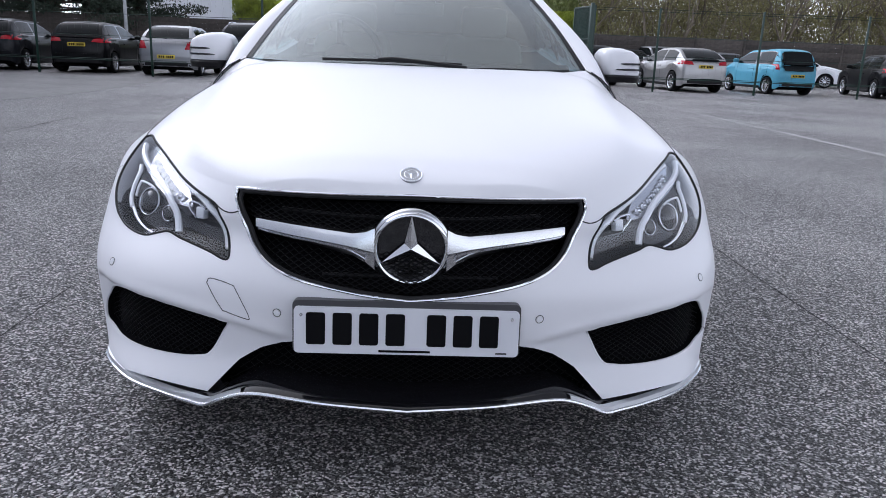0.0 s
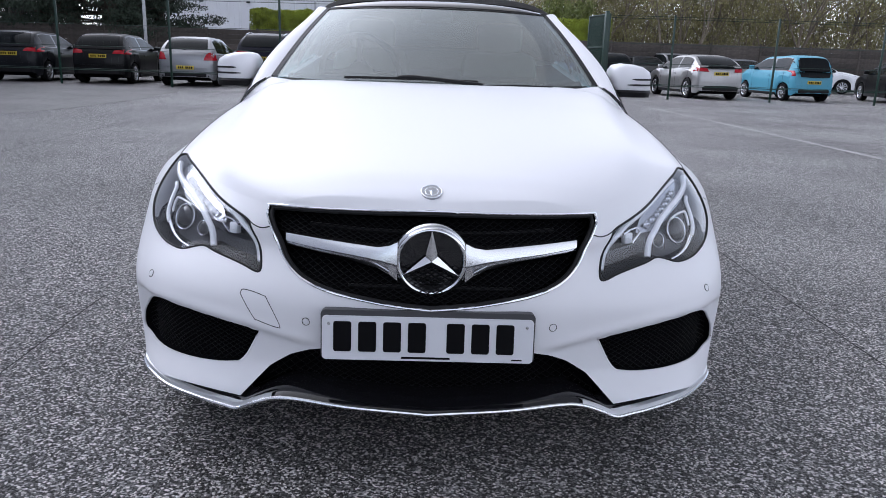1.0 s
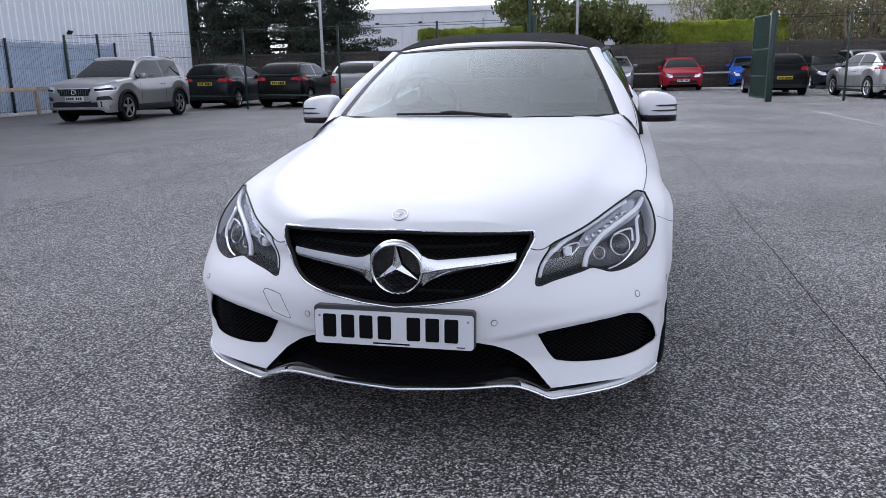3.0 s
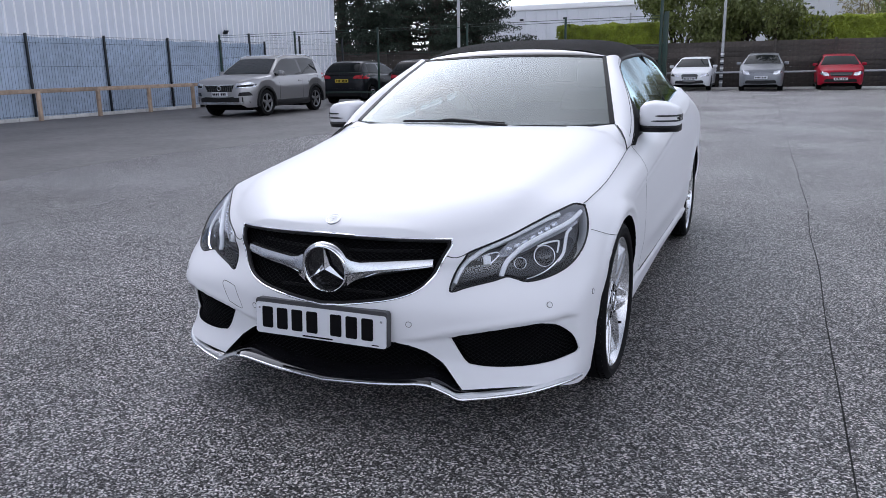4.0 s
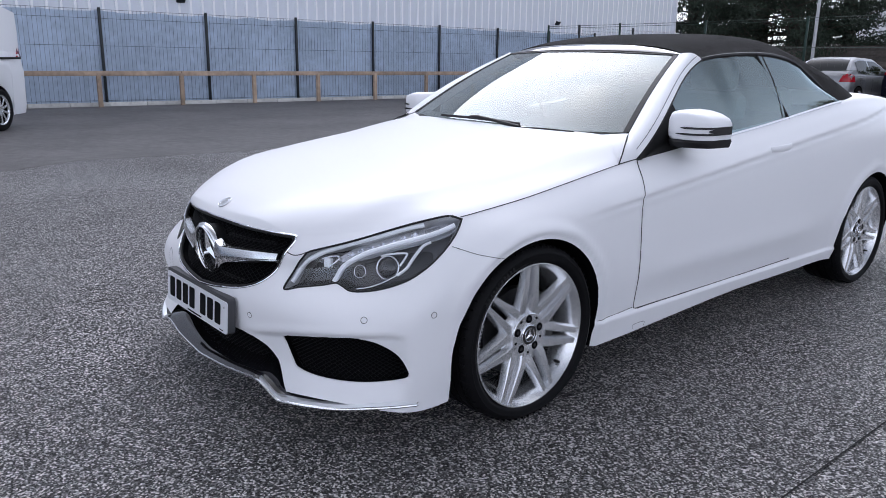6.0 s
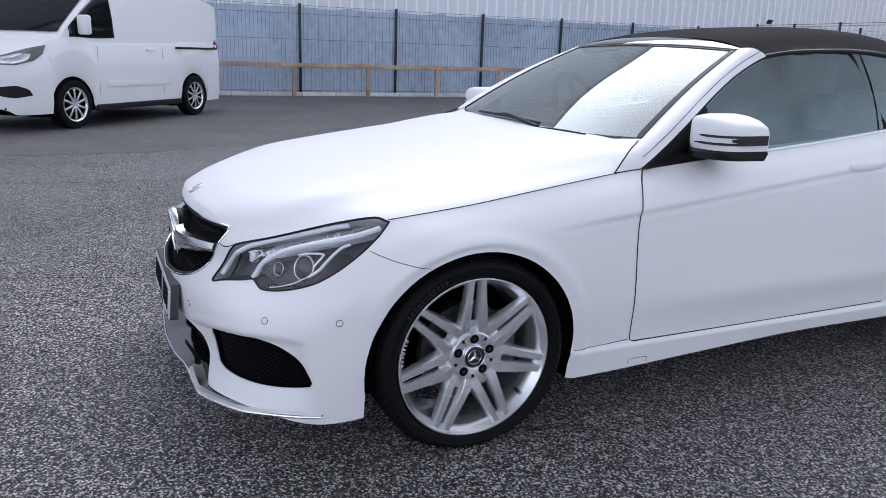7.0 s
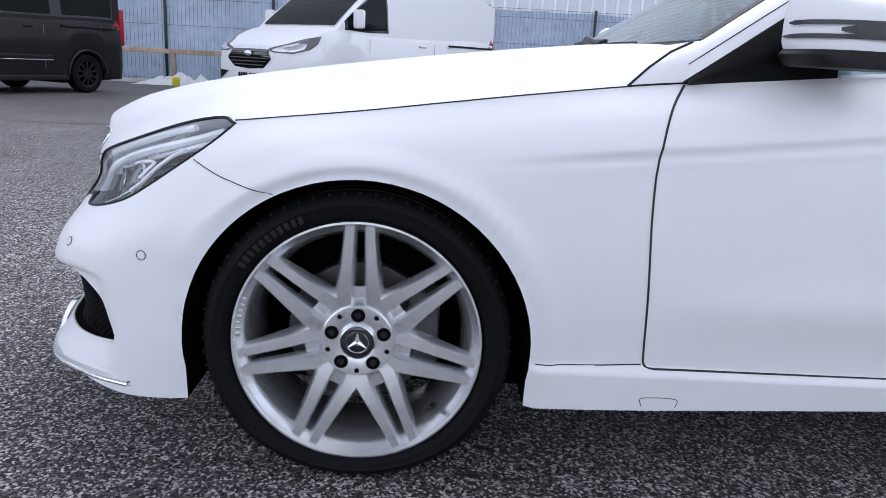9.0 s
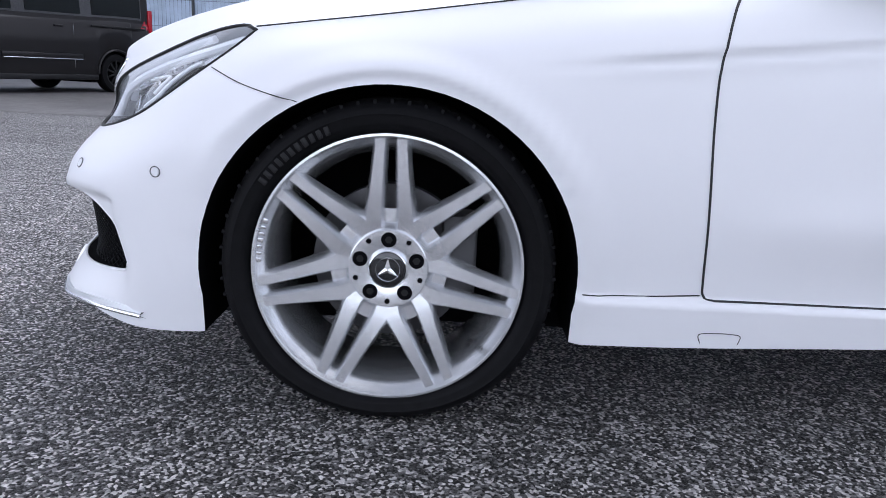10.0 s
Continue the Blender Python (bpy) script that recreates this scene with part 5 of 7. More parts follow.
    # true width of the shell
    for o in (mir, *mir.children):
        for v in o.data.vertices:
            a = abs(v.co.x)
            if a > 0.788:
                v.co.x = math.copysign(0.796 + (a - 0.788) * 0.86, v.co.x)


def hero_small(car):
    # wipers
    for x0, x1, z in ((-0.36, 0.17, 0.975), (0.14, 0.46, 0.985)):
        bm = bmesh.new()
        pts = []
        for k in range(11):
            t = k / 10
            u = (x0 + (x1 - x0) * t) / 0.66
            pts.append(screen_point(u, (0.022 if x0 < 0 else -0.030) + 0.014 * math.sin(math.pi * t)) + Vector((0, -0.008, 0.008)))
        tube(bm, pts, 0.006, 6)
        wp = part("wiper", bm, BLACK, car)
        if x0 > 0:
            continue
        bm = bmesh.new()
        tube(bm, [pts[4] + Vector((0, -0.004, 0.006)), pts[5] + Vector((0, -0.006, 0.007)), pts[7] + Vector((0, -0.012, 0.002)), pts[10] + Vector((0.02, -0.02, -0.012))], [0.005, 0.010, 0.008, 0.009], 8)
        part("wiper_arm", bm, BLACK, wp)
    # door handles
    for s in (1, -1):
        bm = bmesh.new()
        rows = []
        for k in range(9):
            t = k / 8
            y = 1.56 + 0.20 * t
            z = 0.868 + 0.010 * t
            x = 0.858 + 0.022 * math.sin(math.pi * t) ** 0.5
            r = 0.012 + 0.004 * math.sin(math.pi * t)
            rows.append([Vector((s * (x + 0.006 * math.cos(a)), y, z + r * math.sin(a))) for a in (2 * math.pi * j / 10 for j in range(10))])
        grid_faces(bm, rows, True)
        bmesh.ops.recalc_face_normals(bm, faces=bm.faces)
        part("door_handle", bm, WHITE, car)
    # interior mirror and camera pod
    bm = bmesh.new()
    box(bm, 0.0, 1.20, 1.215, 0.23, 0.03, 0.06, 0.012)
    box(bm, 0.0, 1.165, 1.262, 0.15, 0.10, 0.035, 0.012, Matrix.Rotation(radians(28), 3, "X"))
    part("interior_mirror", bm, BLACK, car)
    # dashboard, seats, wheel
    bm = bmesh.new()
    rows = []
    for y, z in ((0.62, 0.93), (0.80, 0.955), (0.98, 0.965), (1.06, 0.94), (1.08, 0.80)):
        rows.append([Vector((-0.70 + 1.4 * k / 20, y, z + 0.03 * math.exp(-(((-0.70 + 1.4 * k / 20) + 0.36) / 0.2) ** 2) * (0.8 < y < 1.07))) for k in range(21)])
    grid_faces(bm, rows)
    part("dashboard", bm, BLACK, car)
    for x in (-0.36, 0.36):
        bm = bmesh.new()
        vs = box(bm, 0, 0, 0, 0.50, 0.14, 0.62, 0.06)
        for v in vs:
            t = v.co.z / 0.62 + 0.5
            v.co.x *= 1.0 - 0.18 * t
            v.co.y += 0.22 * t
            v.co += Vector((x, 1.62, 0.80))
        seat = part("front_seat", bm, LEATHER, car, "cream leather front seat")
        bm = bmesh.new()
        vs = box(bm, x, 1.87, 1.19, 0.26, 0.10, 0.17, 0.045)
        part("headrest", bm, LEATHER, seat)
        bm = bmesh.new()
        box(bm, x, 1.40, 0.58, 0.50, 0.50, 0.16, 0.05)
        part("seat_base", bm, LEATHER, seat)
    bm = bmesh.new()
    m = Matrix.Translation((-0.36, 1.16, 0.99)) @ Matrix.Rotation(radians(-68), 4, "X")
    ring(bm, m, 0.185, 0.016, 40)
    for a in (0, 180, 270):
        cone(bm, m @ Vector((0.05 * math.cos(radians(a)), 0.05 * math.sin(radians(a)), 0)), m @ Vector((0.18 * math.cos(radians(a)), 0.18 * math.sin(radians(a)), 0)), 0.018, 0.012, 8)
    cone(bm, m @ Vector((0, 0, -0.03)), m @ Vector((0, 0, 0.02)), 0.07, 0.06, 20)
    part("steering_wheel", bm, BLACK, car)
    bm = bmesh.new()
    box(bm, 0, 2.28, 0.98, 1.15, 0.16, 0.30, 0.05)
    part("rear_seat", bm, LEATHER, car)
    # tail lamps and underbody
    for s in (1, -1):
        bm = bmesh.new()
        box(bm, s * 0.56, 3.70, 0.84, 0.20, 0.16, 0.14, 0.05)
        part("tail_light", bm, RED_LENS, car)
    # underbody in near-black, shade under the car painted in
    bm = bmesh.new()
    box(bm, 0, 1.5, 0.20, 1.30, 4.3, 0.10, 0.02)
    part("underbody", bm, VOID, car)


hero = empty("convertible_car", pose(-0.008, 0, -0.014), "white two-door convertible with closed black soft top on asphalt", "car")
hero_shell(hero)
hero_front(hero)
for s in (1, -1):
    hero_lamp(hero, s)
    hero_mirror(hero, s)
hero_lines(hero)
hero_cabin(hero)
hero_small(hero)
first_wheel = hero_wheel(hero, 0, HUB_Y, 1)
for y, a in ((HUB_Y + WHEELBASE, 0), (HUB_Y, 180), (HUB_Y + WHEELBASE, 180)):
    copy_thing(first_wheel, pose(0, y, HUB_Z, 0, 0, a))


# ---- ground ----
bm = bmesh.new()
grid_faces(bm, [[Vector((x, y, 0)) for x in (-300, -60, -17.25, 0, 40, 300)] for y in (-300, -60, 0, 20, 40, 120, 400)])
bmesh.ops.recalc_face_normals(bm, faces=bm.faces)
ground = part("ground", bm, ASPHALT, None, "", 0)
if ground.data.polygons[0].normal.z < 0:
    ground.data.flip_normals()
tagged(ground, "dark grey asphalt yard with pale aggregate", "ground", kind="structure")


def ground_strip(name, pts, w, mat, label, wobble=0.0, z=0.004):
    """A flat strip along the ground, with uneven edges."""
    line = spline([(*p, z) for p in pts], 24)
    bm = bmesh.new()
    rows = []
    for i, p in enumerate(line):
        d = (line[min(i + 1, len(line) - 1)] - line[max(0, i - 1)]).normalized()
        n = Vector((-d.y, d.x, 0))
        a = w / 2 * (1 + wobble * noise.noise(p * 2.3))
        b = w / 2 * (1 + wobble * noise.noise(p * 2.3 + Vector((9, 3, 0))))
        off = n * wobble * 0.05 * noise.noise(p * 0.8 + Vector((0, 0, 7)))
        rows.append([p + n * a + off, p - n * b + off])
    grid_faces(bm, rows)
    ob = part(name, bm, mat, None, "", 0)
    if ob.data.polygons[0].normal.z < 0:
        ob.data.flip_normals()
    return tagged(ob, label, "road marking" if "line" in name else "ground", kind="structure")


ground_strip("trim", [(5.55, -6), (5.6, 4), (5.6, 12), (5.45, 19), (5.35, 21.0)], 0.10, PAINT_LINE, "worn thin white line painted on the asphalt", 0.5)
ground_strip("trim", [(-5.1, -8), (-4.86, -3), (-4.58, -0.9), (-4.58, 0.8), (-4.55, 2.0), (-4.45, 3.2), (-4.35, 4.7), (-4.5, 8.1), (-4.45, 10.8), (-4.3, 19)], 0.013, TAR, "dark joint between two asphalt lanes", 0.5)
ground_strip("trim", [(1.70, -3), (1.68, 0), (1.70, 2.2), (1.69, 5.4), (1.60, 12), (1.50, 20), (1.40, 30)], 0.006, TAR, "dark crack along an asphalt joint", 0.4)
ground_strip("trim", [(-1.85, -3.2), (-1.60, -1.5), (-1.44, -0.8), (-1.42, 0.6)], 0.005, TAR, "thin dark crack in the asphalt", 0.5)
ground_strip("trim", [(-4.05, 9.5), (-3.9, 12.0), (-3.85, 13.2)], 0.05, PAINT_LINE, "faint short pale mark on the asphalt", 0.9)
bm = bmesh.new()
rows = []
for k in range(61):
    y = -40 + k * 1.1
    rows.append([Vector((-17.2, y, 0.003)), Vector((-12, y, 0.003)), Vector((-6.8 - 0.45 * math.sin(y * 0.35) - 0.5 * noise.noise(Vector((y * 0.6, 0, 0))), y, 0.003))])
grid_faces(bm, rows)
lane = part("road", bm, NEW_TAR, None, "", 0)
if lane.data.polygons[0].normal.z < 0:
    lane.data.flip_normals()
tagged(lane, "strip of newer, darker and smoother asphalt beside the fence", "road", kind="structure")
for x, y in ((0.90, 9.4), (0.98, 7.75)):
    bm = bmesh.new()
    plate_slab(bm, rounded(0.34, 0.20, 0.03), 0.001, 0.006, Matrix.Translation((x, y, 0)) @ Matrix.Rotation(radians(-90), 4, "X"))
    tagged(part("drain_cover", bm, TAR), "small dark iron cover set in the asphalt", "drain cover")


# ---- fence, rail and kerb along the side of the yard ----
side_fence = empty("sheeted_fence", pose(-17.7, 0, 0), "blue-grey sheeted wire fence with dark steel posts", "fence")
FY = [4.2 + 2.72 * k for k in range(-11, 8)]
for k, y in enumerate(FY):
    bm = bmesh.new()
    box(bm, 0.03, y, 1.18, 0.06, 0.06, 2.36, 0.006)
    part("post", bm, DARK_STEEL, side_fence)
    if k + 1 == len(FY):
        break
    rows = []
    for j in range(40):
        t = j / 39
        yy = y + 2.73 * t
        wave = 0.012 * math.sin(j * 1.57)
        sag = 0.10 * math.sin(math.pi * ((2 * t) % 1)) ** 0.7 * (0.4 + 0.5 * abs(noise.noise(Vector((k * 1.7, t * 3, 0)))))
        rows.append([Vector((-0.02 + wave + 0.03 * noise.noise(Vector((yy, z, 3))), yy, z)) for z in (0.06, 0.5, 1.0, 1.5, 2.0, 2.30 - sag)])
    bm = bmesh.new()
    grid_faces(bm, rows)
    part("sheet", bm, FENCE_SHEET, side_fence)
    bm = bmesh.new()
    for j in range(1, 27):
        yy = y + 2.73 * j / 27
        box(bm, 0.02, yy, 1.17, 0.0045, 0.0045, 2.28)
    for z in (0.12, 0.75, 1.45, 2.1, 2.31):
        box(bm, 0.025, y + 1.365, z, 0.007, 2.73, 0.007)
    part("wire_panel", bm, DARK_STEEL, side_fence)["kind"] = "stuff"
mesh_fence = empty("tall_mesh_fence", pose(-17.7, 0, 0), "tall dark green welded mesh fence on posts", "fence")
for k, y in enumerate((22.3, 25.8, 29.4)):
    bm = bmesh.new()
    box(bm, 0, y, 1.32, 0.07, 0.07, 2.64, 0.006)
    part("post", bm, DARK_STEEL, mesh_fence)
    bm = bmesh.new()
    for j in range(34):
        box(bm, 0, y + 0.1 * j, 1.3, 0.0015, 0.0015, 2.5)
    for z in (0.1, 0.6, 1.1, 1.6, 2.1, 2.3, 2.42, 2.54):
        box(bm, 0, y + 1.7, z, 0.005, 3.4, 0.005)
    part("wire_panel", bm, DARK_STEEL, mesh_fence)["kind"] = "stuff"
rail = empty("timber_rail", pose(-16.95, 0, 0), "low weathered timber guard rail on square posts", "rail")
for k in range(-9, 6):
    y = 11.92 + 2.02 * k
    bm = bmesh.new()
    box(bm, 0, y, 0.40, 0.095, 0.095, 0.80, 0.008)
    part("post", bm, TIMBER, rail)
for k in range(-5, 3):
    y = 11.92 + 4.04 * k
    bm = bmesh.new()
    box(bm, 0.0, y, 0.80, 0.07, 4.03, 0.115, 0.008)
    part("board", bm, TIMBER, rail)
kerb = empty("kerb", pose(-17.25, 0, 0), "pale concrete kerb along the foot of the fence", "kerb", kind="structure")
bm = bmesh.new()
box(bm, 0, 0, 0.05, 0.13, 0.905, 0.10, 0.014)
kerb_me = finish("kerb_stone", bm, CONCRETE)
for k in range(-28, 24):
    o = part("kerb_stone", kerb_me, None, kerb)
    o.matrix_basis = pose(0.01 * math.sin(k * 2.1), k * 0.915, 0, 0, 0, 0.4 * math.sin(k * 1.3))
sheeting = bmesh.new()
rows = []
for i in range(15):
    row = []
    for j in range(22):
        u, v = i / 14 - 0.5, j / 21 - 0.5
        r = max(0, 1 - (2 * u) ** 2) * max(0, 1 - (2 * v) ** 2)
        z = 0.005 + r * (0.17 + 0.30 * noise.noise(Vector((u * 5, v * 8, 2)))) + 0.06 * r * noise.noise(Vector((u * 14, v * 20, 5)))
        row.append(Vector((u * 0.8, v * 2.3, max(0.005, z))))
    rows.append(row)
grid_faces(sheeting, rows)
litter = tagged(part("plastic_sheeting", sheeting, SHEETING), "crumpled white plastic sheeting lying by the kerb", "sheeting")
litter.matrix_world = pose(-16.6, -5.9, 0.004)
bm = bmesh.new()
box(bm, 0, 0, 0.11, 0.14, 0.18, 0.22, 0.03)
tub = tagged(part("yellow_tub", bm, YELLOW), "small yellow plastic tub among white sheeting", "tub")
tub.matrix_world = pose(-16.12, -5.95, 0.0, 0, 12, 20)

# plain walls that close the yard
for nm, x, y, sx, sy in (("wall_south", 10, -38, 58, 0.3), ("wall_east", 39, 0, 0.3, 76)):
    bm = bmesh.new()
    box(bm, x, y, 1.5, sx, sy, 3.0)
    tagged(part(nm, bm, WALL_PLAIN, None, "", 0), "plain brown yard wall closing the yard", "wall", kind="structure")

# ---- ribbed warehouse behind the side fence ----
wall = empty("wall_west", pose(-18.7, 30.2, 0), "tall warehouse wall of ribbed pale grey metal sheet", "wall", kind="structure")
bm = bmesh.new()
rows = []
n = 700
prof = ((0, 0), (0.22, 0), (0.25, 0.035), (0.30, 0.035), (0.333, 0))
y = 0.0
line = []
while y < 75:
    for a, b in prof[:-1]:
        line.append((-(y + a), b))
    y += 0.333
grid_faces(bm, [[Vector((b, a, z)) for a, b in line] for z in (0, 14.2)])
part("ribbed_sheet", bm, CLADDING, wall, "", 0)
bm = bmesh.new()
y = 0.0
while y < 75:
    box(bm, 0.040, -(y + 0.275), 7.1, 0.008, 0.055, 14.2)
    y += 0.333
part("rib_face", bm, PALE_TRIM, wall, "", 0)["kind"] = "stuff"
bm = bmesh.new()
box(bm, -20, 0.0, 7.1, 40.1, 0.12, 14.2)
part("end_wall", bm, CLADDING, wall)
bm = bmesh.new()
box(bm, 0.03, 0.04, 7.1, 0.16, 0.14, 14.2, 0.01)
part("corner_trim", bm, CLADDING, wall)
bm = bmesh.new()
box(bm, -20, -37.5, 14.25, 40.5, 75.5, 0.1)
part("roof", bm, CLADDING, wall)
for y in (6.6, 21.9, -7):
    e = empty("flood_light", pose(-18.62, y, 2.68), "small dark flood light on a bracket on the warehouse", "lamp", "flood lights on the warehouse")
    bm = bmesh.new()
    box(bm, 0.14, 0, 0.03, 0.05, 0.24, 0.17, 0.012, Matrix.Rotation(radians(35), 3, "Y"))
    part("lamp_head", bm, DARK_STEEL, e)
    bm = bmesh.new()
    box(bm, 0.175, 0, 0.055, 0.006, 0.19, 0.12, 0.002, Matrix.Rotation(radians(35), 3, "Y"))
    part("lamp_glass", bm, PALE_TRIM, e)
    bm = bmesh.new()
    tube(bm, [(0, 0, 0), (0.08, 0, 0), (0.13, 0, 0.02)], 0.015, 8)
    part("bracket", bm, DARK_STEEL, e)


# ---- green mesh fence round the car compound ----
def mesh_run(name, pts, h, label, first=True):
    e = empty(name, Matrix(), label, "fence")
    for i, (x, y) in enumerate(pts):
        bm = bmesh.new()
        box(bm, x, y, h / 2, 0.06, 0.05, h, 0.006)
        part("post", bm, GREEN_STEEL, e)
        if i + 1 < len(pts):
            a, b = Vector((x, y, 0)), Vector((*pts[i + 1], 0))
            bm = bmesh.new()
            for z in (0.42, 0.46, 1.1, 1.7, h - 0.12, h - 0.05):
                tube(bm, [a + Vector((0, 0, z)), b + Vector((0, 0, z))], 0.007 if z > 0.45 else 0.012, 4)
            n = int((b - a).length / 0.20)
            for k in range(n):
                p = a.lerp(b, (k + 0.5) / n)
                tube(bm, [p + Vector((0, 0, 0.42)), p + Vector((0, 0, h - 0.05))], 0.0006, 3)
            part("wire_panel", bm, GREEN_STEEL, e)["kind"] = "stuff"
    return e


mesh_run("green_mesh_fence", [(-17.6, 20.4), (-14.3, 20.4), (-10.95, 20.3), (-7.6, 19.95), (-4.4, 19.7), (-1.55, 19.4)], 2.55, "green welded wire mesh fence in front of parked cars")
mesh_run("green_mesh_fence", [(5.45, 22.0), (7.5, 22.0), (10.8, 22.0), (14.2, 22.0), (17.6, 22.2), (21, 22.4), (24.5, 22.6)], 2.58, "green welded wire mesh fence in front of parked cars")
gate = empty("mesh_gate", pose(5.30, 21.9, 0, 0, 0, 101), "open dark green steel mesh gate leaf on its post", "gate")
bm = bmesh.new()
for x in (0.03, 1.30):
    box(bm, x, 0, 1.32, 0.055, 0.05, 2.45, 0.006)
for z in (0.12, 0.75, 1.55, 2.53):
    box(bm, 0.665, 0, z, 1.27, 0.045, 0.05, 0.006)
part("gate_frame", bm, GREEN_STEEL, gate)
bm = bmesh.new()
for k in range(44):
    box(bm, 0.06 + 0.028 * k, 0, 1.32, 0.009, 0.012, 2.4)
part("gate_mesh", bm, GREEN_STEEL, gate)["kind"] = "stuff"
bm = bmesh.new()
box(bm, -0.09, 0, 1.32, 0.11, 0.11, 2.64, 0.008)
part("gate_post", bm, GREEN_STEEL, gate)
bm = bmesh.new()
box(bm, 0.09, -0.05, 1.25, 0.05, 0.08, 0.16, 0.01)
part("latch", bm, GREEN_STEEL, gate)
big_post = empty("gate_post_pair", pose(-1.55, 19.4, 0), "thick dark green gate posts at the compound entrance", "gate post")
for dx, h, w in ((0.06, 2.6, 0.11), (-0.08, 3.4, 0.08)):
    bm = bmesh.new()
    box(bm, dx, 0, h / 2, w, w, h, 0.008)
    part("post", bm, GREEN_STEEL, big_post)

# ---- back of the compound: board fence, low rail, hedge, pale building ----
backfence = empty("board_fence", pose(0, 36.2, 0), "dark brown horizontal board fence along the back", "fence")
bm = bmesh.new()
box(bm, 0, 0, 0, 2.46, 0.035, 0.235, 0.006)
board_me = finish("board", bm, BOARD)
bm = bmesh.new()
box(bm, 0, 0, 1.1, 0.11, 0.11, 2.2, 0.008)
bpost_me = finish("post", bm, BOARD)
for k in range(-9, 19):
    x = k * 2.5
    part("post", bpost_me, None, backfence).matrix_basis = pose(x - 1.25, 0, 0)
    for j in range(9):
        part("board", board_me, None, backfence).matrix_basis = pose(x, 0.01 * math.sin(k * 3 + j * 5), 0.125 + 0.236 * j, 1.5 * math.sin(j * 7 + k))
bm = bmesh.new()
tube(bm, [(-9, 34.6, 0.74), (40, 34.6, 0.74)], 0.045, 10)
low_rail = empty("guard_rail", Matrix(), "pale galvanised guard rail before the board fence", "rail")
part("rail_tube", bm, GALV, low_rail)
for k in range(17):
    bm = bmesh.new()
    cone(bm, (-8.5 + 3 * k, 34.65, 0), (-8.5 + 3 * k, 34.65, 0.74), 0.04, 0.04, 8)
    part("post", bm, GALV, low_rail)
bm = bmesh.new()
box(bm, 12, 34.2, 0.05, 48, 0.14, 0.10, 0.01)
tagged(part("kerb", bm, CONCRETE), "pale concrete kerb at the back of the compound", "kerb", kind="structure")
for x, y, h, stripes in ((-0.95, 35.2, 9, True), (-12.15, 30.5, 9, False), (-2.33, 40.0, 10, False), (-22.5, 46, 9, False)):
    e = empty("street_lamp", pose(x, y, 0), "slim grey lamp post" + (" with striped black and white foot" if stripes else " rising above the fence"), "street lamp", "lamp posts")
    bm = bmesh.new()
    cone(bm, (0, 0, 0), (0, 0, h), 0.075, 0.045, 12)
    part("pole", bm, GALV, e)
    bm = bmesh.new()
    box(bm, 0.25, 0, h + 0.03, 0.6, 0.2, 0.1, 0.03)
    part("lamp_head", bm, GALV, e)
    if stripes:
        for k in range(9):
            bm = bmesh.new()
            cone(bm, (0, 0, 0.25 + 0.16 * k), (0, 0, 0.33 + 0.16 * k), 0.082, 0.082, 12)
            part("stripe", bm, BLACK if k % 2 else PALE_TRIM, e)
hall = empty("pale_warehouse", pose(0, 62, 0), "long low white metal warehouse with flat roof edge", "building")
bm = bmesh.new()
line = []
x = -24.0
while x < 9.6:
    line += [(x, 0), (x + 0.8, 0), (x + 0.82, 0.03), (x + 0.86, 0.03)]
    x += 0.9
grid_faces(bm, [[Vector((a, -b, z)) for a, b in line] for z in (0, 5.75)])
part("wall", bm, WHITE_CLAD, hall, "", 0)
bm = bmesh.new()
box(bm, -7.2, 10, 6.0, 34.2, 20.4, 0.42, 0.02)
part("roof", bm, PALE_TRIM, hall)
bm = bmesh.new()
box(bm, 9.75, 10, 2.9, 0.1, 20, 5.75)
part("end_wall", bm, WHITE_CLAD, hall)
for x in (-19, -15.2, -7.2, -3.0, 3.5):
    bm = bmesh.new()
    box(bm, x, -0.12, 5.0, 0.30, 0.16, 0.16, 0.02)
    part("wall_lamp", bm, DARK_STEEL, hall)
bm = bmesh.new()
box(bm, -9.8, -0.05, 2.6, 0.12, 0.12, 5.2, 0.01)
part("downpipe", bm, GALV, hall)
bm = bmesh.new()
box(bm, -13.6, -0.05, 1.6, 3.2, 0.1, 3.2, 0.01)
part("shutter_door", bm, material("shutter_grey", (0.12, 0.12, 0.13), 0.5, grain=0.1, scale=3), hall)


# ---- planting ----
def leaf_cloud(bm, centre, radii, n, size, rng, squeeze=0.0):
    """Many small bent leaves scattered through an uneven volume."""
    for _ in range(n):
        while True:
            p = Vector((rng.uniform(-1, 1), rng.uniform(-1, 1), rng.uniform(-1, 1)))
            if 0.25 < p.length < 1:
                break
        p = Vector((p.x * radii[0], p.y * radii[1], p.z * radii[2])) + Vector(centre)
        s = size * rng.uniform(0.6, 1.4)
        q = Euler((rng.uniform(0, 6.3), rng.uniform(0, 6.3), rng.uniform(0, 6.3))).to_matrix()
        v = [bm.verts.new(p + q @ Vector(c)) for c in ((-s, 0, 0), (0, -s * 0.5, s * 0.2), (s, 0, 0), (0, s * 0.5, s * 0.2))]
        bm.faces.new(v)


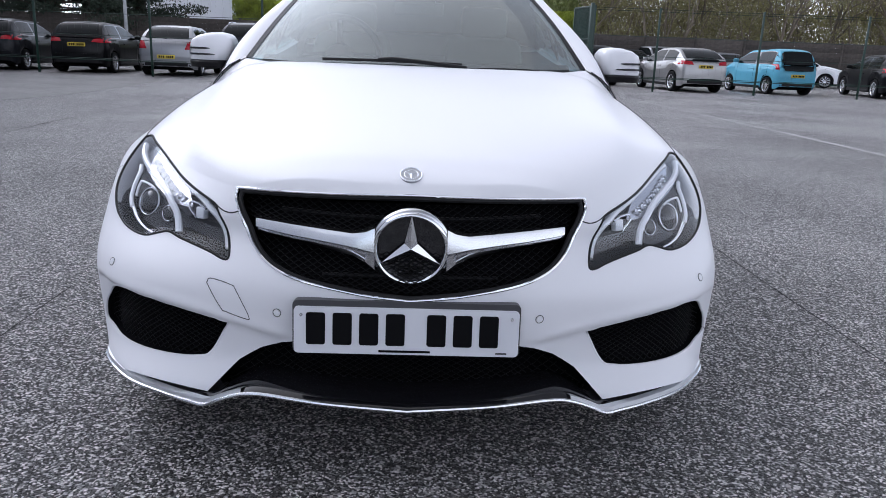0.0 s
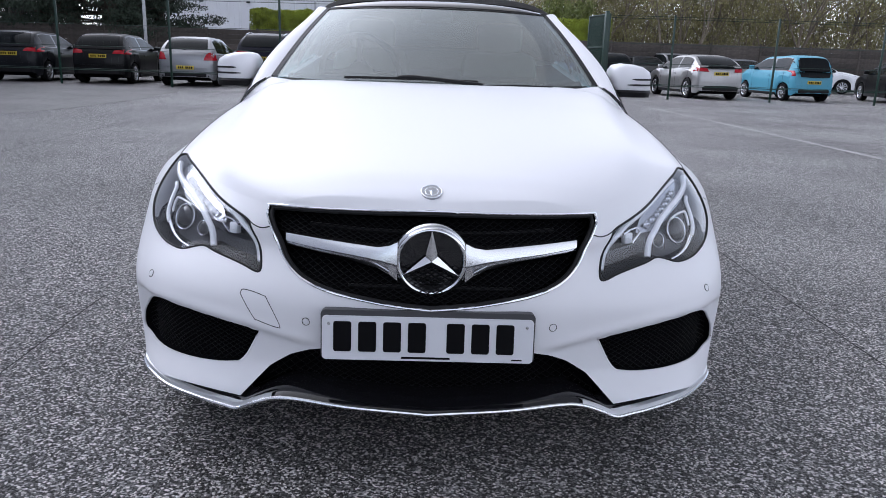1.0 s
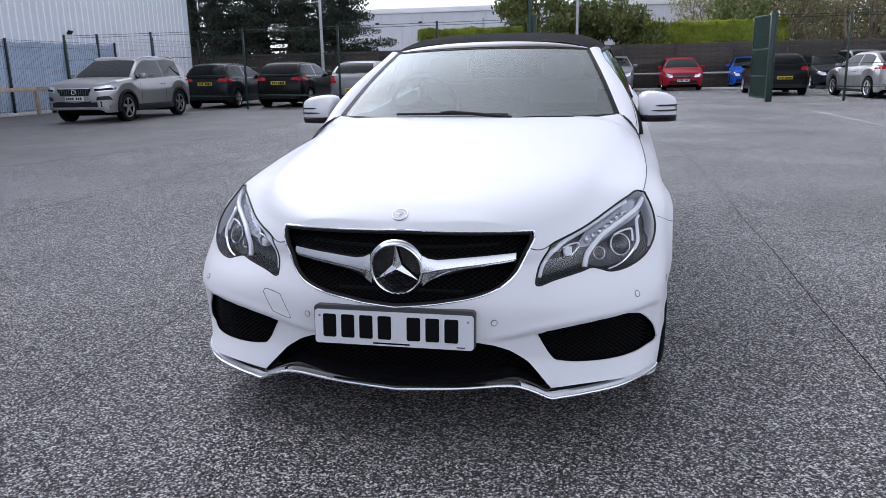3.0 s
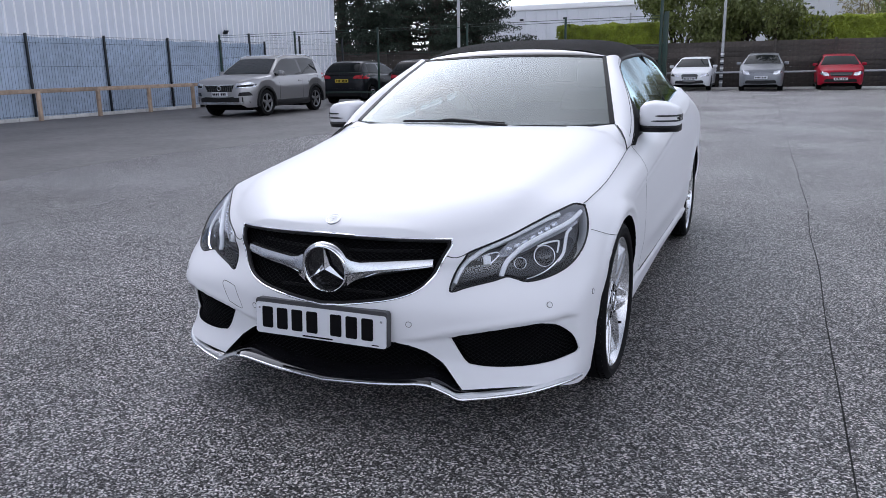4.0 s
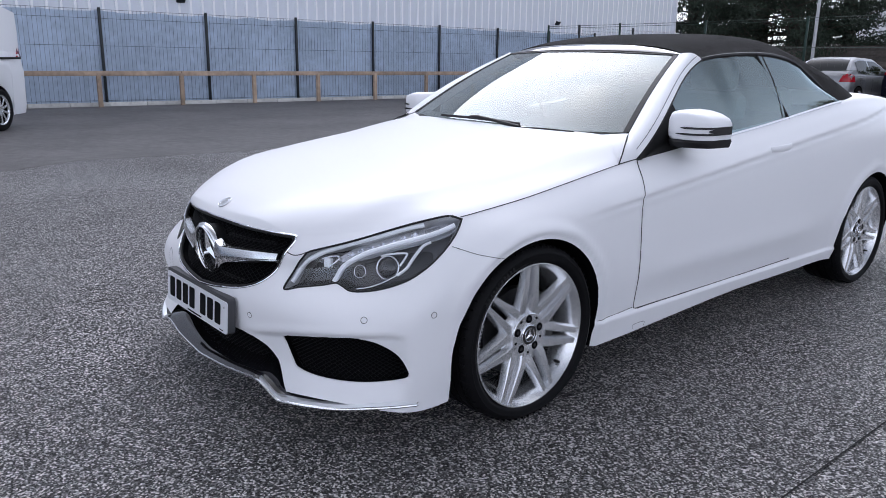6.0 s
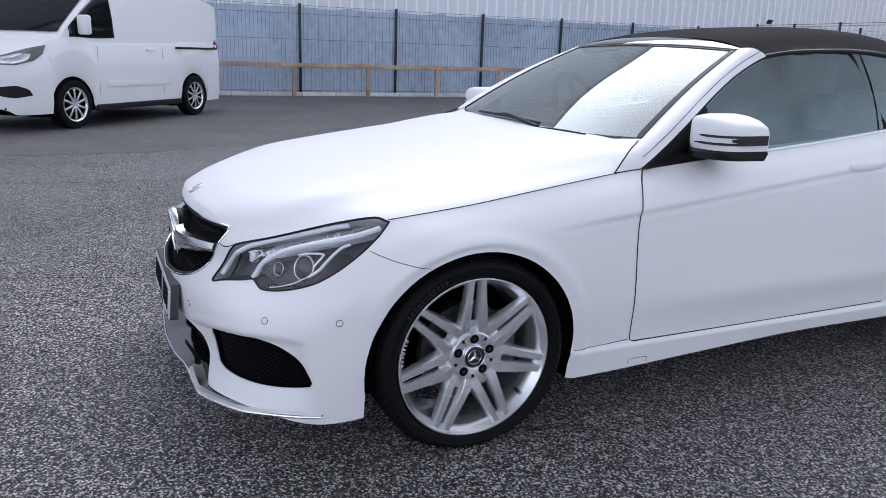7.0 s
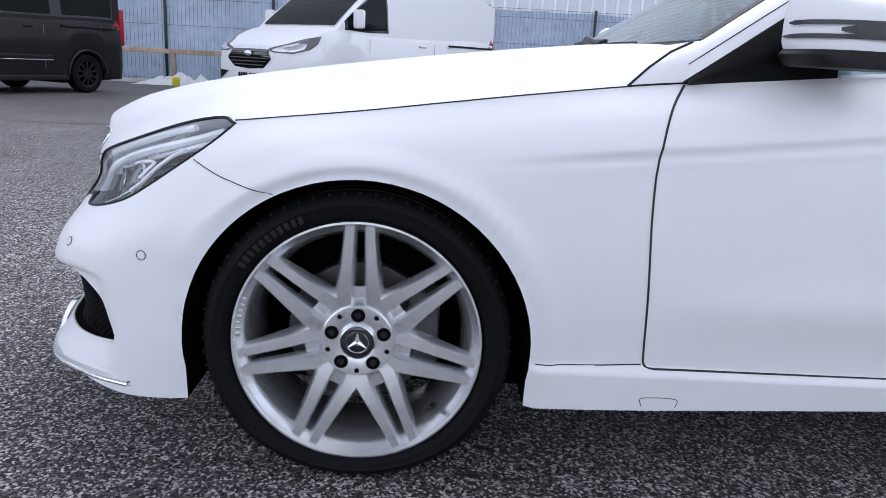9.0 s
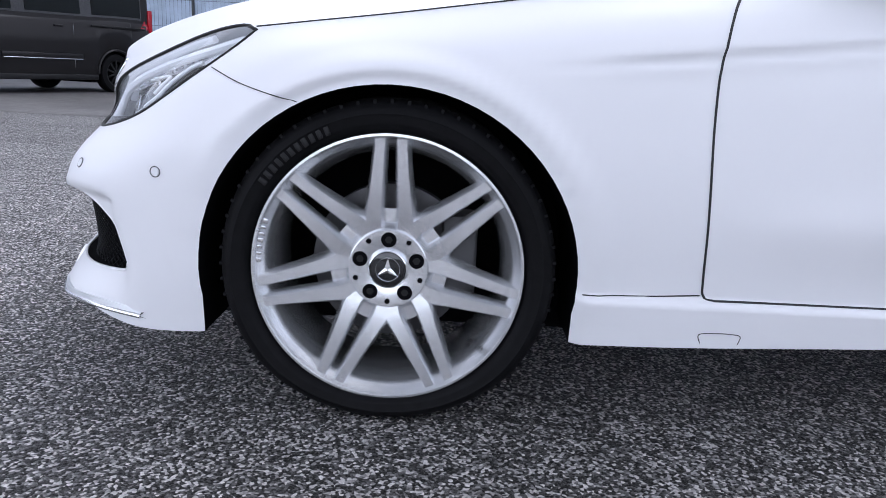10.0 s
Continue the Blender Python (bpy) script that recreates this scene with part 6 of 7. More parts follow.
def branchy(bm, base, direction, length, r, depth, rng, tips, spread=0.55, droop=0.0):
    """Limbs that fork and thin out."""
    p = Vector(base)
    d = Vector(direction).normalized()
    pts, rad = [p.copy()], [r]
    n = 4
    for k in range(n):
        d = (d + Vector((rng.uniform(-1, 1), rng.uniform(-1, 1), rng.uniform(-0.5, 0.7) - droop)) * 0.18).normalized()
        p = p + d * length / n
        pts.append(p.copy())
        rad.append(r * (1 - 0.45 * (k + 1) / n))
    tube(bm, pts, rad, 6 if depth > 1 else 4)
    if depth == 0:
        tips.append(p.copy())
        return
    for k in range(rng.choice((2, 3, 3))):
        q = pts[rng.choice((2, 3, 4))]
        nd = (d + Vector((rng.uniform(-1, 1), rng.uniform(-1, 1), rng.uniform(-0.3, 0.8))) * spread * 1.6).normalized()
        branchy(bm, q, nd, length * rng.uniform(0.55, 0.8), r * 0.5, depth - 1, rng, tips, spread, droop)
    tips.append(p.copy())


def broad_tree(x, y, h, seed, leaf, dens, label, size=0.09, blossom=False):
    rng = random.Random(seed)
    e = empty("tree", pose(x, y, 0), label, "tree", "trees behind the fence")
    bm = bmesh.new()
    tips = []
    for k in range(rng.choice((1, 2, 3))):
        branchy(bm, (rng.uniform(-0.4, 0.4), rng.uniform(-0.3, 0.3), -0.1), (rng.uniform(-0.3, 0.3), rng.uniform(-0.2, 0.2), 1), h * 0.5, 0.13 * rng.uniform(0.7, 1.2), 4, rng, tips)
    part("trunk", bm, TWIG if blossom else BARK, e)
    bm = bmesh.new()
    for t in tips:
        leaf_cloud(bm, t, (0.55, 0.55, 0.45), dens, size, rng)
    part("crown", bm, leaf, e, "", 0)
    if blossom:
        bm = bmesh.new()
        for t in tips[::2]:
            leaf_cloud(bm, t, (0.5, 0.5, 0.4), max(4, dens // 2), size * 0.7, rng)
        part("blossom", bm, BLOSSOM, e, "pale blossom", 0)
    return e


for k, (x, y, h, d) in enumerate(((9.5, 41, 8, 14), (13, 39.5, 7, 10), (16, 43, 9, 12), (19.5, 40, 8, 12), (23, 42, 9, 14), (26.5, 39.5, 7.5, 12), (30, 43, 9, 14), (34, 40, 8, 14), (38, 42, 9, 14), (43, 40, 8, 14), (12, 47, 9, 16), (21, 48, 10, 16), (31, 48, 10, 16), (41, 48, 10, 16), (8, 46, 7, 14))):
    broad_tree(x, y, h, 100 + k, LEAF, d, "spring tree with thin bare branches, small leaves and pale blossom", 0.085, True)
for k, (x, y, h, d) in enumerate(((-3.0, 39.2, 4.6, 26), (-0.6, 39.6, 4.4, 26), (1.2, 39.0, 4.0, 24), (7.6, 38.4, 4.4, 20))):
    broad_tree(x, y, h, 300 + k, BUSH, d + 14, "leafy green bush rising above the board fence", 0.10)


def pine(x, y, h, seed):
    rng = random.Random(seed)
    e = empty("pine_tree", pose(x, y, 0), "tall dark pine with bare trunk and drooping needle boughs", "tree", "pines beside the warehouse")
    bm = bmesh.new()
    pts = [Vector((0.3 * math.sin(k * 0.9 + seed) * k / 8, 0.2 * math.cos(k * 0.7), h * k / 8)) for k in range(9)]
    tube(bm, pts, [0.48 - 0.045 * k for k in range(9)], 10)
    tips = []
    for k in range(60):
        t = rng.uniform(0.13, 0.98)
        i = min(7, int(t * 8))
        q = pts[i].lerp(pts[i + 1], t * 8 - i)
        a = rng.uniform(0, 6.28)
        branchy(bm, q, (math.cos(a), math.sin(a), 0.05), h * 0.26 * (1.1 - 0.6 * t) * rng.uniform(0.7, 1.2), 0.06, 1, rng, tips, 0.5, 0.12)
    part("trunk", bm, BARK, e)
    bm = bmesh.new()
    for t in tips:
        leaf_cloud(bm, t, (0.85, 0.85, 0.28), 150, 0.070, rng)
    part("crown", bm, PINE, e, "", 0)


for k, (x, y, h) in enumerate(((-21.6, 38.5, 11), (-19.2, 39.5, 12), (-16.9, 38.6, 11), (-24.5, 41, 12), (-15.6, 42, 8))):
    pine(x, y, h, 40 + k)
# clipped hedge: leaves over a rounded box
rng = random.Random(9)
for x0, x1 in ((-9.4, -3.9), (2.2, 9.0)):
    bm = bmesh.new()
    for _ in range(int(5600 * (x1 - x0))):
        x = rng.uniform(x0, x1)
        a = rng.uniform(0, 1)
        top = 3.15 + 0.14 * noise.noise(Vector((x * 1.3, 0, 0))) + 0.06 * noise.noise(Vector((x * 5, 4, 0)))
        if a < 0.5:
            p = Vector((x, 38 + rng.uniform(-0.6, 0.6), top + rng.uniform(-0.15, 0.05)))
        else:
            p = Vector((x, 37.4 + rng.uniform(-0.05, 0.15) + 0.1 * noise.noise(Vector((x, a * 9, 0))), rng.uniform(0.9, top)))
        s = rng.uniform(0.03, 0.065)
        q = Euler((rng.uniform(0, 6.3), rng.uniform(0, 6.3), rng.uniform(0, 6.3))).to_matrix()
        bm.faces.new([bm.verts.new(p + q @ Vector(c)) for c in ((-s, 0, 0), (0, -s * 0.55, s * 0.2), (s, 0, 0), (0, s * 0.55, s * 0.2))])
    box(bm, (x0 + x1) / 2, 38.0, 1.5, x1 - x0 - 0.2, 0.9, 3.0, 0.1)
    tagged(part("hedge", bm, HEDGE, None, "", 0), "bright green clipped hedge above the board fence", "hedge", kind="stuff")


# dense spring thicket: stems, twigs and small leaves beyond the board fence
rng = random.Random(21)
stems, leaves, petals = bmesh.new(), bmesh.new(), bmesh.new()
for k in range(820):
    x, y = rng.uniform(5.5, 66), rng.uniform(39.5, 57)
    h = rng.uniform(4.0, 9.5)
    p = Vector((x, y, 0.2))
    pts = [p + Vector((rng.uniform(-0.25, 0.25) * i, rng.uniform(-0.2, 0.2) * i, h * i / 5)) for i in range(6)]
    tube(stems, pts, [0.05, 0.045, 0.035, 0.028, 0.02, 0.01], 4)
    for i in range(9):
        j = rng.randint(1, 4)
        q = pts[j].lerp(pts[j + 1], rng.random())
        d = Vector((rng.uniform(-1, 1), rng.uniform(-1, 1), rng.uniform(0.0, 1.1))) * rng.uniform(0.5, 1.3)
        tube(stems, [q, q + d * 0.5 + Vector((0, 0, 0.06)), q + d], [0.014, 0.010, 0.005], 3)
        if x > 8 or rng.random() < 0.6:
            leaf_cloud(leaves, q + d * 0.8, (0.60, 0.60, 0.55), 40, 0.085, rng)
            if noise.noise(Vector((x * 0.25, y * 0.25, 3))) > -0.1:
                leaf_cloud(petals, q + d, (0.45, 0.45, 0.35), 12, 0.045, rng)
tagged(part("thicket", stems, TWIG, None, "", 0), "dense thicket of thin brown stems behind the fence", "thicket", kind="stuff")
tagged(part("thicket_leaves", leaves, LEAF, None, "", 0), "small olive spring leaves of the thicket", "foliage", kind="stuff")
tagged(part("thicket_blossom", petals, BLOSSOM, None, "", 0), "pale blossom scattered through the thicket", "foliage", kind="stuff")


# ---- parked vehicles ----
def on_skin(bvh, m, outline, lift, cols=8, rows=4):
    """A panel laid on a vehicle's skin, seen along m's z."""
    n = m.to_3x3() @ Vector((0, 0, 1))
    bm = bmesh.new()
    lo, hi = min(p[0] for p in outline), max(p[0] for p in outline)
    grid = []
    for k in range(cols + 1):
        a = lo + (hi - lo) * min(0.995, max(0.005, k / cols))
        s = column_span(outline, a)
        if not s:
            continue
        row = []
        for i in range(rows + 1):
            b = s[0] + (s[1] - s[0]) * i / rows
            h = bvh.ray_cast(m @ Vector((a, b, 6)), -n)
            if h[0] is None:
                h = bvh.find_nearest(m @ Vector((a, b, 2.2)))
            nm = h[1] if h[1].dot(n) > 0 else -h[1]
            row.append(h[0] + nm * lift * 0.4 + n * lift)
        grid.append(row)
    grid_faces(bm, grid)
    bmesh.ops.recalc_face_normals(bm, faces=bm.faces)
    if sum(f.normal.dot(n) for f in bm.faces) < 0:
        bmesh.ops.reverse_faces(bm, faces=bm.faces)
    return bm


VIEW_Q = Matrix(((0.7071, 0, 0.7071, 0), (0.7071, 0, -0.7071, 0), (0, 1, 0, 0), (0, 0, 0, 1)))
VIEW_F = Matrix(((1, 0, 0, 0), (0, 0, -1, 0), (0, 1, 0, 0), (0, 0, 0, 1)))
VIEW_R = Matrix(((-1, 0, 0, 0), (0, 0, 1, 0), (0, 1, 0, 0), (0, 0, 0, 1)))
VIEW_S = Matrix(((0, 0, 1, 0), (1, 0, 0, 0), (0, 1, 0, 0), (0, 0, 0, 1)))
VIEW_T = Matrix(((0, 0, -1, 0), (1, 0, 0, 0), (0, 1, 0, 0), (0, 0, 0, 1)))


def small_wheel(parent, x, y, r, mat, spokes=10):
    w = empty("wheel", Matrix(), "", "")
    w.parent = parent
    bm = bmesh.new()
    lathe(bm, [(r * 0.66, -0.21), (r * 0.80, -0.215), (r * 0.96, -0.205), (r, -0.18), (r, -0.03), (r * 0.96, -0.006), (r * 0.82, 0.004), (r * 0.70, -0.004), (r * 0.66, -0.02)], "x", 32)
    part("tyre", bm, RUBBER, w)
    bm = bmesh.new()
    lathe(bm, [(r * 0.70, -0.004), (r * 0.66, -0.006), (r * 0.635, -0.014), (r * 0.61, -0.05)], "x", 32)
    rim = part("rim", bm, BLACK if mat is None else mat, w)
    # near-black back disc paints the shade seen between the spokes
    bm = bmesh.new()
    lathe(bm, [(r * 0.62, -0.03), (r * 0.58, -0.10), (0.02, -0.11)], "x", 32)
    part("wheel_barrel", bm, VOID, rim)
    bm = bmesh.new()
    for k in range(spokes):
        a = 2 * math.pi * k / spokes
        rot = Matrix.Rotation(a, 3, "X")
        box(bm, *(rot @ Vector((-0.022, 0, r * 0.36))), 0.022, r * (0.10 if spokes > 6 else 0.20), r * 0.60, 0.004, rot)
    cone(bm, (-0.06, 0, 0), (-0.012, 0, 0), r * 0.2, r * 0.17, 16)
    part("spoke_face", bm, BLACK if mat is None else mat, rim)
    w.matrix_basis = pose(x, y, r) if x > 0 else pose(x, y, r, 0, 0, 180)
    return w


def vehicle(name, m, label, col, L, W, H, wb, fo, hood, cowl, belt, tail, yw0, yw1, yr0, yr1, r=0.31, z0=0.20, tuck=0.70, windows=((0.0, 0.5), (0.54, 0.82)),
            rim=ALLOY, front=None, rear=None, cat="car", group="parked cars", glass=TINT_GLASS, trim=None, rails=False, solid_rear=False, front_h=None, spokes=10):
    """A parked vehicle from its main dimensions; its nose points to -y."""
    e = empty(name, m, label, cat, group)
    y0 = -L / 2
    top = ((0, hood - 0.16), (0.05, hood - 0.05), (0.16, hood), (yw0, cowl), (yw1, belt), (yr1 - 0.15, tail), (L - 0.10, tail - 0.02), (L, tail - 0.14))
    wid = ((0, 0.70), (0.07, 0.82), (0.25, 0.93), (0.6, 0.985), (1.2, 1.0), (L - 1.0, 1.0), (L - 0.35, 0.965), (L - 0.08, 0.90), (L, 0.80))
    axles = (fo, fo + wb)
    ar = r + 0.055
    ys = {0, 0.02, 0.05, 0.1, 0.16, 0.25, 0.4, 0.6, yw0, yw1, yr1, L - 0.6, L - 0.35, L - 0.2, L - 0.1, L - 0.05, L}
    for a in axles:
        ys |= {a + ar * math.cos(math.pi * k / 14) for k in range(15)}
    ys |= {L * k / 24 for k in range(25)}
    rows = []
    for y in sorted(v for v in ys if 0 <= v <= L):
        w = W / 2 * curve1(wid, y)
        zt = curve1(top, y)
        low = z0 + 0.08 * step((0.12 - y) / 0.12) + 0.08 * step((y - L + 0.12) / 0.12)
        for a in axles:
            if abs(y - a) < ar:
                low = max(low, r + math.sqrt(max(0, ar * ar - (y - a) ** 2)) * 1.0 - 0.01)
        sec = []
        for f, u in ((0.955, 0.0), (0.985, 0.14), (0.992, 0.36), (1.0, 0.58), (1.0, 0.70), (0.978, 0.76), (0.970, 0.92), (0.93, 1.0)):
            sec.append(Vector((w * f, y0 + y, low + (zt - low) * u)))
        crown = 0.035
        sec += [Vector((w * 0.72, y0 + y, zt + crown * 0.6)), Vector((w * 0.36, y0 + y, zt + crown * 0.95)), Vector((0, y0 + y, zt + crown))]
        rows.append(sec + [Vector((-p.x, p.y, p.z)) for p in sec[-2::-1]])
    bm = bmesh.new()
    vs = grid_faces(bm, rows)
    bm.faces.new(vs[0])
    bm.faces.new(vs[-1][::-1])
    bmesh.ops.recalc_face_normals(bm, faces=bm.faces)
    skin = bm.copy()
    part("body", bm, col, e, "", 40)

    # cabin
    rz = ((yw0, cowl - 0.01), (yw1, H - 0.06), ((yw1 * 0.6 + yr0 * 0.4), H), (yr0, H - 0.035), (yr1, tail + 0.01))
    crows = []
    cy = sorted({yw0 + (yr1 - yw0) * k / 26 for k in range(27)} | {yw1, yr0})

    def roof_z(y):
        if y <= yw1:
            t = (y - yw0) / (yw1 - yw0)
            return cowl - 0.01 + (H - 0.06 - cowl) * (t ** 0.9)
        if y >= yr0:
            t = (y - yr0) / max(0.01, yr1 - yr0)
            return (H - 0.035) + (tail + 0.01 - H + 0.035) * (t ** 1.5)
        return curve1(rz, y)

    def edge_x(y, u):
        zb = max(curve1(top, y) - 0.03, 0.3)
        t = max(0.02, (roof_z(y) - zb) / (H - belt))
        a = W / 2 * 0.945 * curve1(wid, y)
        b = W / 2 * tuck
        b = a + (b - a) * min(1, t)
        return Vector((a + (b - a) * u, y0 + y, zb + (roof_z(y) - 0.055 * min(1, t) - zb) * u))

    for y in cy:
        zr = roof_z(y)
        e1 = edge_x(y, 1)
        sec = [edge_x(y, 0), edge_x(y, 0.5) + Vector((0.012, 0, 0)), e1, Vector((e1.x * 0.93, y0 + y, e1.z + (zr - e1.z) * 0.55)), Vector((e1.x * 0.7, y0 + y, e1.z + (zr - e1.z) * 0.86)), Vector((0, y0 + y, zr))]
        crows.append(sec + [Vector((-p.x, p.y, p.z)) for p in sec[-2::-1]])
    bm = bmesh.new()
    grid_faces(bm, crows)
    bmesh.ops.recalc_face_normals(bm, faces=bm.faces)
    both_ = bmesh.new()
    me_a, me_b = bpy.data.meshes.new("skin"), bpy.data.meshes.new("skin")
    skin.to_mesh(me_a)
    bm.to_mesh(me_b)
    both_.from_mesh(me_a)
    both_.from_mesh(me_b)
    bvh = BVHTree.FromBMesh(both_)
    # bumpers stand proud of the skin
    if cat == "car":
        for view, nm in ((VIEW_F, "front_bumper"), (VIEW_R, "rear_bumper")):
            zb = z0 + (0.36 if nm == "rear_bumper" else 0.30)
            pts = [(W / 2 * x, z) for x, z in ((0.93, z0 + 0.09), (0.955, zb - 0.05), (0.93, zb), (-0.93, zb), (-0.955, zb - 0.05), (-0.93, z0 + 0.09))]
            bb = on_skin(bvh, view, pts, 0.018, 16, 5)
            ext = bmesh.ops.extrude_edge_only(bb, edges=[q for q in bb.edges if q.is_boundary])
            for v in ext["geom"]:
                if isinstance(v, bmesh.types.BMVert):
                    v.co += view.to_3x3() @ Vector((0, 0, -0.05))
                    v.co.x *= 0.985
            bmesh.ops.recalc_face_normals(bb, faces=bb.faces)
            me_c = bpy.data.meshes.new("skin")
            bb.to_mesh(me_c)
            both_.from_mesh(me_c)
            part(nm, bb, col, e, "", 40)
        bvh = BVHTree.FromBMesh(both_)
    both_.free()
    skin.free()
    part("cabin", bm, col, e, "", 40)
    # glass
    def pane(nm, lo, hi, u0, u1, k=6, mat=glass, out=0.012):
        for s in (1, -1):
            g = []
            for i in range(k + 1):
                y = lo + (hi - lo) * i / k
                g.append([Vector((s * (p.x + out), p.y, p.z)) for p in (edge_x(y, u0), edge_x(y, (u0 + u1) / 2) + Vector((0.012, 0, 0)), edge_x(y, u1))])
            b = bmesh.new()
            grid_faces(b, g)
            part(nm, b, mat, e)

    wa, wz = windows[0][0], windows[-1][1]
    pane("window_surround", max(yw0 + (yr1 - yw0) * wa - 0.02, yw0 + 0.16), yw0 + (yr1 - yw0) * wz + 0.03, 0.09, 0.945, 10, GLOSS_BLACK, 0.006)
    for a, b in windows:
        span = yr1 - yw0
        lo, hi = yw0 + span * a, yw0 + span * b
        pane("side_window", max(lo, yw0 + 0.22), hi, 0.14, 0.90)

    def cross(nm, lo, hi, frac):
        g = []
        for i in range(7):
            y = lo + (hi - lo) * i / 6
            e1, zr = edge_x(y, 1), roof_z(y)
            slope = Vector((0, -0.012 if lo < L / 2 else 0.012, 0.008))
            g.append([Vector((e1.x * f, y0 + y, zr - (zr - e1.z) * (0.45 * (abs(f) / 0.93) ** 2.2))) + slope for f in (-frac, -frac * 0.6, 0, frac * 0.6, frac)])
        b = bmesh.new()
        grid_faces(b, g)
        part(nm, b, glass, e)

    cross("windscreen", yw0 + 0.06, yw1 - 0.03, 0.90)
    if not solid_rear:
        cross("rear_window", yr0 + (yr1 - yr0) * 0.10, yr0 + (yr1 - yr0) * 0.86, 0.86)
    # lights, plates, trims as (outline in x-z, both sides) on nose and tail
    hw = W / 2

    def both_sides(nm, view, pts, mat, lift=0.006, lab=""):
        for s in (1, -1):
            part(nm, on_skin(bvh, view, [(s * hw * x, z) for x, z in pts], lift), mat, e, lab)

    def centred(nm, view, half, mat, lift=0.006, par=None):
        pts = [(hw * x, z) for x, z in half] + [(-hw * x, z) for x, z in half[::-1]]
        return part(nm, on_skin(bvh, view, pts, lift, 12, 14 if nm == "tailgate_panel" else 4), mat, par or e)

    f = dict(lamp=((0.50, hood - 0.20), (0.55, hood - 0.08), (0.88, hood - 0.02), (0.90, hood - 0.12), (0.70, hood - 0.21)), grille=((0.0, hood - 0.22), (0.48, hood - 0.20), (0.50, hood - 0.07), (0.0, hood - 0.06)),
             low=((0.0, z0 + 0.10), (0.75, z0 + 0.12), (0.70, z0 + 0.25), (0.0, z0 + 0.24)), plate=hood - 0.33)
    f.update(front or {})
    def corner(nm, pts, mat, lift=0.008):
        made = None
        for s in (1, -1):
            bb = on_skin(bvh, VIEW_Q, pts, lift, 18, 6)
            if s < 0:
                bmesh.ops.transform(bb, matrix=FLIP, verts=bb.verts)
                bmesh.ops.reverse_faces(bb, faces=bb.faces)
            part(nm, bb, mat, e)

    if f.get("corner_lamp"):
        corner("headlight", f["corner_lamp"], LAMP_GREY, 0.008)
        corner("lamp_reflector", f["lamp_core"], REFLECTOR, 0.012)
        corner("fog_lamp", f["corner_fog"], BLACK, 0.008)
        for z, x1 in ((0.70, 0.36), (0.75, 0.42), (0.80, 0.47), (0.85, 0.45), (0.895, 0.43)):
            part("grille_bar", on_skin(bvh, VIEW_F, [(hw * x, zz) for x, zz in ((-x1, z), (x1, z), (x1, z + 0.014), (-x1, z + 0.014))], 0.016, 10, 1), LAMP_GREY, e)
        part("grille_badge", on_skin(bvh, VIEW_F, [(0.10 * math.cos(k * 0.524), 0.865 + 0.042 * math.sin(k * 0.524)) for k in range(12)], 0.022, 8, 3), SATIN, e)
    else:
        both_sides("headlight", VIEW_F, f["lamp"], REFLECTOR, 0.008)
    centred("grille", VIEW_F, f["grille"], f.get("grille_mat", GLOSS_BLACK), 0.006)
    if f.get("bars"):
        z_lo, z_hi, half, n = f["bars"]
        for k in range(n):
            x = -half + 2 * half * k / (n - 1)
            part("grille_bar", on_skin(bvh, VIEW_F, [(hw * (x - 0.005), z_lo), (hw * (x + 0.005), z_lo), (hw * (x + 0.005), z_hi), (hw * (x - 0.005), z_hi)], 0.014, 1, 3), DARK_ALLOY, e)
        bb = bmesh.new()
        zc = (z_lo + z_hi) / 2
        hit = bvh.ray_cast(VIEW_F @ Vector((0, zc, 6)), Vector((0, 1, 0)))
        ring(bb, Matrix.Translation(hit[0] + Vector((0, -0.03, 0))) @ VIEW_F, 0.055, 0.012, 24)
        part("round_badge", bb, SATIN, e)
        part("grille_frame", on_skin(bvh, VIEW_F, [(hw * x, z) for x, z in ((-half - 0.05, z_hi + 0.004), (half + 0.05, z_hi + 0.004), (half + 0.05, z_hi + 0.024), (-half - 0.05, z_hi + 0.024))], 0.014, 10, 1), SATIN, e)
        part("skid_bar", on_skin(bvh, VIEW_F, [(hw * x, z) for x, z in ((-0.80, z0 + 0.115), (0.80, z0 + 0.115), (0.80, z0 + 0.150), (-0.80, z0 + 0.150))], 0.020, 14, 1), SATIN, e)
        both_sides("lamp_mask", VIEW_F, f["mask"], BLACK, 0.014)
    centred("lower_grille", VIEW_F, f["low"], BLACK, 0.005)
    if f.get("fog"):
        both_sides("fog_lamp", VIEW_F, f["fog"], GLOSS_BLACK, 0.007)
    b_ = dict(lamp=((0.58, tail - 0.12), (0.62, tail + 0.0), (0.93, tail + 0.02), (0.94, tail - 0.14)), plate=tail - 0.22, low=((0.0, z0 + 0.08), (0.80, z0 + 0.10), (0.74, z0 + 0.22), (0.0, z0 + 0.20)))
    b_.update(rear or {})
    both_sides("tail_light", VIEW_R, b_["lamp"], RED_LENS, 0.010)
    centred("rear_valance", VIEW_R, b_["low"], BLACK, 0.005)
    if b_.get("panel"):
        centred("tailgate_panel", VIEW_R, b_["panel"], TINT_GLASS, 0.030)
    for view, z, mat in ((VIEW_F, f["plate"], PLATE_W), (VIEW_R, b_["plate"], PLATE_Y)):
        pl_ = part("number_plate", on_skin(bvh, view, [(-0.26, z - 0.055), (0.26, z - 0.055), (0.26, z + 0.055), (-0.26, z + 0.055)], 0.012, 4, 2), mat, e)
        hit = bvh.ray_cast(view @ Vector((0, z, 6)), view.to_3x3() @ Vector((0, 0, -1)))
        out = view.to_3x3() @ Vector((0, 0, 1))
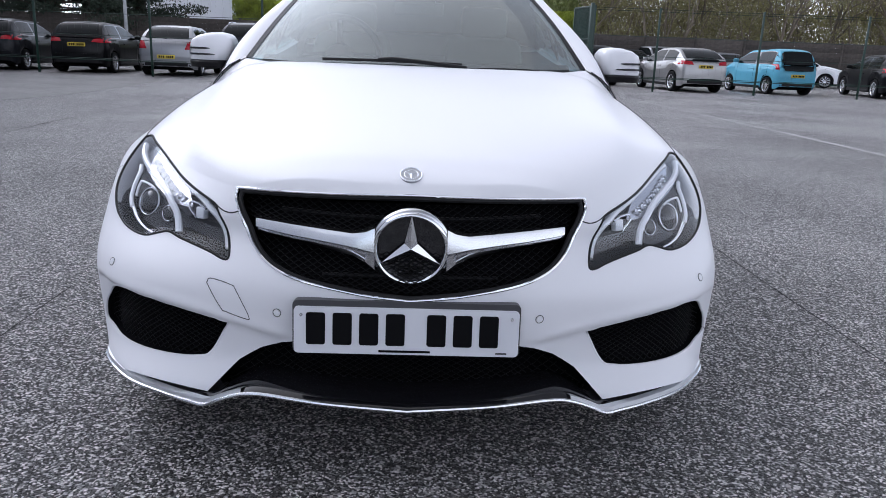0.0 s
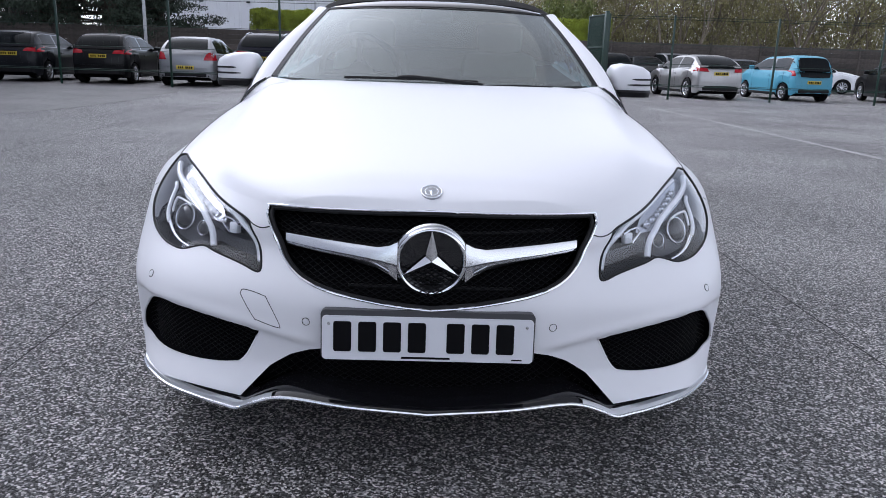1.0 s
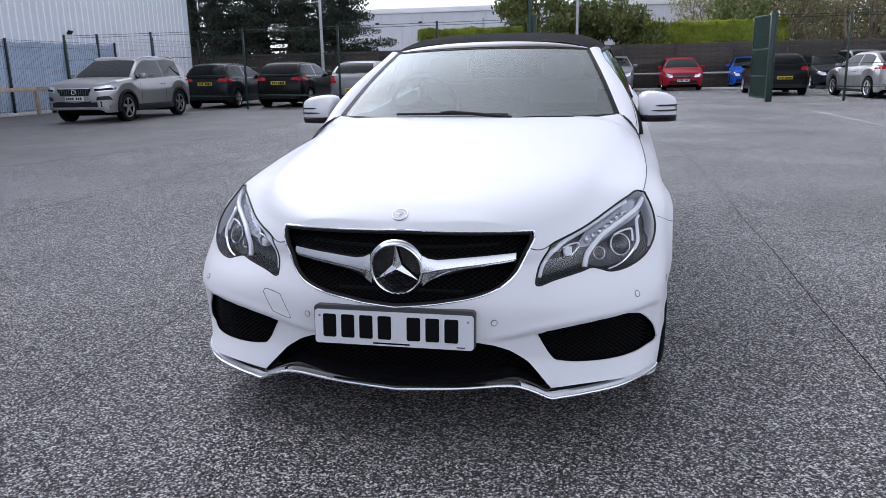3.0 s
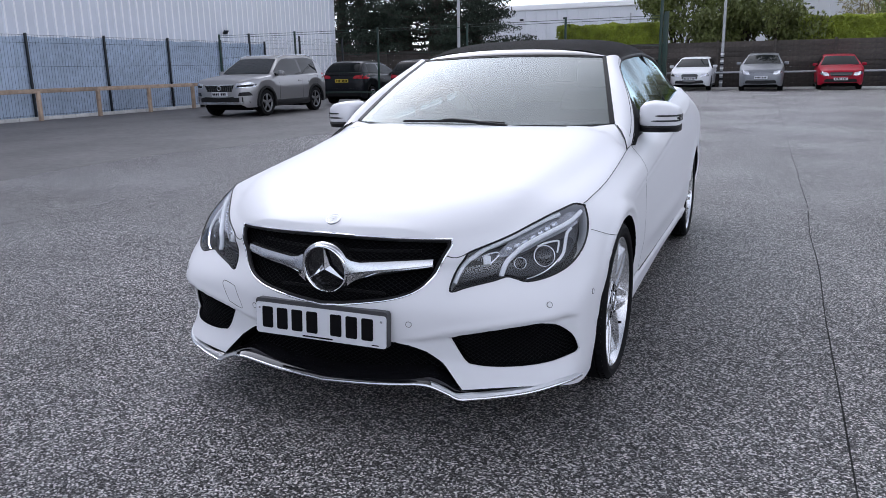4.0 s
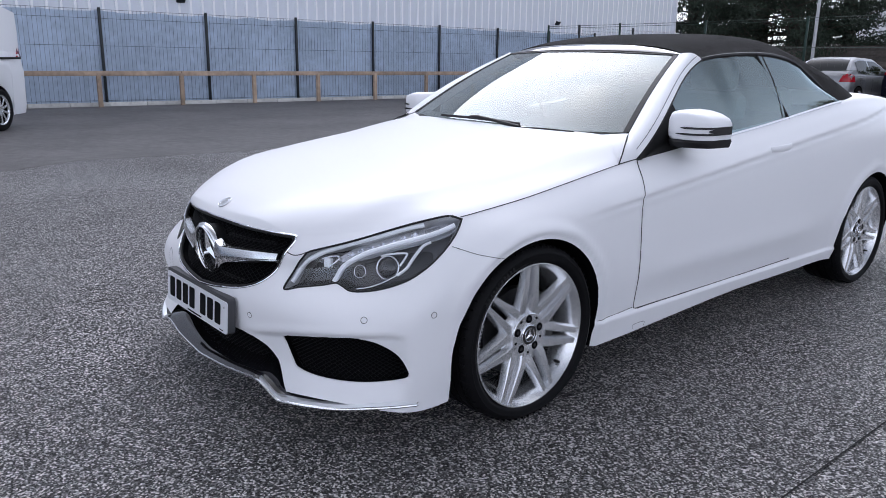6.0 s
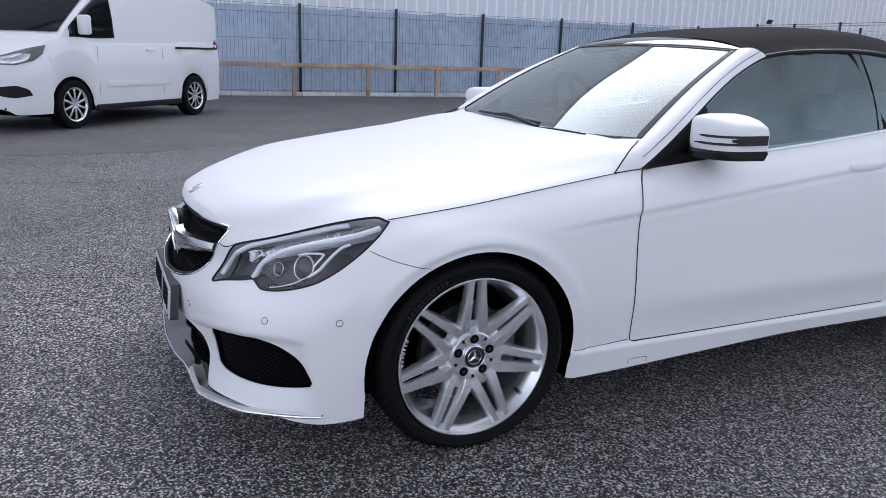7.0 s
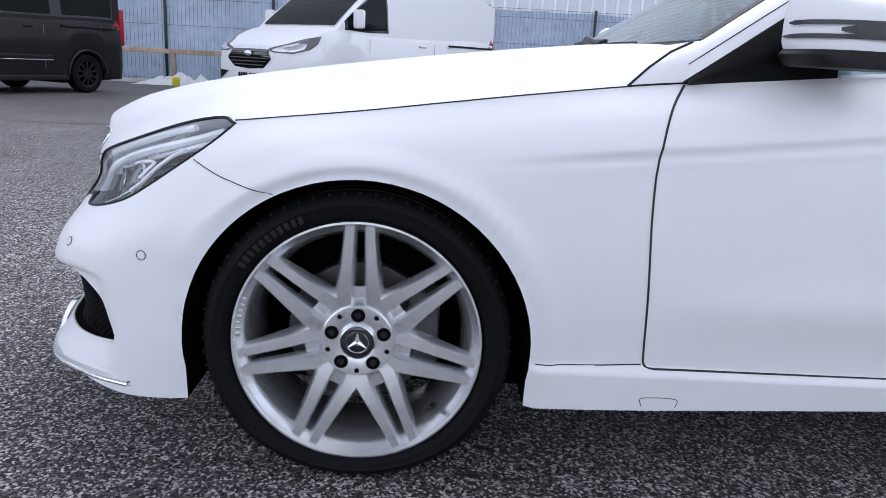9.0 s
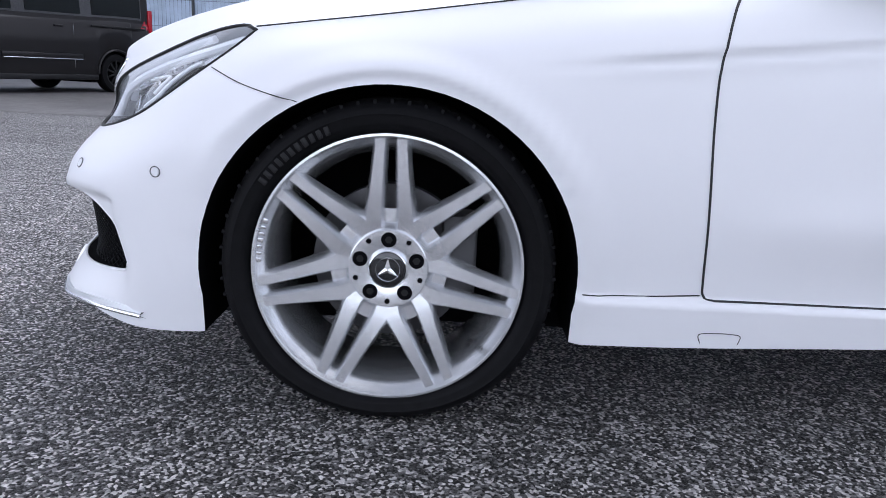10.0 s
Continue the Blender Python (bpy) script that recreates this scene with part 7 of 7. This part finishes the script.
        if hit[0] is not None:
            bb = bmesh.new()
            for cx in (-0.20, -0.145, -0.09, -0.035, 0.065, 0.125, 0.185):
                c = hit[0] + out * 0.034
                box(bb, c.x + cx, c.y, c.z, 0.034, 0.008, 0.062)
            part("plate_bar", bb, INK, pl_)
    for a in (fo, fo + wb):
        for s in (1, -1):
            small_wheel(e, s * (W / 2 - 0.015), y0 + a, r, rim, spokes)
    # near-black boxes paint the shade below the body and in the arches
    bm = bmesh.new()
    box(bm, 0, 0, z0 + 0.14, W - 0.46, L - 0.5, 0.32, 0.02)
    for a in axles:
        box(bm, 0, y0 + a, 0.45, W - 0.46, 2 * ar, 0.55)
    part("underbody", bm, VOID, e)
    for s in (1, -1):
        p = edge_x(yw0 + (yw1 - yw0) * 0.45, 0.15)
        bm = bmesh.new()
        box(bm, s * (p.x + 0.12), p.y, p.z + (0.06 if cat == "car" else 0.15), 0.19, 0.10, 0.13 if cat == "car" else 0.27, 0.035)
        mi = part("door_mirror", bm, col, e)
        bm = bmesh.new()
        cone(bm, (s * p.x, p.y, p.z), (s * (p.x + 0.08), p.y, p.z + 0.03), 0.02, 0.02, 8)
        part("mirror_arm", bm, BLACK, mi)
        for yy in (yw0 + (yr1 - yw0) * 0.46, yw0 + (yr1 - yw0) * 0.76):
            q = curve1(top, yy)
            bm = bmesh.new()
            box(bm, s * (W / 2 * 0.985), y0 + yy, q - 0.14, 0.03, 0.18, 0.028, 0.008)
            part("door_handle", bm, col, e)
        for frac in ((0.10, 0.50, 0.80) if cat == "car" else ()):
            yy = yw0 + (yr1 - yw0) * frac
            zt = curve1(top, yy) - 0.03
            for view in (VIEW_S, VIEW_T)[:1] if s > 0 else (VIEW_T,):
                part("door_gap", on_skin(bvh, view, [(y0 + yy - 0.006, z0 + 0.12), (y0 + yy + 0.006, z0 + 0.12), (y0 + yy + 0.006, zt), (y0 + yy - 0.006, zt)], 0.002, 1, 8), VOID, e)
        # sill moulding
        bm = bmesh.new()
        box(bm, s * (W / 2 - 0.035), y0 + fo + wb / 2, z0 + 0.035, 0.07, wb - 2 * ar - 0.06, 0.09, 0.015)
        part("sill", bm, trim or BLACK, e)
        if trim:
            for a in axles:
                bm = bmesh.new()
                rows = []
                for k in range(19):
                    t = radians(-14 + 208 * k / 18)
                    c, h = math.cos(t), math.sin(t)
                    rows.append([Vector((s * x, y0 + a + q * c, max(r - 0.01 + q * h, z0 + 0.02))) for x, q in ((W / 2 - 0.05, ar - 0.012), (W / 2 + 0.010, ar - 0.008), (W / 2 + 0.013, ar + 0.030), (W / 2 + 0.006, ar + 0.055), (W / 2 - 0.05, ar + 0.060))])
                grid_faces(bm, rows)
                bmesh.ops.recalc_face_normals(bm, faces=bm.faces)
                part("arch_moulding", bm, trim, e)
            bm = bmesh.new()
            box(bm, s * (W / 2 - 0.030), y0 + fo + wb / 2, z0 + 0.085, 0.085, wb - 2 * ar - 0.04, 0.16, 0.02)
            part("side_cladding", bm, trim, e)
        if rails:
            bm = bmesh.new()
            tube(bm, [Vector((s * W / 2 * tuck * 0.95, y0 + yw1 + (yr0 - yw1) * k / 6, roof_z(yw1 + (yr0 - yw1) * k / 6) + 0.0)) for k in range(7)], 0.018, 6)
            part("roof_rail", bm, SATIN, e)
    bm = bmesh.new()
    tube(bm, [Vector((0.0, y0 + yr1 - 0.06, tail + 0.08)), Vector((0.18, y0 + yr1 - 0.09, tail + 0.11)), Vector((0.32, y0 + yr1 - 0.10, tail + 0.12))], 0.010, 5)
    if not solid_rear:
        part("rear_wiper", bm, BLACK, e)
    else:
        bm.free()
    return e


C_DARKGREY = paint("dark_grey_paint", (0.012, 0.013, 0.016), 0.2)
C_BLACK = paint("black_paint", (0.005, 0.005, 0.006))
C_SILVER = paint("silver_paint", (0.27, 0.275, 0.29), 0.75)
C_SILVER2 = paint("warm_silver_paint", (0.38, 0.375, 0.375), 0.75)
C_GREYSUV = paint("steel_grey_paint", (0.36, 0.355, 0.36), 0.8)
C_BLUE = paint("sky_blue_paint", (0.10, 0.34, 0.46))
C_NAVY = paint("navy_paint", (0.004, 0.005, 0.014), 0.2)
C_WHITE = paint("parked_white_paint", (0.78, 0.79, 0.82))
C_RED = paint("red_paint", (0.34, 0.010, 0.028))
C_BRIGHT_BLUE = paint("bright_blue_paint", (0.012, 0.085, 0.40))
C_GREY = paint("mid_grey_paint", (0.24, 0.25, 0.27), 0.5)
C_VAN_DARK = paint("magnetic_grey_paint", (0.022, 0.021, 0.022), 0.4)

HATCH = dict(L=4.04, W=1.735, H=1.48, wb=2.49, fo=0.82, hood=0.80, cowl=1.02, belt=0.98, tail=1.02, yw0=1.05, yw1=1.75, yr0=3.55, yr1=3.98, r=0.31)
FAMILY = dict(L=4.25, W=1.76, H=1.46, wb=2.62, fo=0.90, hood=0.78, cowl=0.98, belt=0.94, tail=1.00, yw0=1.10, yw1=1.90, yr0=3.55, yr1=4.16, r=0.32)
SUV = dict(L=4.43, W=1.87, H=1.65, wb=2.70, fo=0.88, hood=0.98, cowl=1.10, belt=1.06, tail=1.12, yw0=1.22, yw1=1.95, yr0=3.85, yr1=4.38, r=0.36, z0=0.26)


def row_behind(rear_x, rear_y, spec, turn=180):
    """Pose of a vehicle whose tail's middle stands at a place on the ground; turn 180: nose away."""
    a = radians(turn)
    d = Vector((math.sin(a), -math.cos(a), 0))
    c = Vector((rear_x, rear_y, 0)) + d * spec["L"] / 2
    return pose(c.x, c.y, 0, 0, 0, turn)


def nose_at(x, y, spec, turn=0):
    a = radians(turn)
    d = Vector((math.sin(a), -math.cos(a), 0))
    c = Vector((x, y, 0)) - d * spec["L"] / 2
    return pose(c.x, c.y, 0, 0, 0, turn)


f_lamp = dict(lamp=((0.50, 0.90), (0.52, 0.98), (0.95, 1.04), (0.97, 0.88)), plate=0.82)
vehicle("hatchback_car", row_behind(-12.65, 20.7, HATCH, 183), "dark grey five-door hatchback parked behind the mesh fence", C_DARKGREY, rear=f_lamp, **HATCH)
vehicle("hatchback_car", row_behind(-10.12, 20.95, HATCH, 182), "black five-door hatchback with red tail lights, parked", C_BLACK, rear=f_lamp, **HATCH)
vehicle("hatchback_car", row_behind(-7.45, 20.75, FAMILY, 182), "silver five-door hatchback with pale red tail lights", C_SILVER, rear=dict(lamp=((0.62, 0.78), (0.72, 1.00), (0.95, 1.02), (0.97, 0.78)), plate=0.56), **FAMILY)
vehicle("suv_car", row_behind(-5.55, 22.3, SUV, 176), "dark navy sport utility car parked nose to the back fence", C_NAVY, rear=dict(lamp=((0.35, 1.00), (0.36, 1.07), (0.95, 1.12), (0.97, 0.98)), plate=0.88), rails=True, **SUV)
vehicle("suv_car", nose_at(-12.45, 13.9, SUV, 3), "steel grey compact sport utility car with dark arches", C_GREYSUV, trim=BLACK, rails=True, spokes=5, glass=CAR_GLASS, rim=DARK_ALLOY, front=dict(grille=((0.0, 0.68), (0.46, 0.69), (0.50, 0.86), (0.0, 0.87)), grille_mat=BLACK, bars=(0.70, 0.85, 0.42, 13), mask=((0.60, 0.80), (0.60, 0.845), (0.95, 0.875), (0.95, 0.815)), lamp=((0.56, 0.77), (0.56, 0.90), (0.95, 0.945), (0.96, 0.80)), plate=0.62, low=((0.0, 0.37), (0.90, 0.39), (0.84, 0.55), (0.60, 0.56), (0.0, 0.52)), fog=((0.62, 0.57), (0.64, 0.66), (0.92, 0.68), (0.93, 0.58))), **SUV)
b_group = "cars parked at the back fence"
vehicle("hatchback_car", nose_at(-4.25, 31.0, FAMILY, 0), "very dark hatchback facing the yard by the back fence", C_BLACK, group=b_group, **FAMILY)
vehicle("hatchback_car", nose_at(-2.10, 32.6, FAMILY, 0), "white hatchback with large dark grille facing the yard", C_WHITE, group=b_group, front=dict(grille=((0.0, 0.36), (0.32, 0.40), (0.40, 0.66), (0.36, 0.72), (0.0, 0.72)), plate=0.52, lamp=((0.50, 0.60), (0.52, 0.70), (0.90, 0.75), (0.91, 0.64))), **FAMILY)
ID = dict(FAMILY, H=1.56, hood=0.88, cowl=1.08, belt=1.02, tail=1.05, yw0=0.95, yw1=1.85)
vehicle("hatchback_car", nose_at(0.82, 31.7, ID, 0), "mid grey tall hatchback facing the yard", C_GREY, group=b_group, front=dict(grille=((0.0, 0.74), (0.55, 0.745), (0.55, 0.755), (0.0, 0.75)), plate=0.56), **ID)
vehicle("hatchback_car", nose_at(3.85, 32.8, FAMILY, 0), "red hatchback facing the yard by the back fence", C_RED, group=b_group, **FAMILY)
vehicle("hatchback_car", nose_at(6.85, 34.0, FAMILY, -6), "bright blue hatchback facing the yard", C_BRIGHT_BLUE, group=b_group, **FAMILY)
vehicle("hatchback_car", row_behind(6.70, 26.3, FAMILY, 180), "black hatchback with red tail lights behind the gate", C_BLACK, rear=dict(plate=0.62), **FAMILY)
vehicle("saloon_car", nose_at(10.1, 32.6, FAMILY, 0), "dark grey saloon facing the yard by the back fence", C_DARKGREY, group=b_group, **FAMILY)
vehicle("suv_car", nose_at(12.2, 33.3, SUV, 10), "pale silver tall car by the back fence", C_SILVER, group=b_group, **SUV)
vehicle("hatchback_car", nose_at(15.0, 33.0, FAMILY, 0), "pale grey hatchback by the back fence", C_GREY, group=b_group, **FAMILY)
CIV = dict(FAMILY, H=1.45, tail=1.04, yr0=3.35, yr1=4.18, r=0.33)
vehicle("hatchback_car", row_behind(9.50, 22.95, CIV, 187), "silver sporty hatchback with dark rear spoiler and diffuser", C_SILVER2, rear=dict(lamp=((0.50, 0.90), (0.52, 1.00), (0.93, 1.03), (0.95, 0.90)), panel=((0.0, 1.02), (0.58, 1.02), (0.55, 1.08), (0.0, 1.09)), plate=0.84, low=((0.0, 0.24), (0.84, 0.28), (0.66, 0.44), (0.0, 0.46))), **CIV)
UP = dict(L=3.60, W=1.64, H=1.50, wb=2.42, fo=0.60, hood=0.85, cowl=1.05, belt=1.00, tail=0.98, yw0=0.85, yw1=1.45, yr0=3.30, yr1=3.56, r=0.29)
vehicle("city_car", row_behind(12.85, 23.4, UP, 188), "sky blue small city car with black glass tailgate", C_BLUE, windows=((0.0, 0.48), (0.53, 0.86)), rear=dict(panel=((0.0, 0.80), (0.74, 0.82), (0.78, 1.30), (0.70, 1.38), (0.0, 1.40)), lamp=((0.83, 0.84), (0.84, 1.02), (0.90, 1.02), (0.91, 0.84)), plate=0.64), **UP)
vehicle("saloon_car", row_behind(16.35, 22.7, FAMILY, 172), "black hatchback with red tail lights parked at an angle", C_BLACK, **FAMILY)
vehicle("hatchback_car", nose_at(20.2, 33.4, FAMILY, 60), "white hatchback by the back fence", C_WHITE, group=b_group, **FAMILY)
VAN = dict(L=4.97, W=1.99, H=1.98, wb=2.95, fo=1.0, hood=1.00, cowl=1.28, belt=1.24, tail=1.30, yw0=0.86, yw1=1.62, yr0=4.86, yr1=4.96, r=0.345, z0=0.24, tuck=0.86)
v_front = dict(grille=((0.0, 0.65), (0.36, 0.67), (0.52, 0.80), (0.46, 0.93), (0.0, 0.94)), plate=0.56, low=((0.0, 0.30), (0.74, 0.31), (0.66, 0.46), (0.0, 0.49)), corner_lamp=((-1.450, 0.935), (-1.380, 0.895), (-1.070, 0.890), (-0.840, 0.955), (-0.720, 1.055), (-0.690, 1.155), (-0.920, 1.105), (-1.170, 1.025), (-1.420, 0.955)),
               lamp_core=((-1.390, 0.930), (-1.340, 0.910), (-1.090, 0.910), (-0.920, 0.955), (-0.880, 1.035), (-1.020, 1.035), (-1.220, 0.990)), corner_fog=((-1.400, 0.600), (-1.080, 0.630), (-0.940, 0.580), (-0.900, 0.500), (-1.110, 0.465), (-1.280, 0.490)))
va = radians(49.5)
vd = Vector((math.sin(va), -math.cos(va), 0))
ax_mid = Vector((-9.95, -1.93, 0))
vc = ax_mid - vd * (VAN["L"] / 2 - VAN["fo"])
van = vehicle("panel_van", pose(vc.x, vc.y, 0, 0, 0, 49.5), "white panel van with dark grille parked before the fence", C_WHITE, cat="van", group="parked vans", windows=((0.02, 0.26),), front=v_front, solid_rear=True, **VAN)
dvan = vehicle("panel_van", pose(-10.9, -7.6, 0, 0, 0, 67.6), "dark grey panel van with black wheels parked in the yard", C_VAN_DARK, cat="van", group="parked vans", windows=((0.02, 0.26), (0.32, 0.58), (0.64, 0.92)), rim=None, solid_rear=True, **VAN)
for v, dark in ((van, True), (dvan, True)):
    for s in (1, -1):
        bm = bmesh.new()
        box(bm, s * (VAN["W"] / 2 - 0.004), 1.55, 1.16, 0.02, 1.25, 0.035, 0.006)
        part("slide_rail", bm, BLACK, v)
        bm = bmesh.new()
        box(bm, s * (VAN["W"] / 2 + 0.002), -0.05, 0.62, 0.02, 1.55, 0.10, 0.02)
        mould = part("side_moulding", bm, C_WHITE if v is van else C_VAN_DARK, v)
        for yy in (-0.98, 0.55):
            bm = bmesh.new()
            box(bm, s * (VAN["W"] / 2 - 0.005), yy, 0.80, 0.006, 0.004, 0.72)
            part("panel_gap", bm, GALV, v)
        if v is van:
            continue
        bm = bmesh.new()
        box(bm, s * (VAN["W"] / 2 + 0.006), -0.05, 0.575, 0.020, 1.50, 0.016, 0.004)
        part("moulding_strip", bm, BLACK if v is van else SATIN, mould)
        bm = bmesh.new()
        box(bm, s * (VAN["W"] / 2 * 0.862), VAN["L"] / 2 - 0.06, 1.20, 0.07, 0.11, 0.66, 0.02)
        part("tail_light", bm, RED_LENS, v)
        for wy in (VAN["fo"], VAN["fo"] + VAN["wb"]):
            bm = bmesh.new()
            tube(bm, [Vector((s * (VAN["W"] / 2 - 0.008), wy - VAN["L"] / 2 + 0.425 * math.cos(t), 0.335 + 0.425 * math.sin(t))) for t in (math.pi * k / 16 for k in range(17))], 0.022, 6)
            part("arch_lip", bm, C_WHITE if v is van else C_VAN_DARK, v)
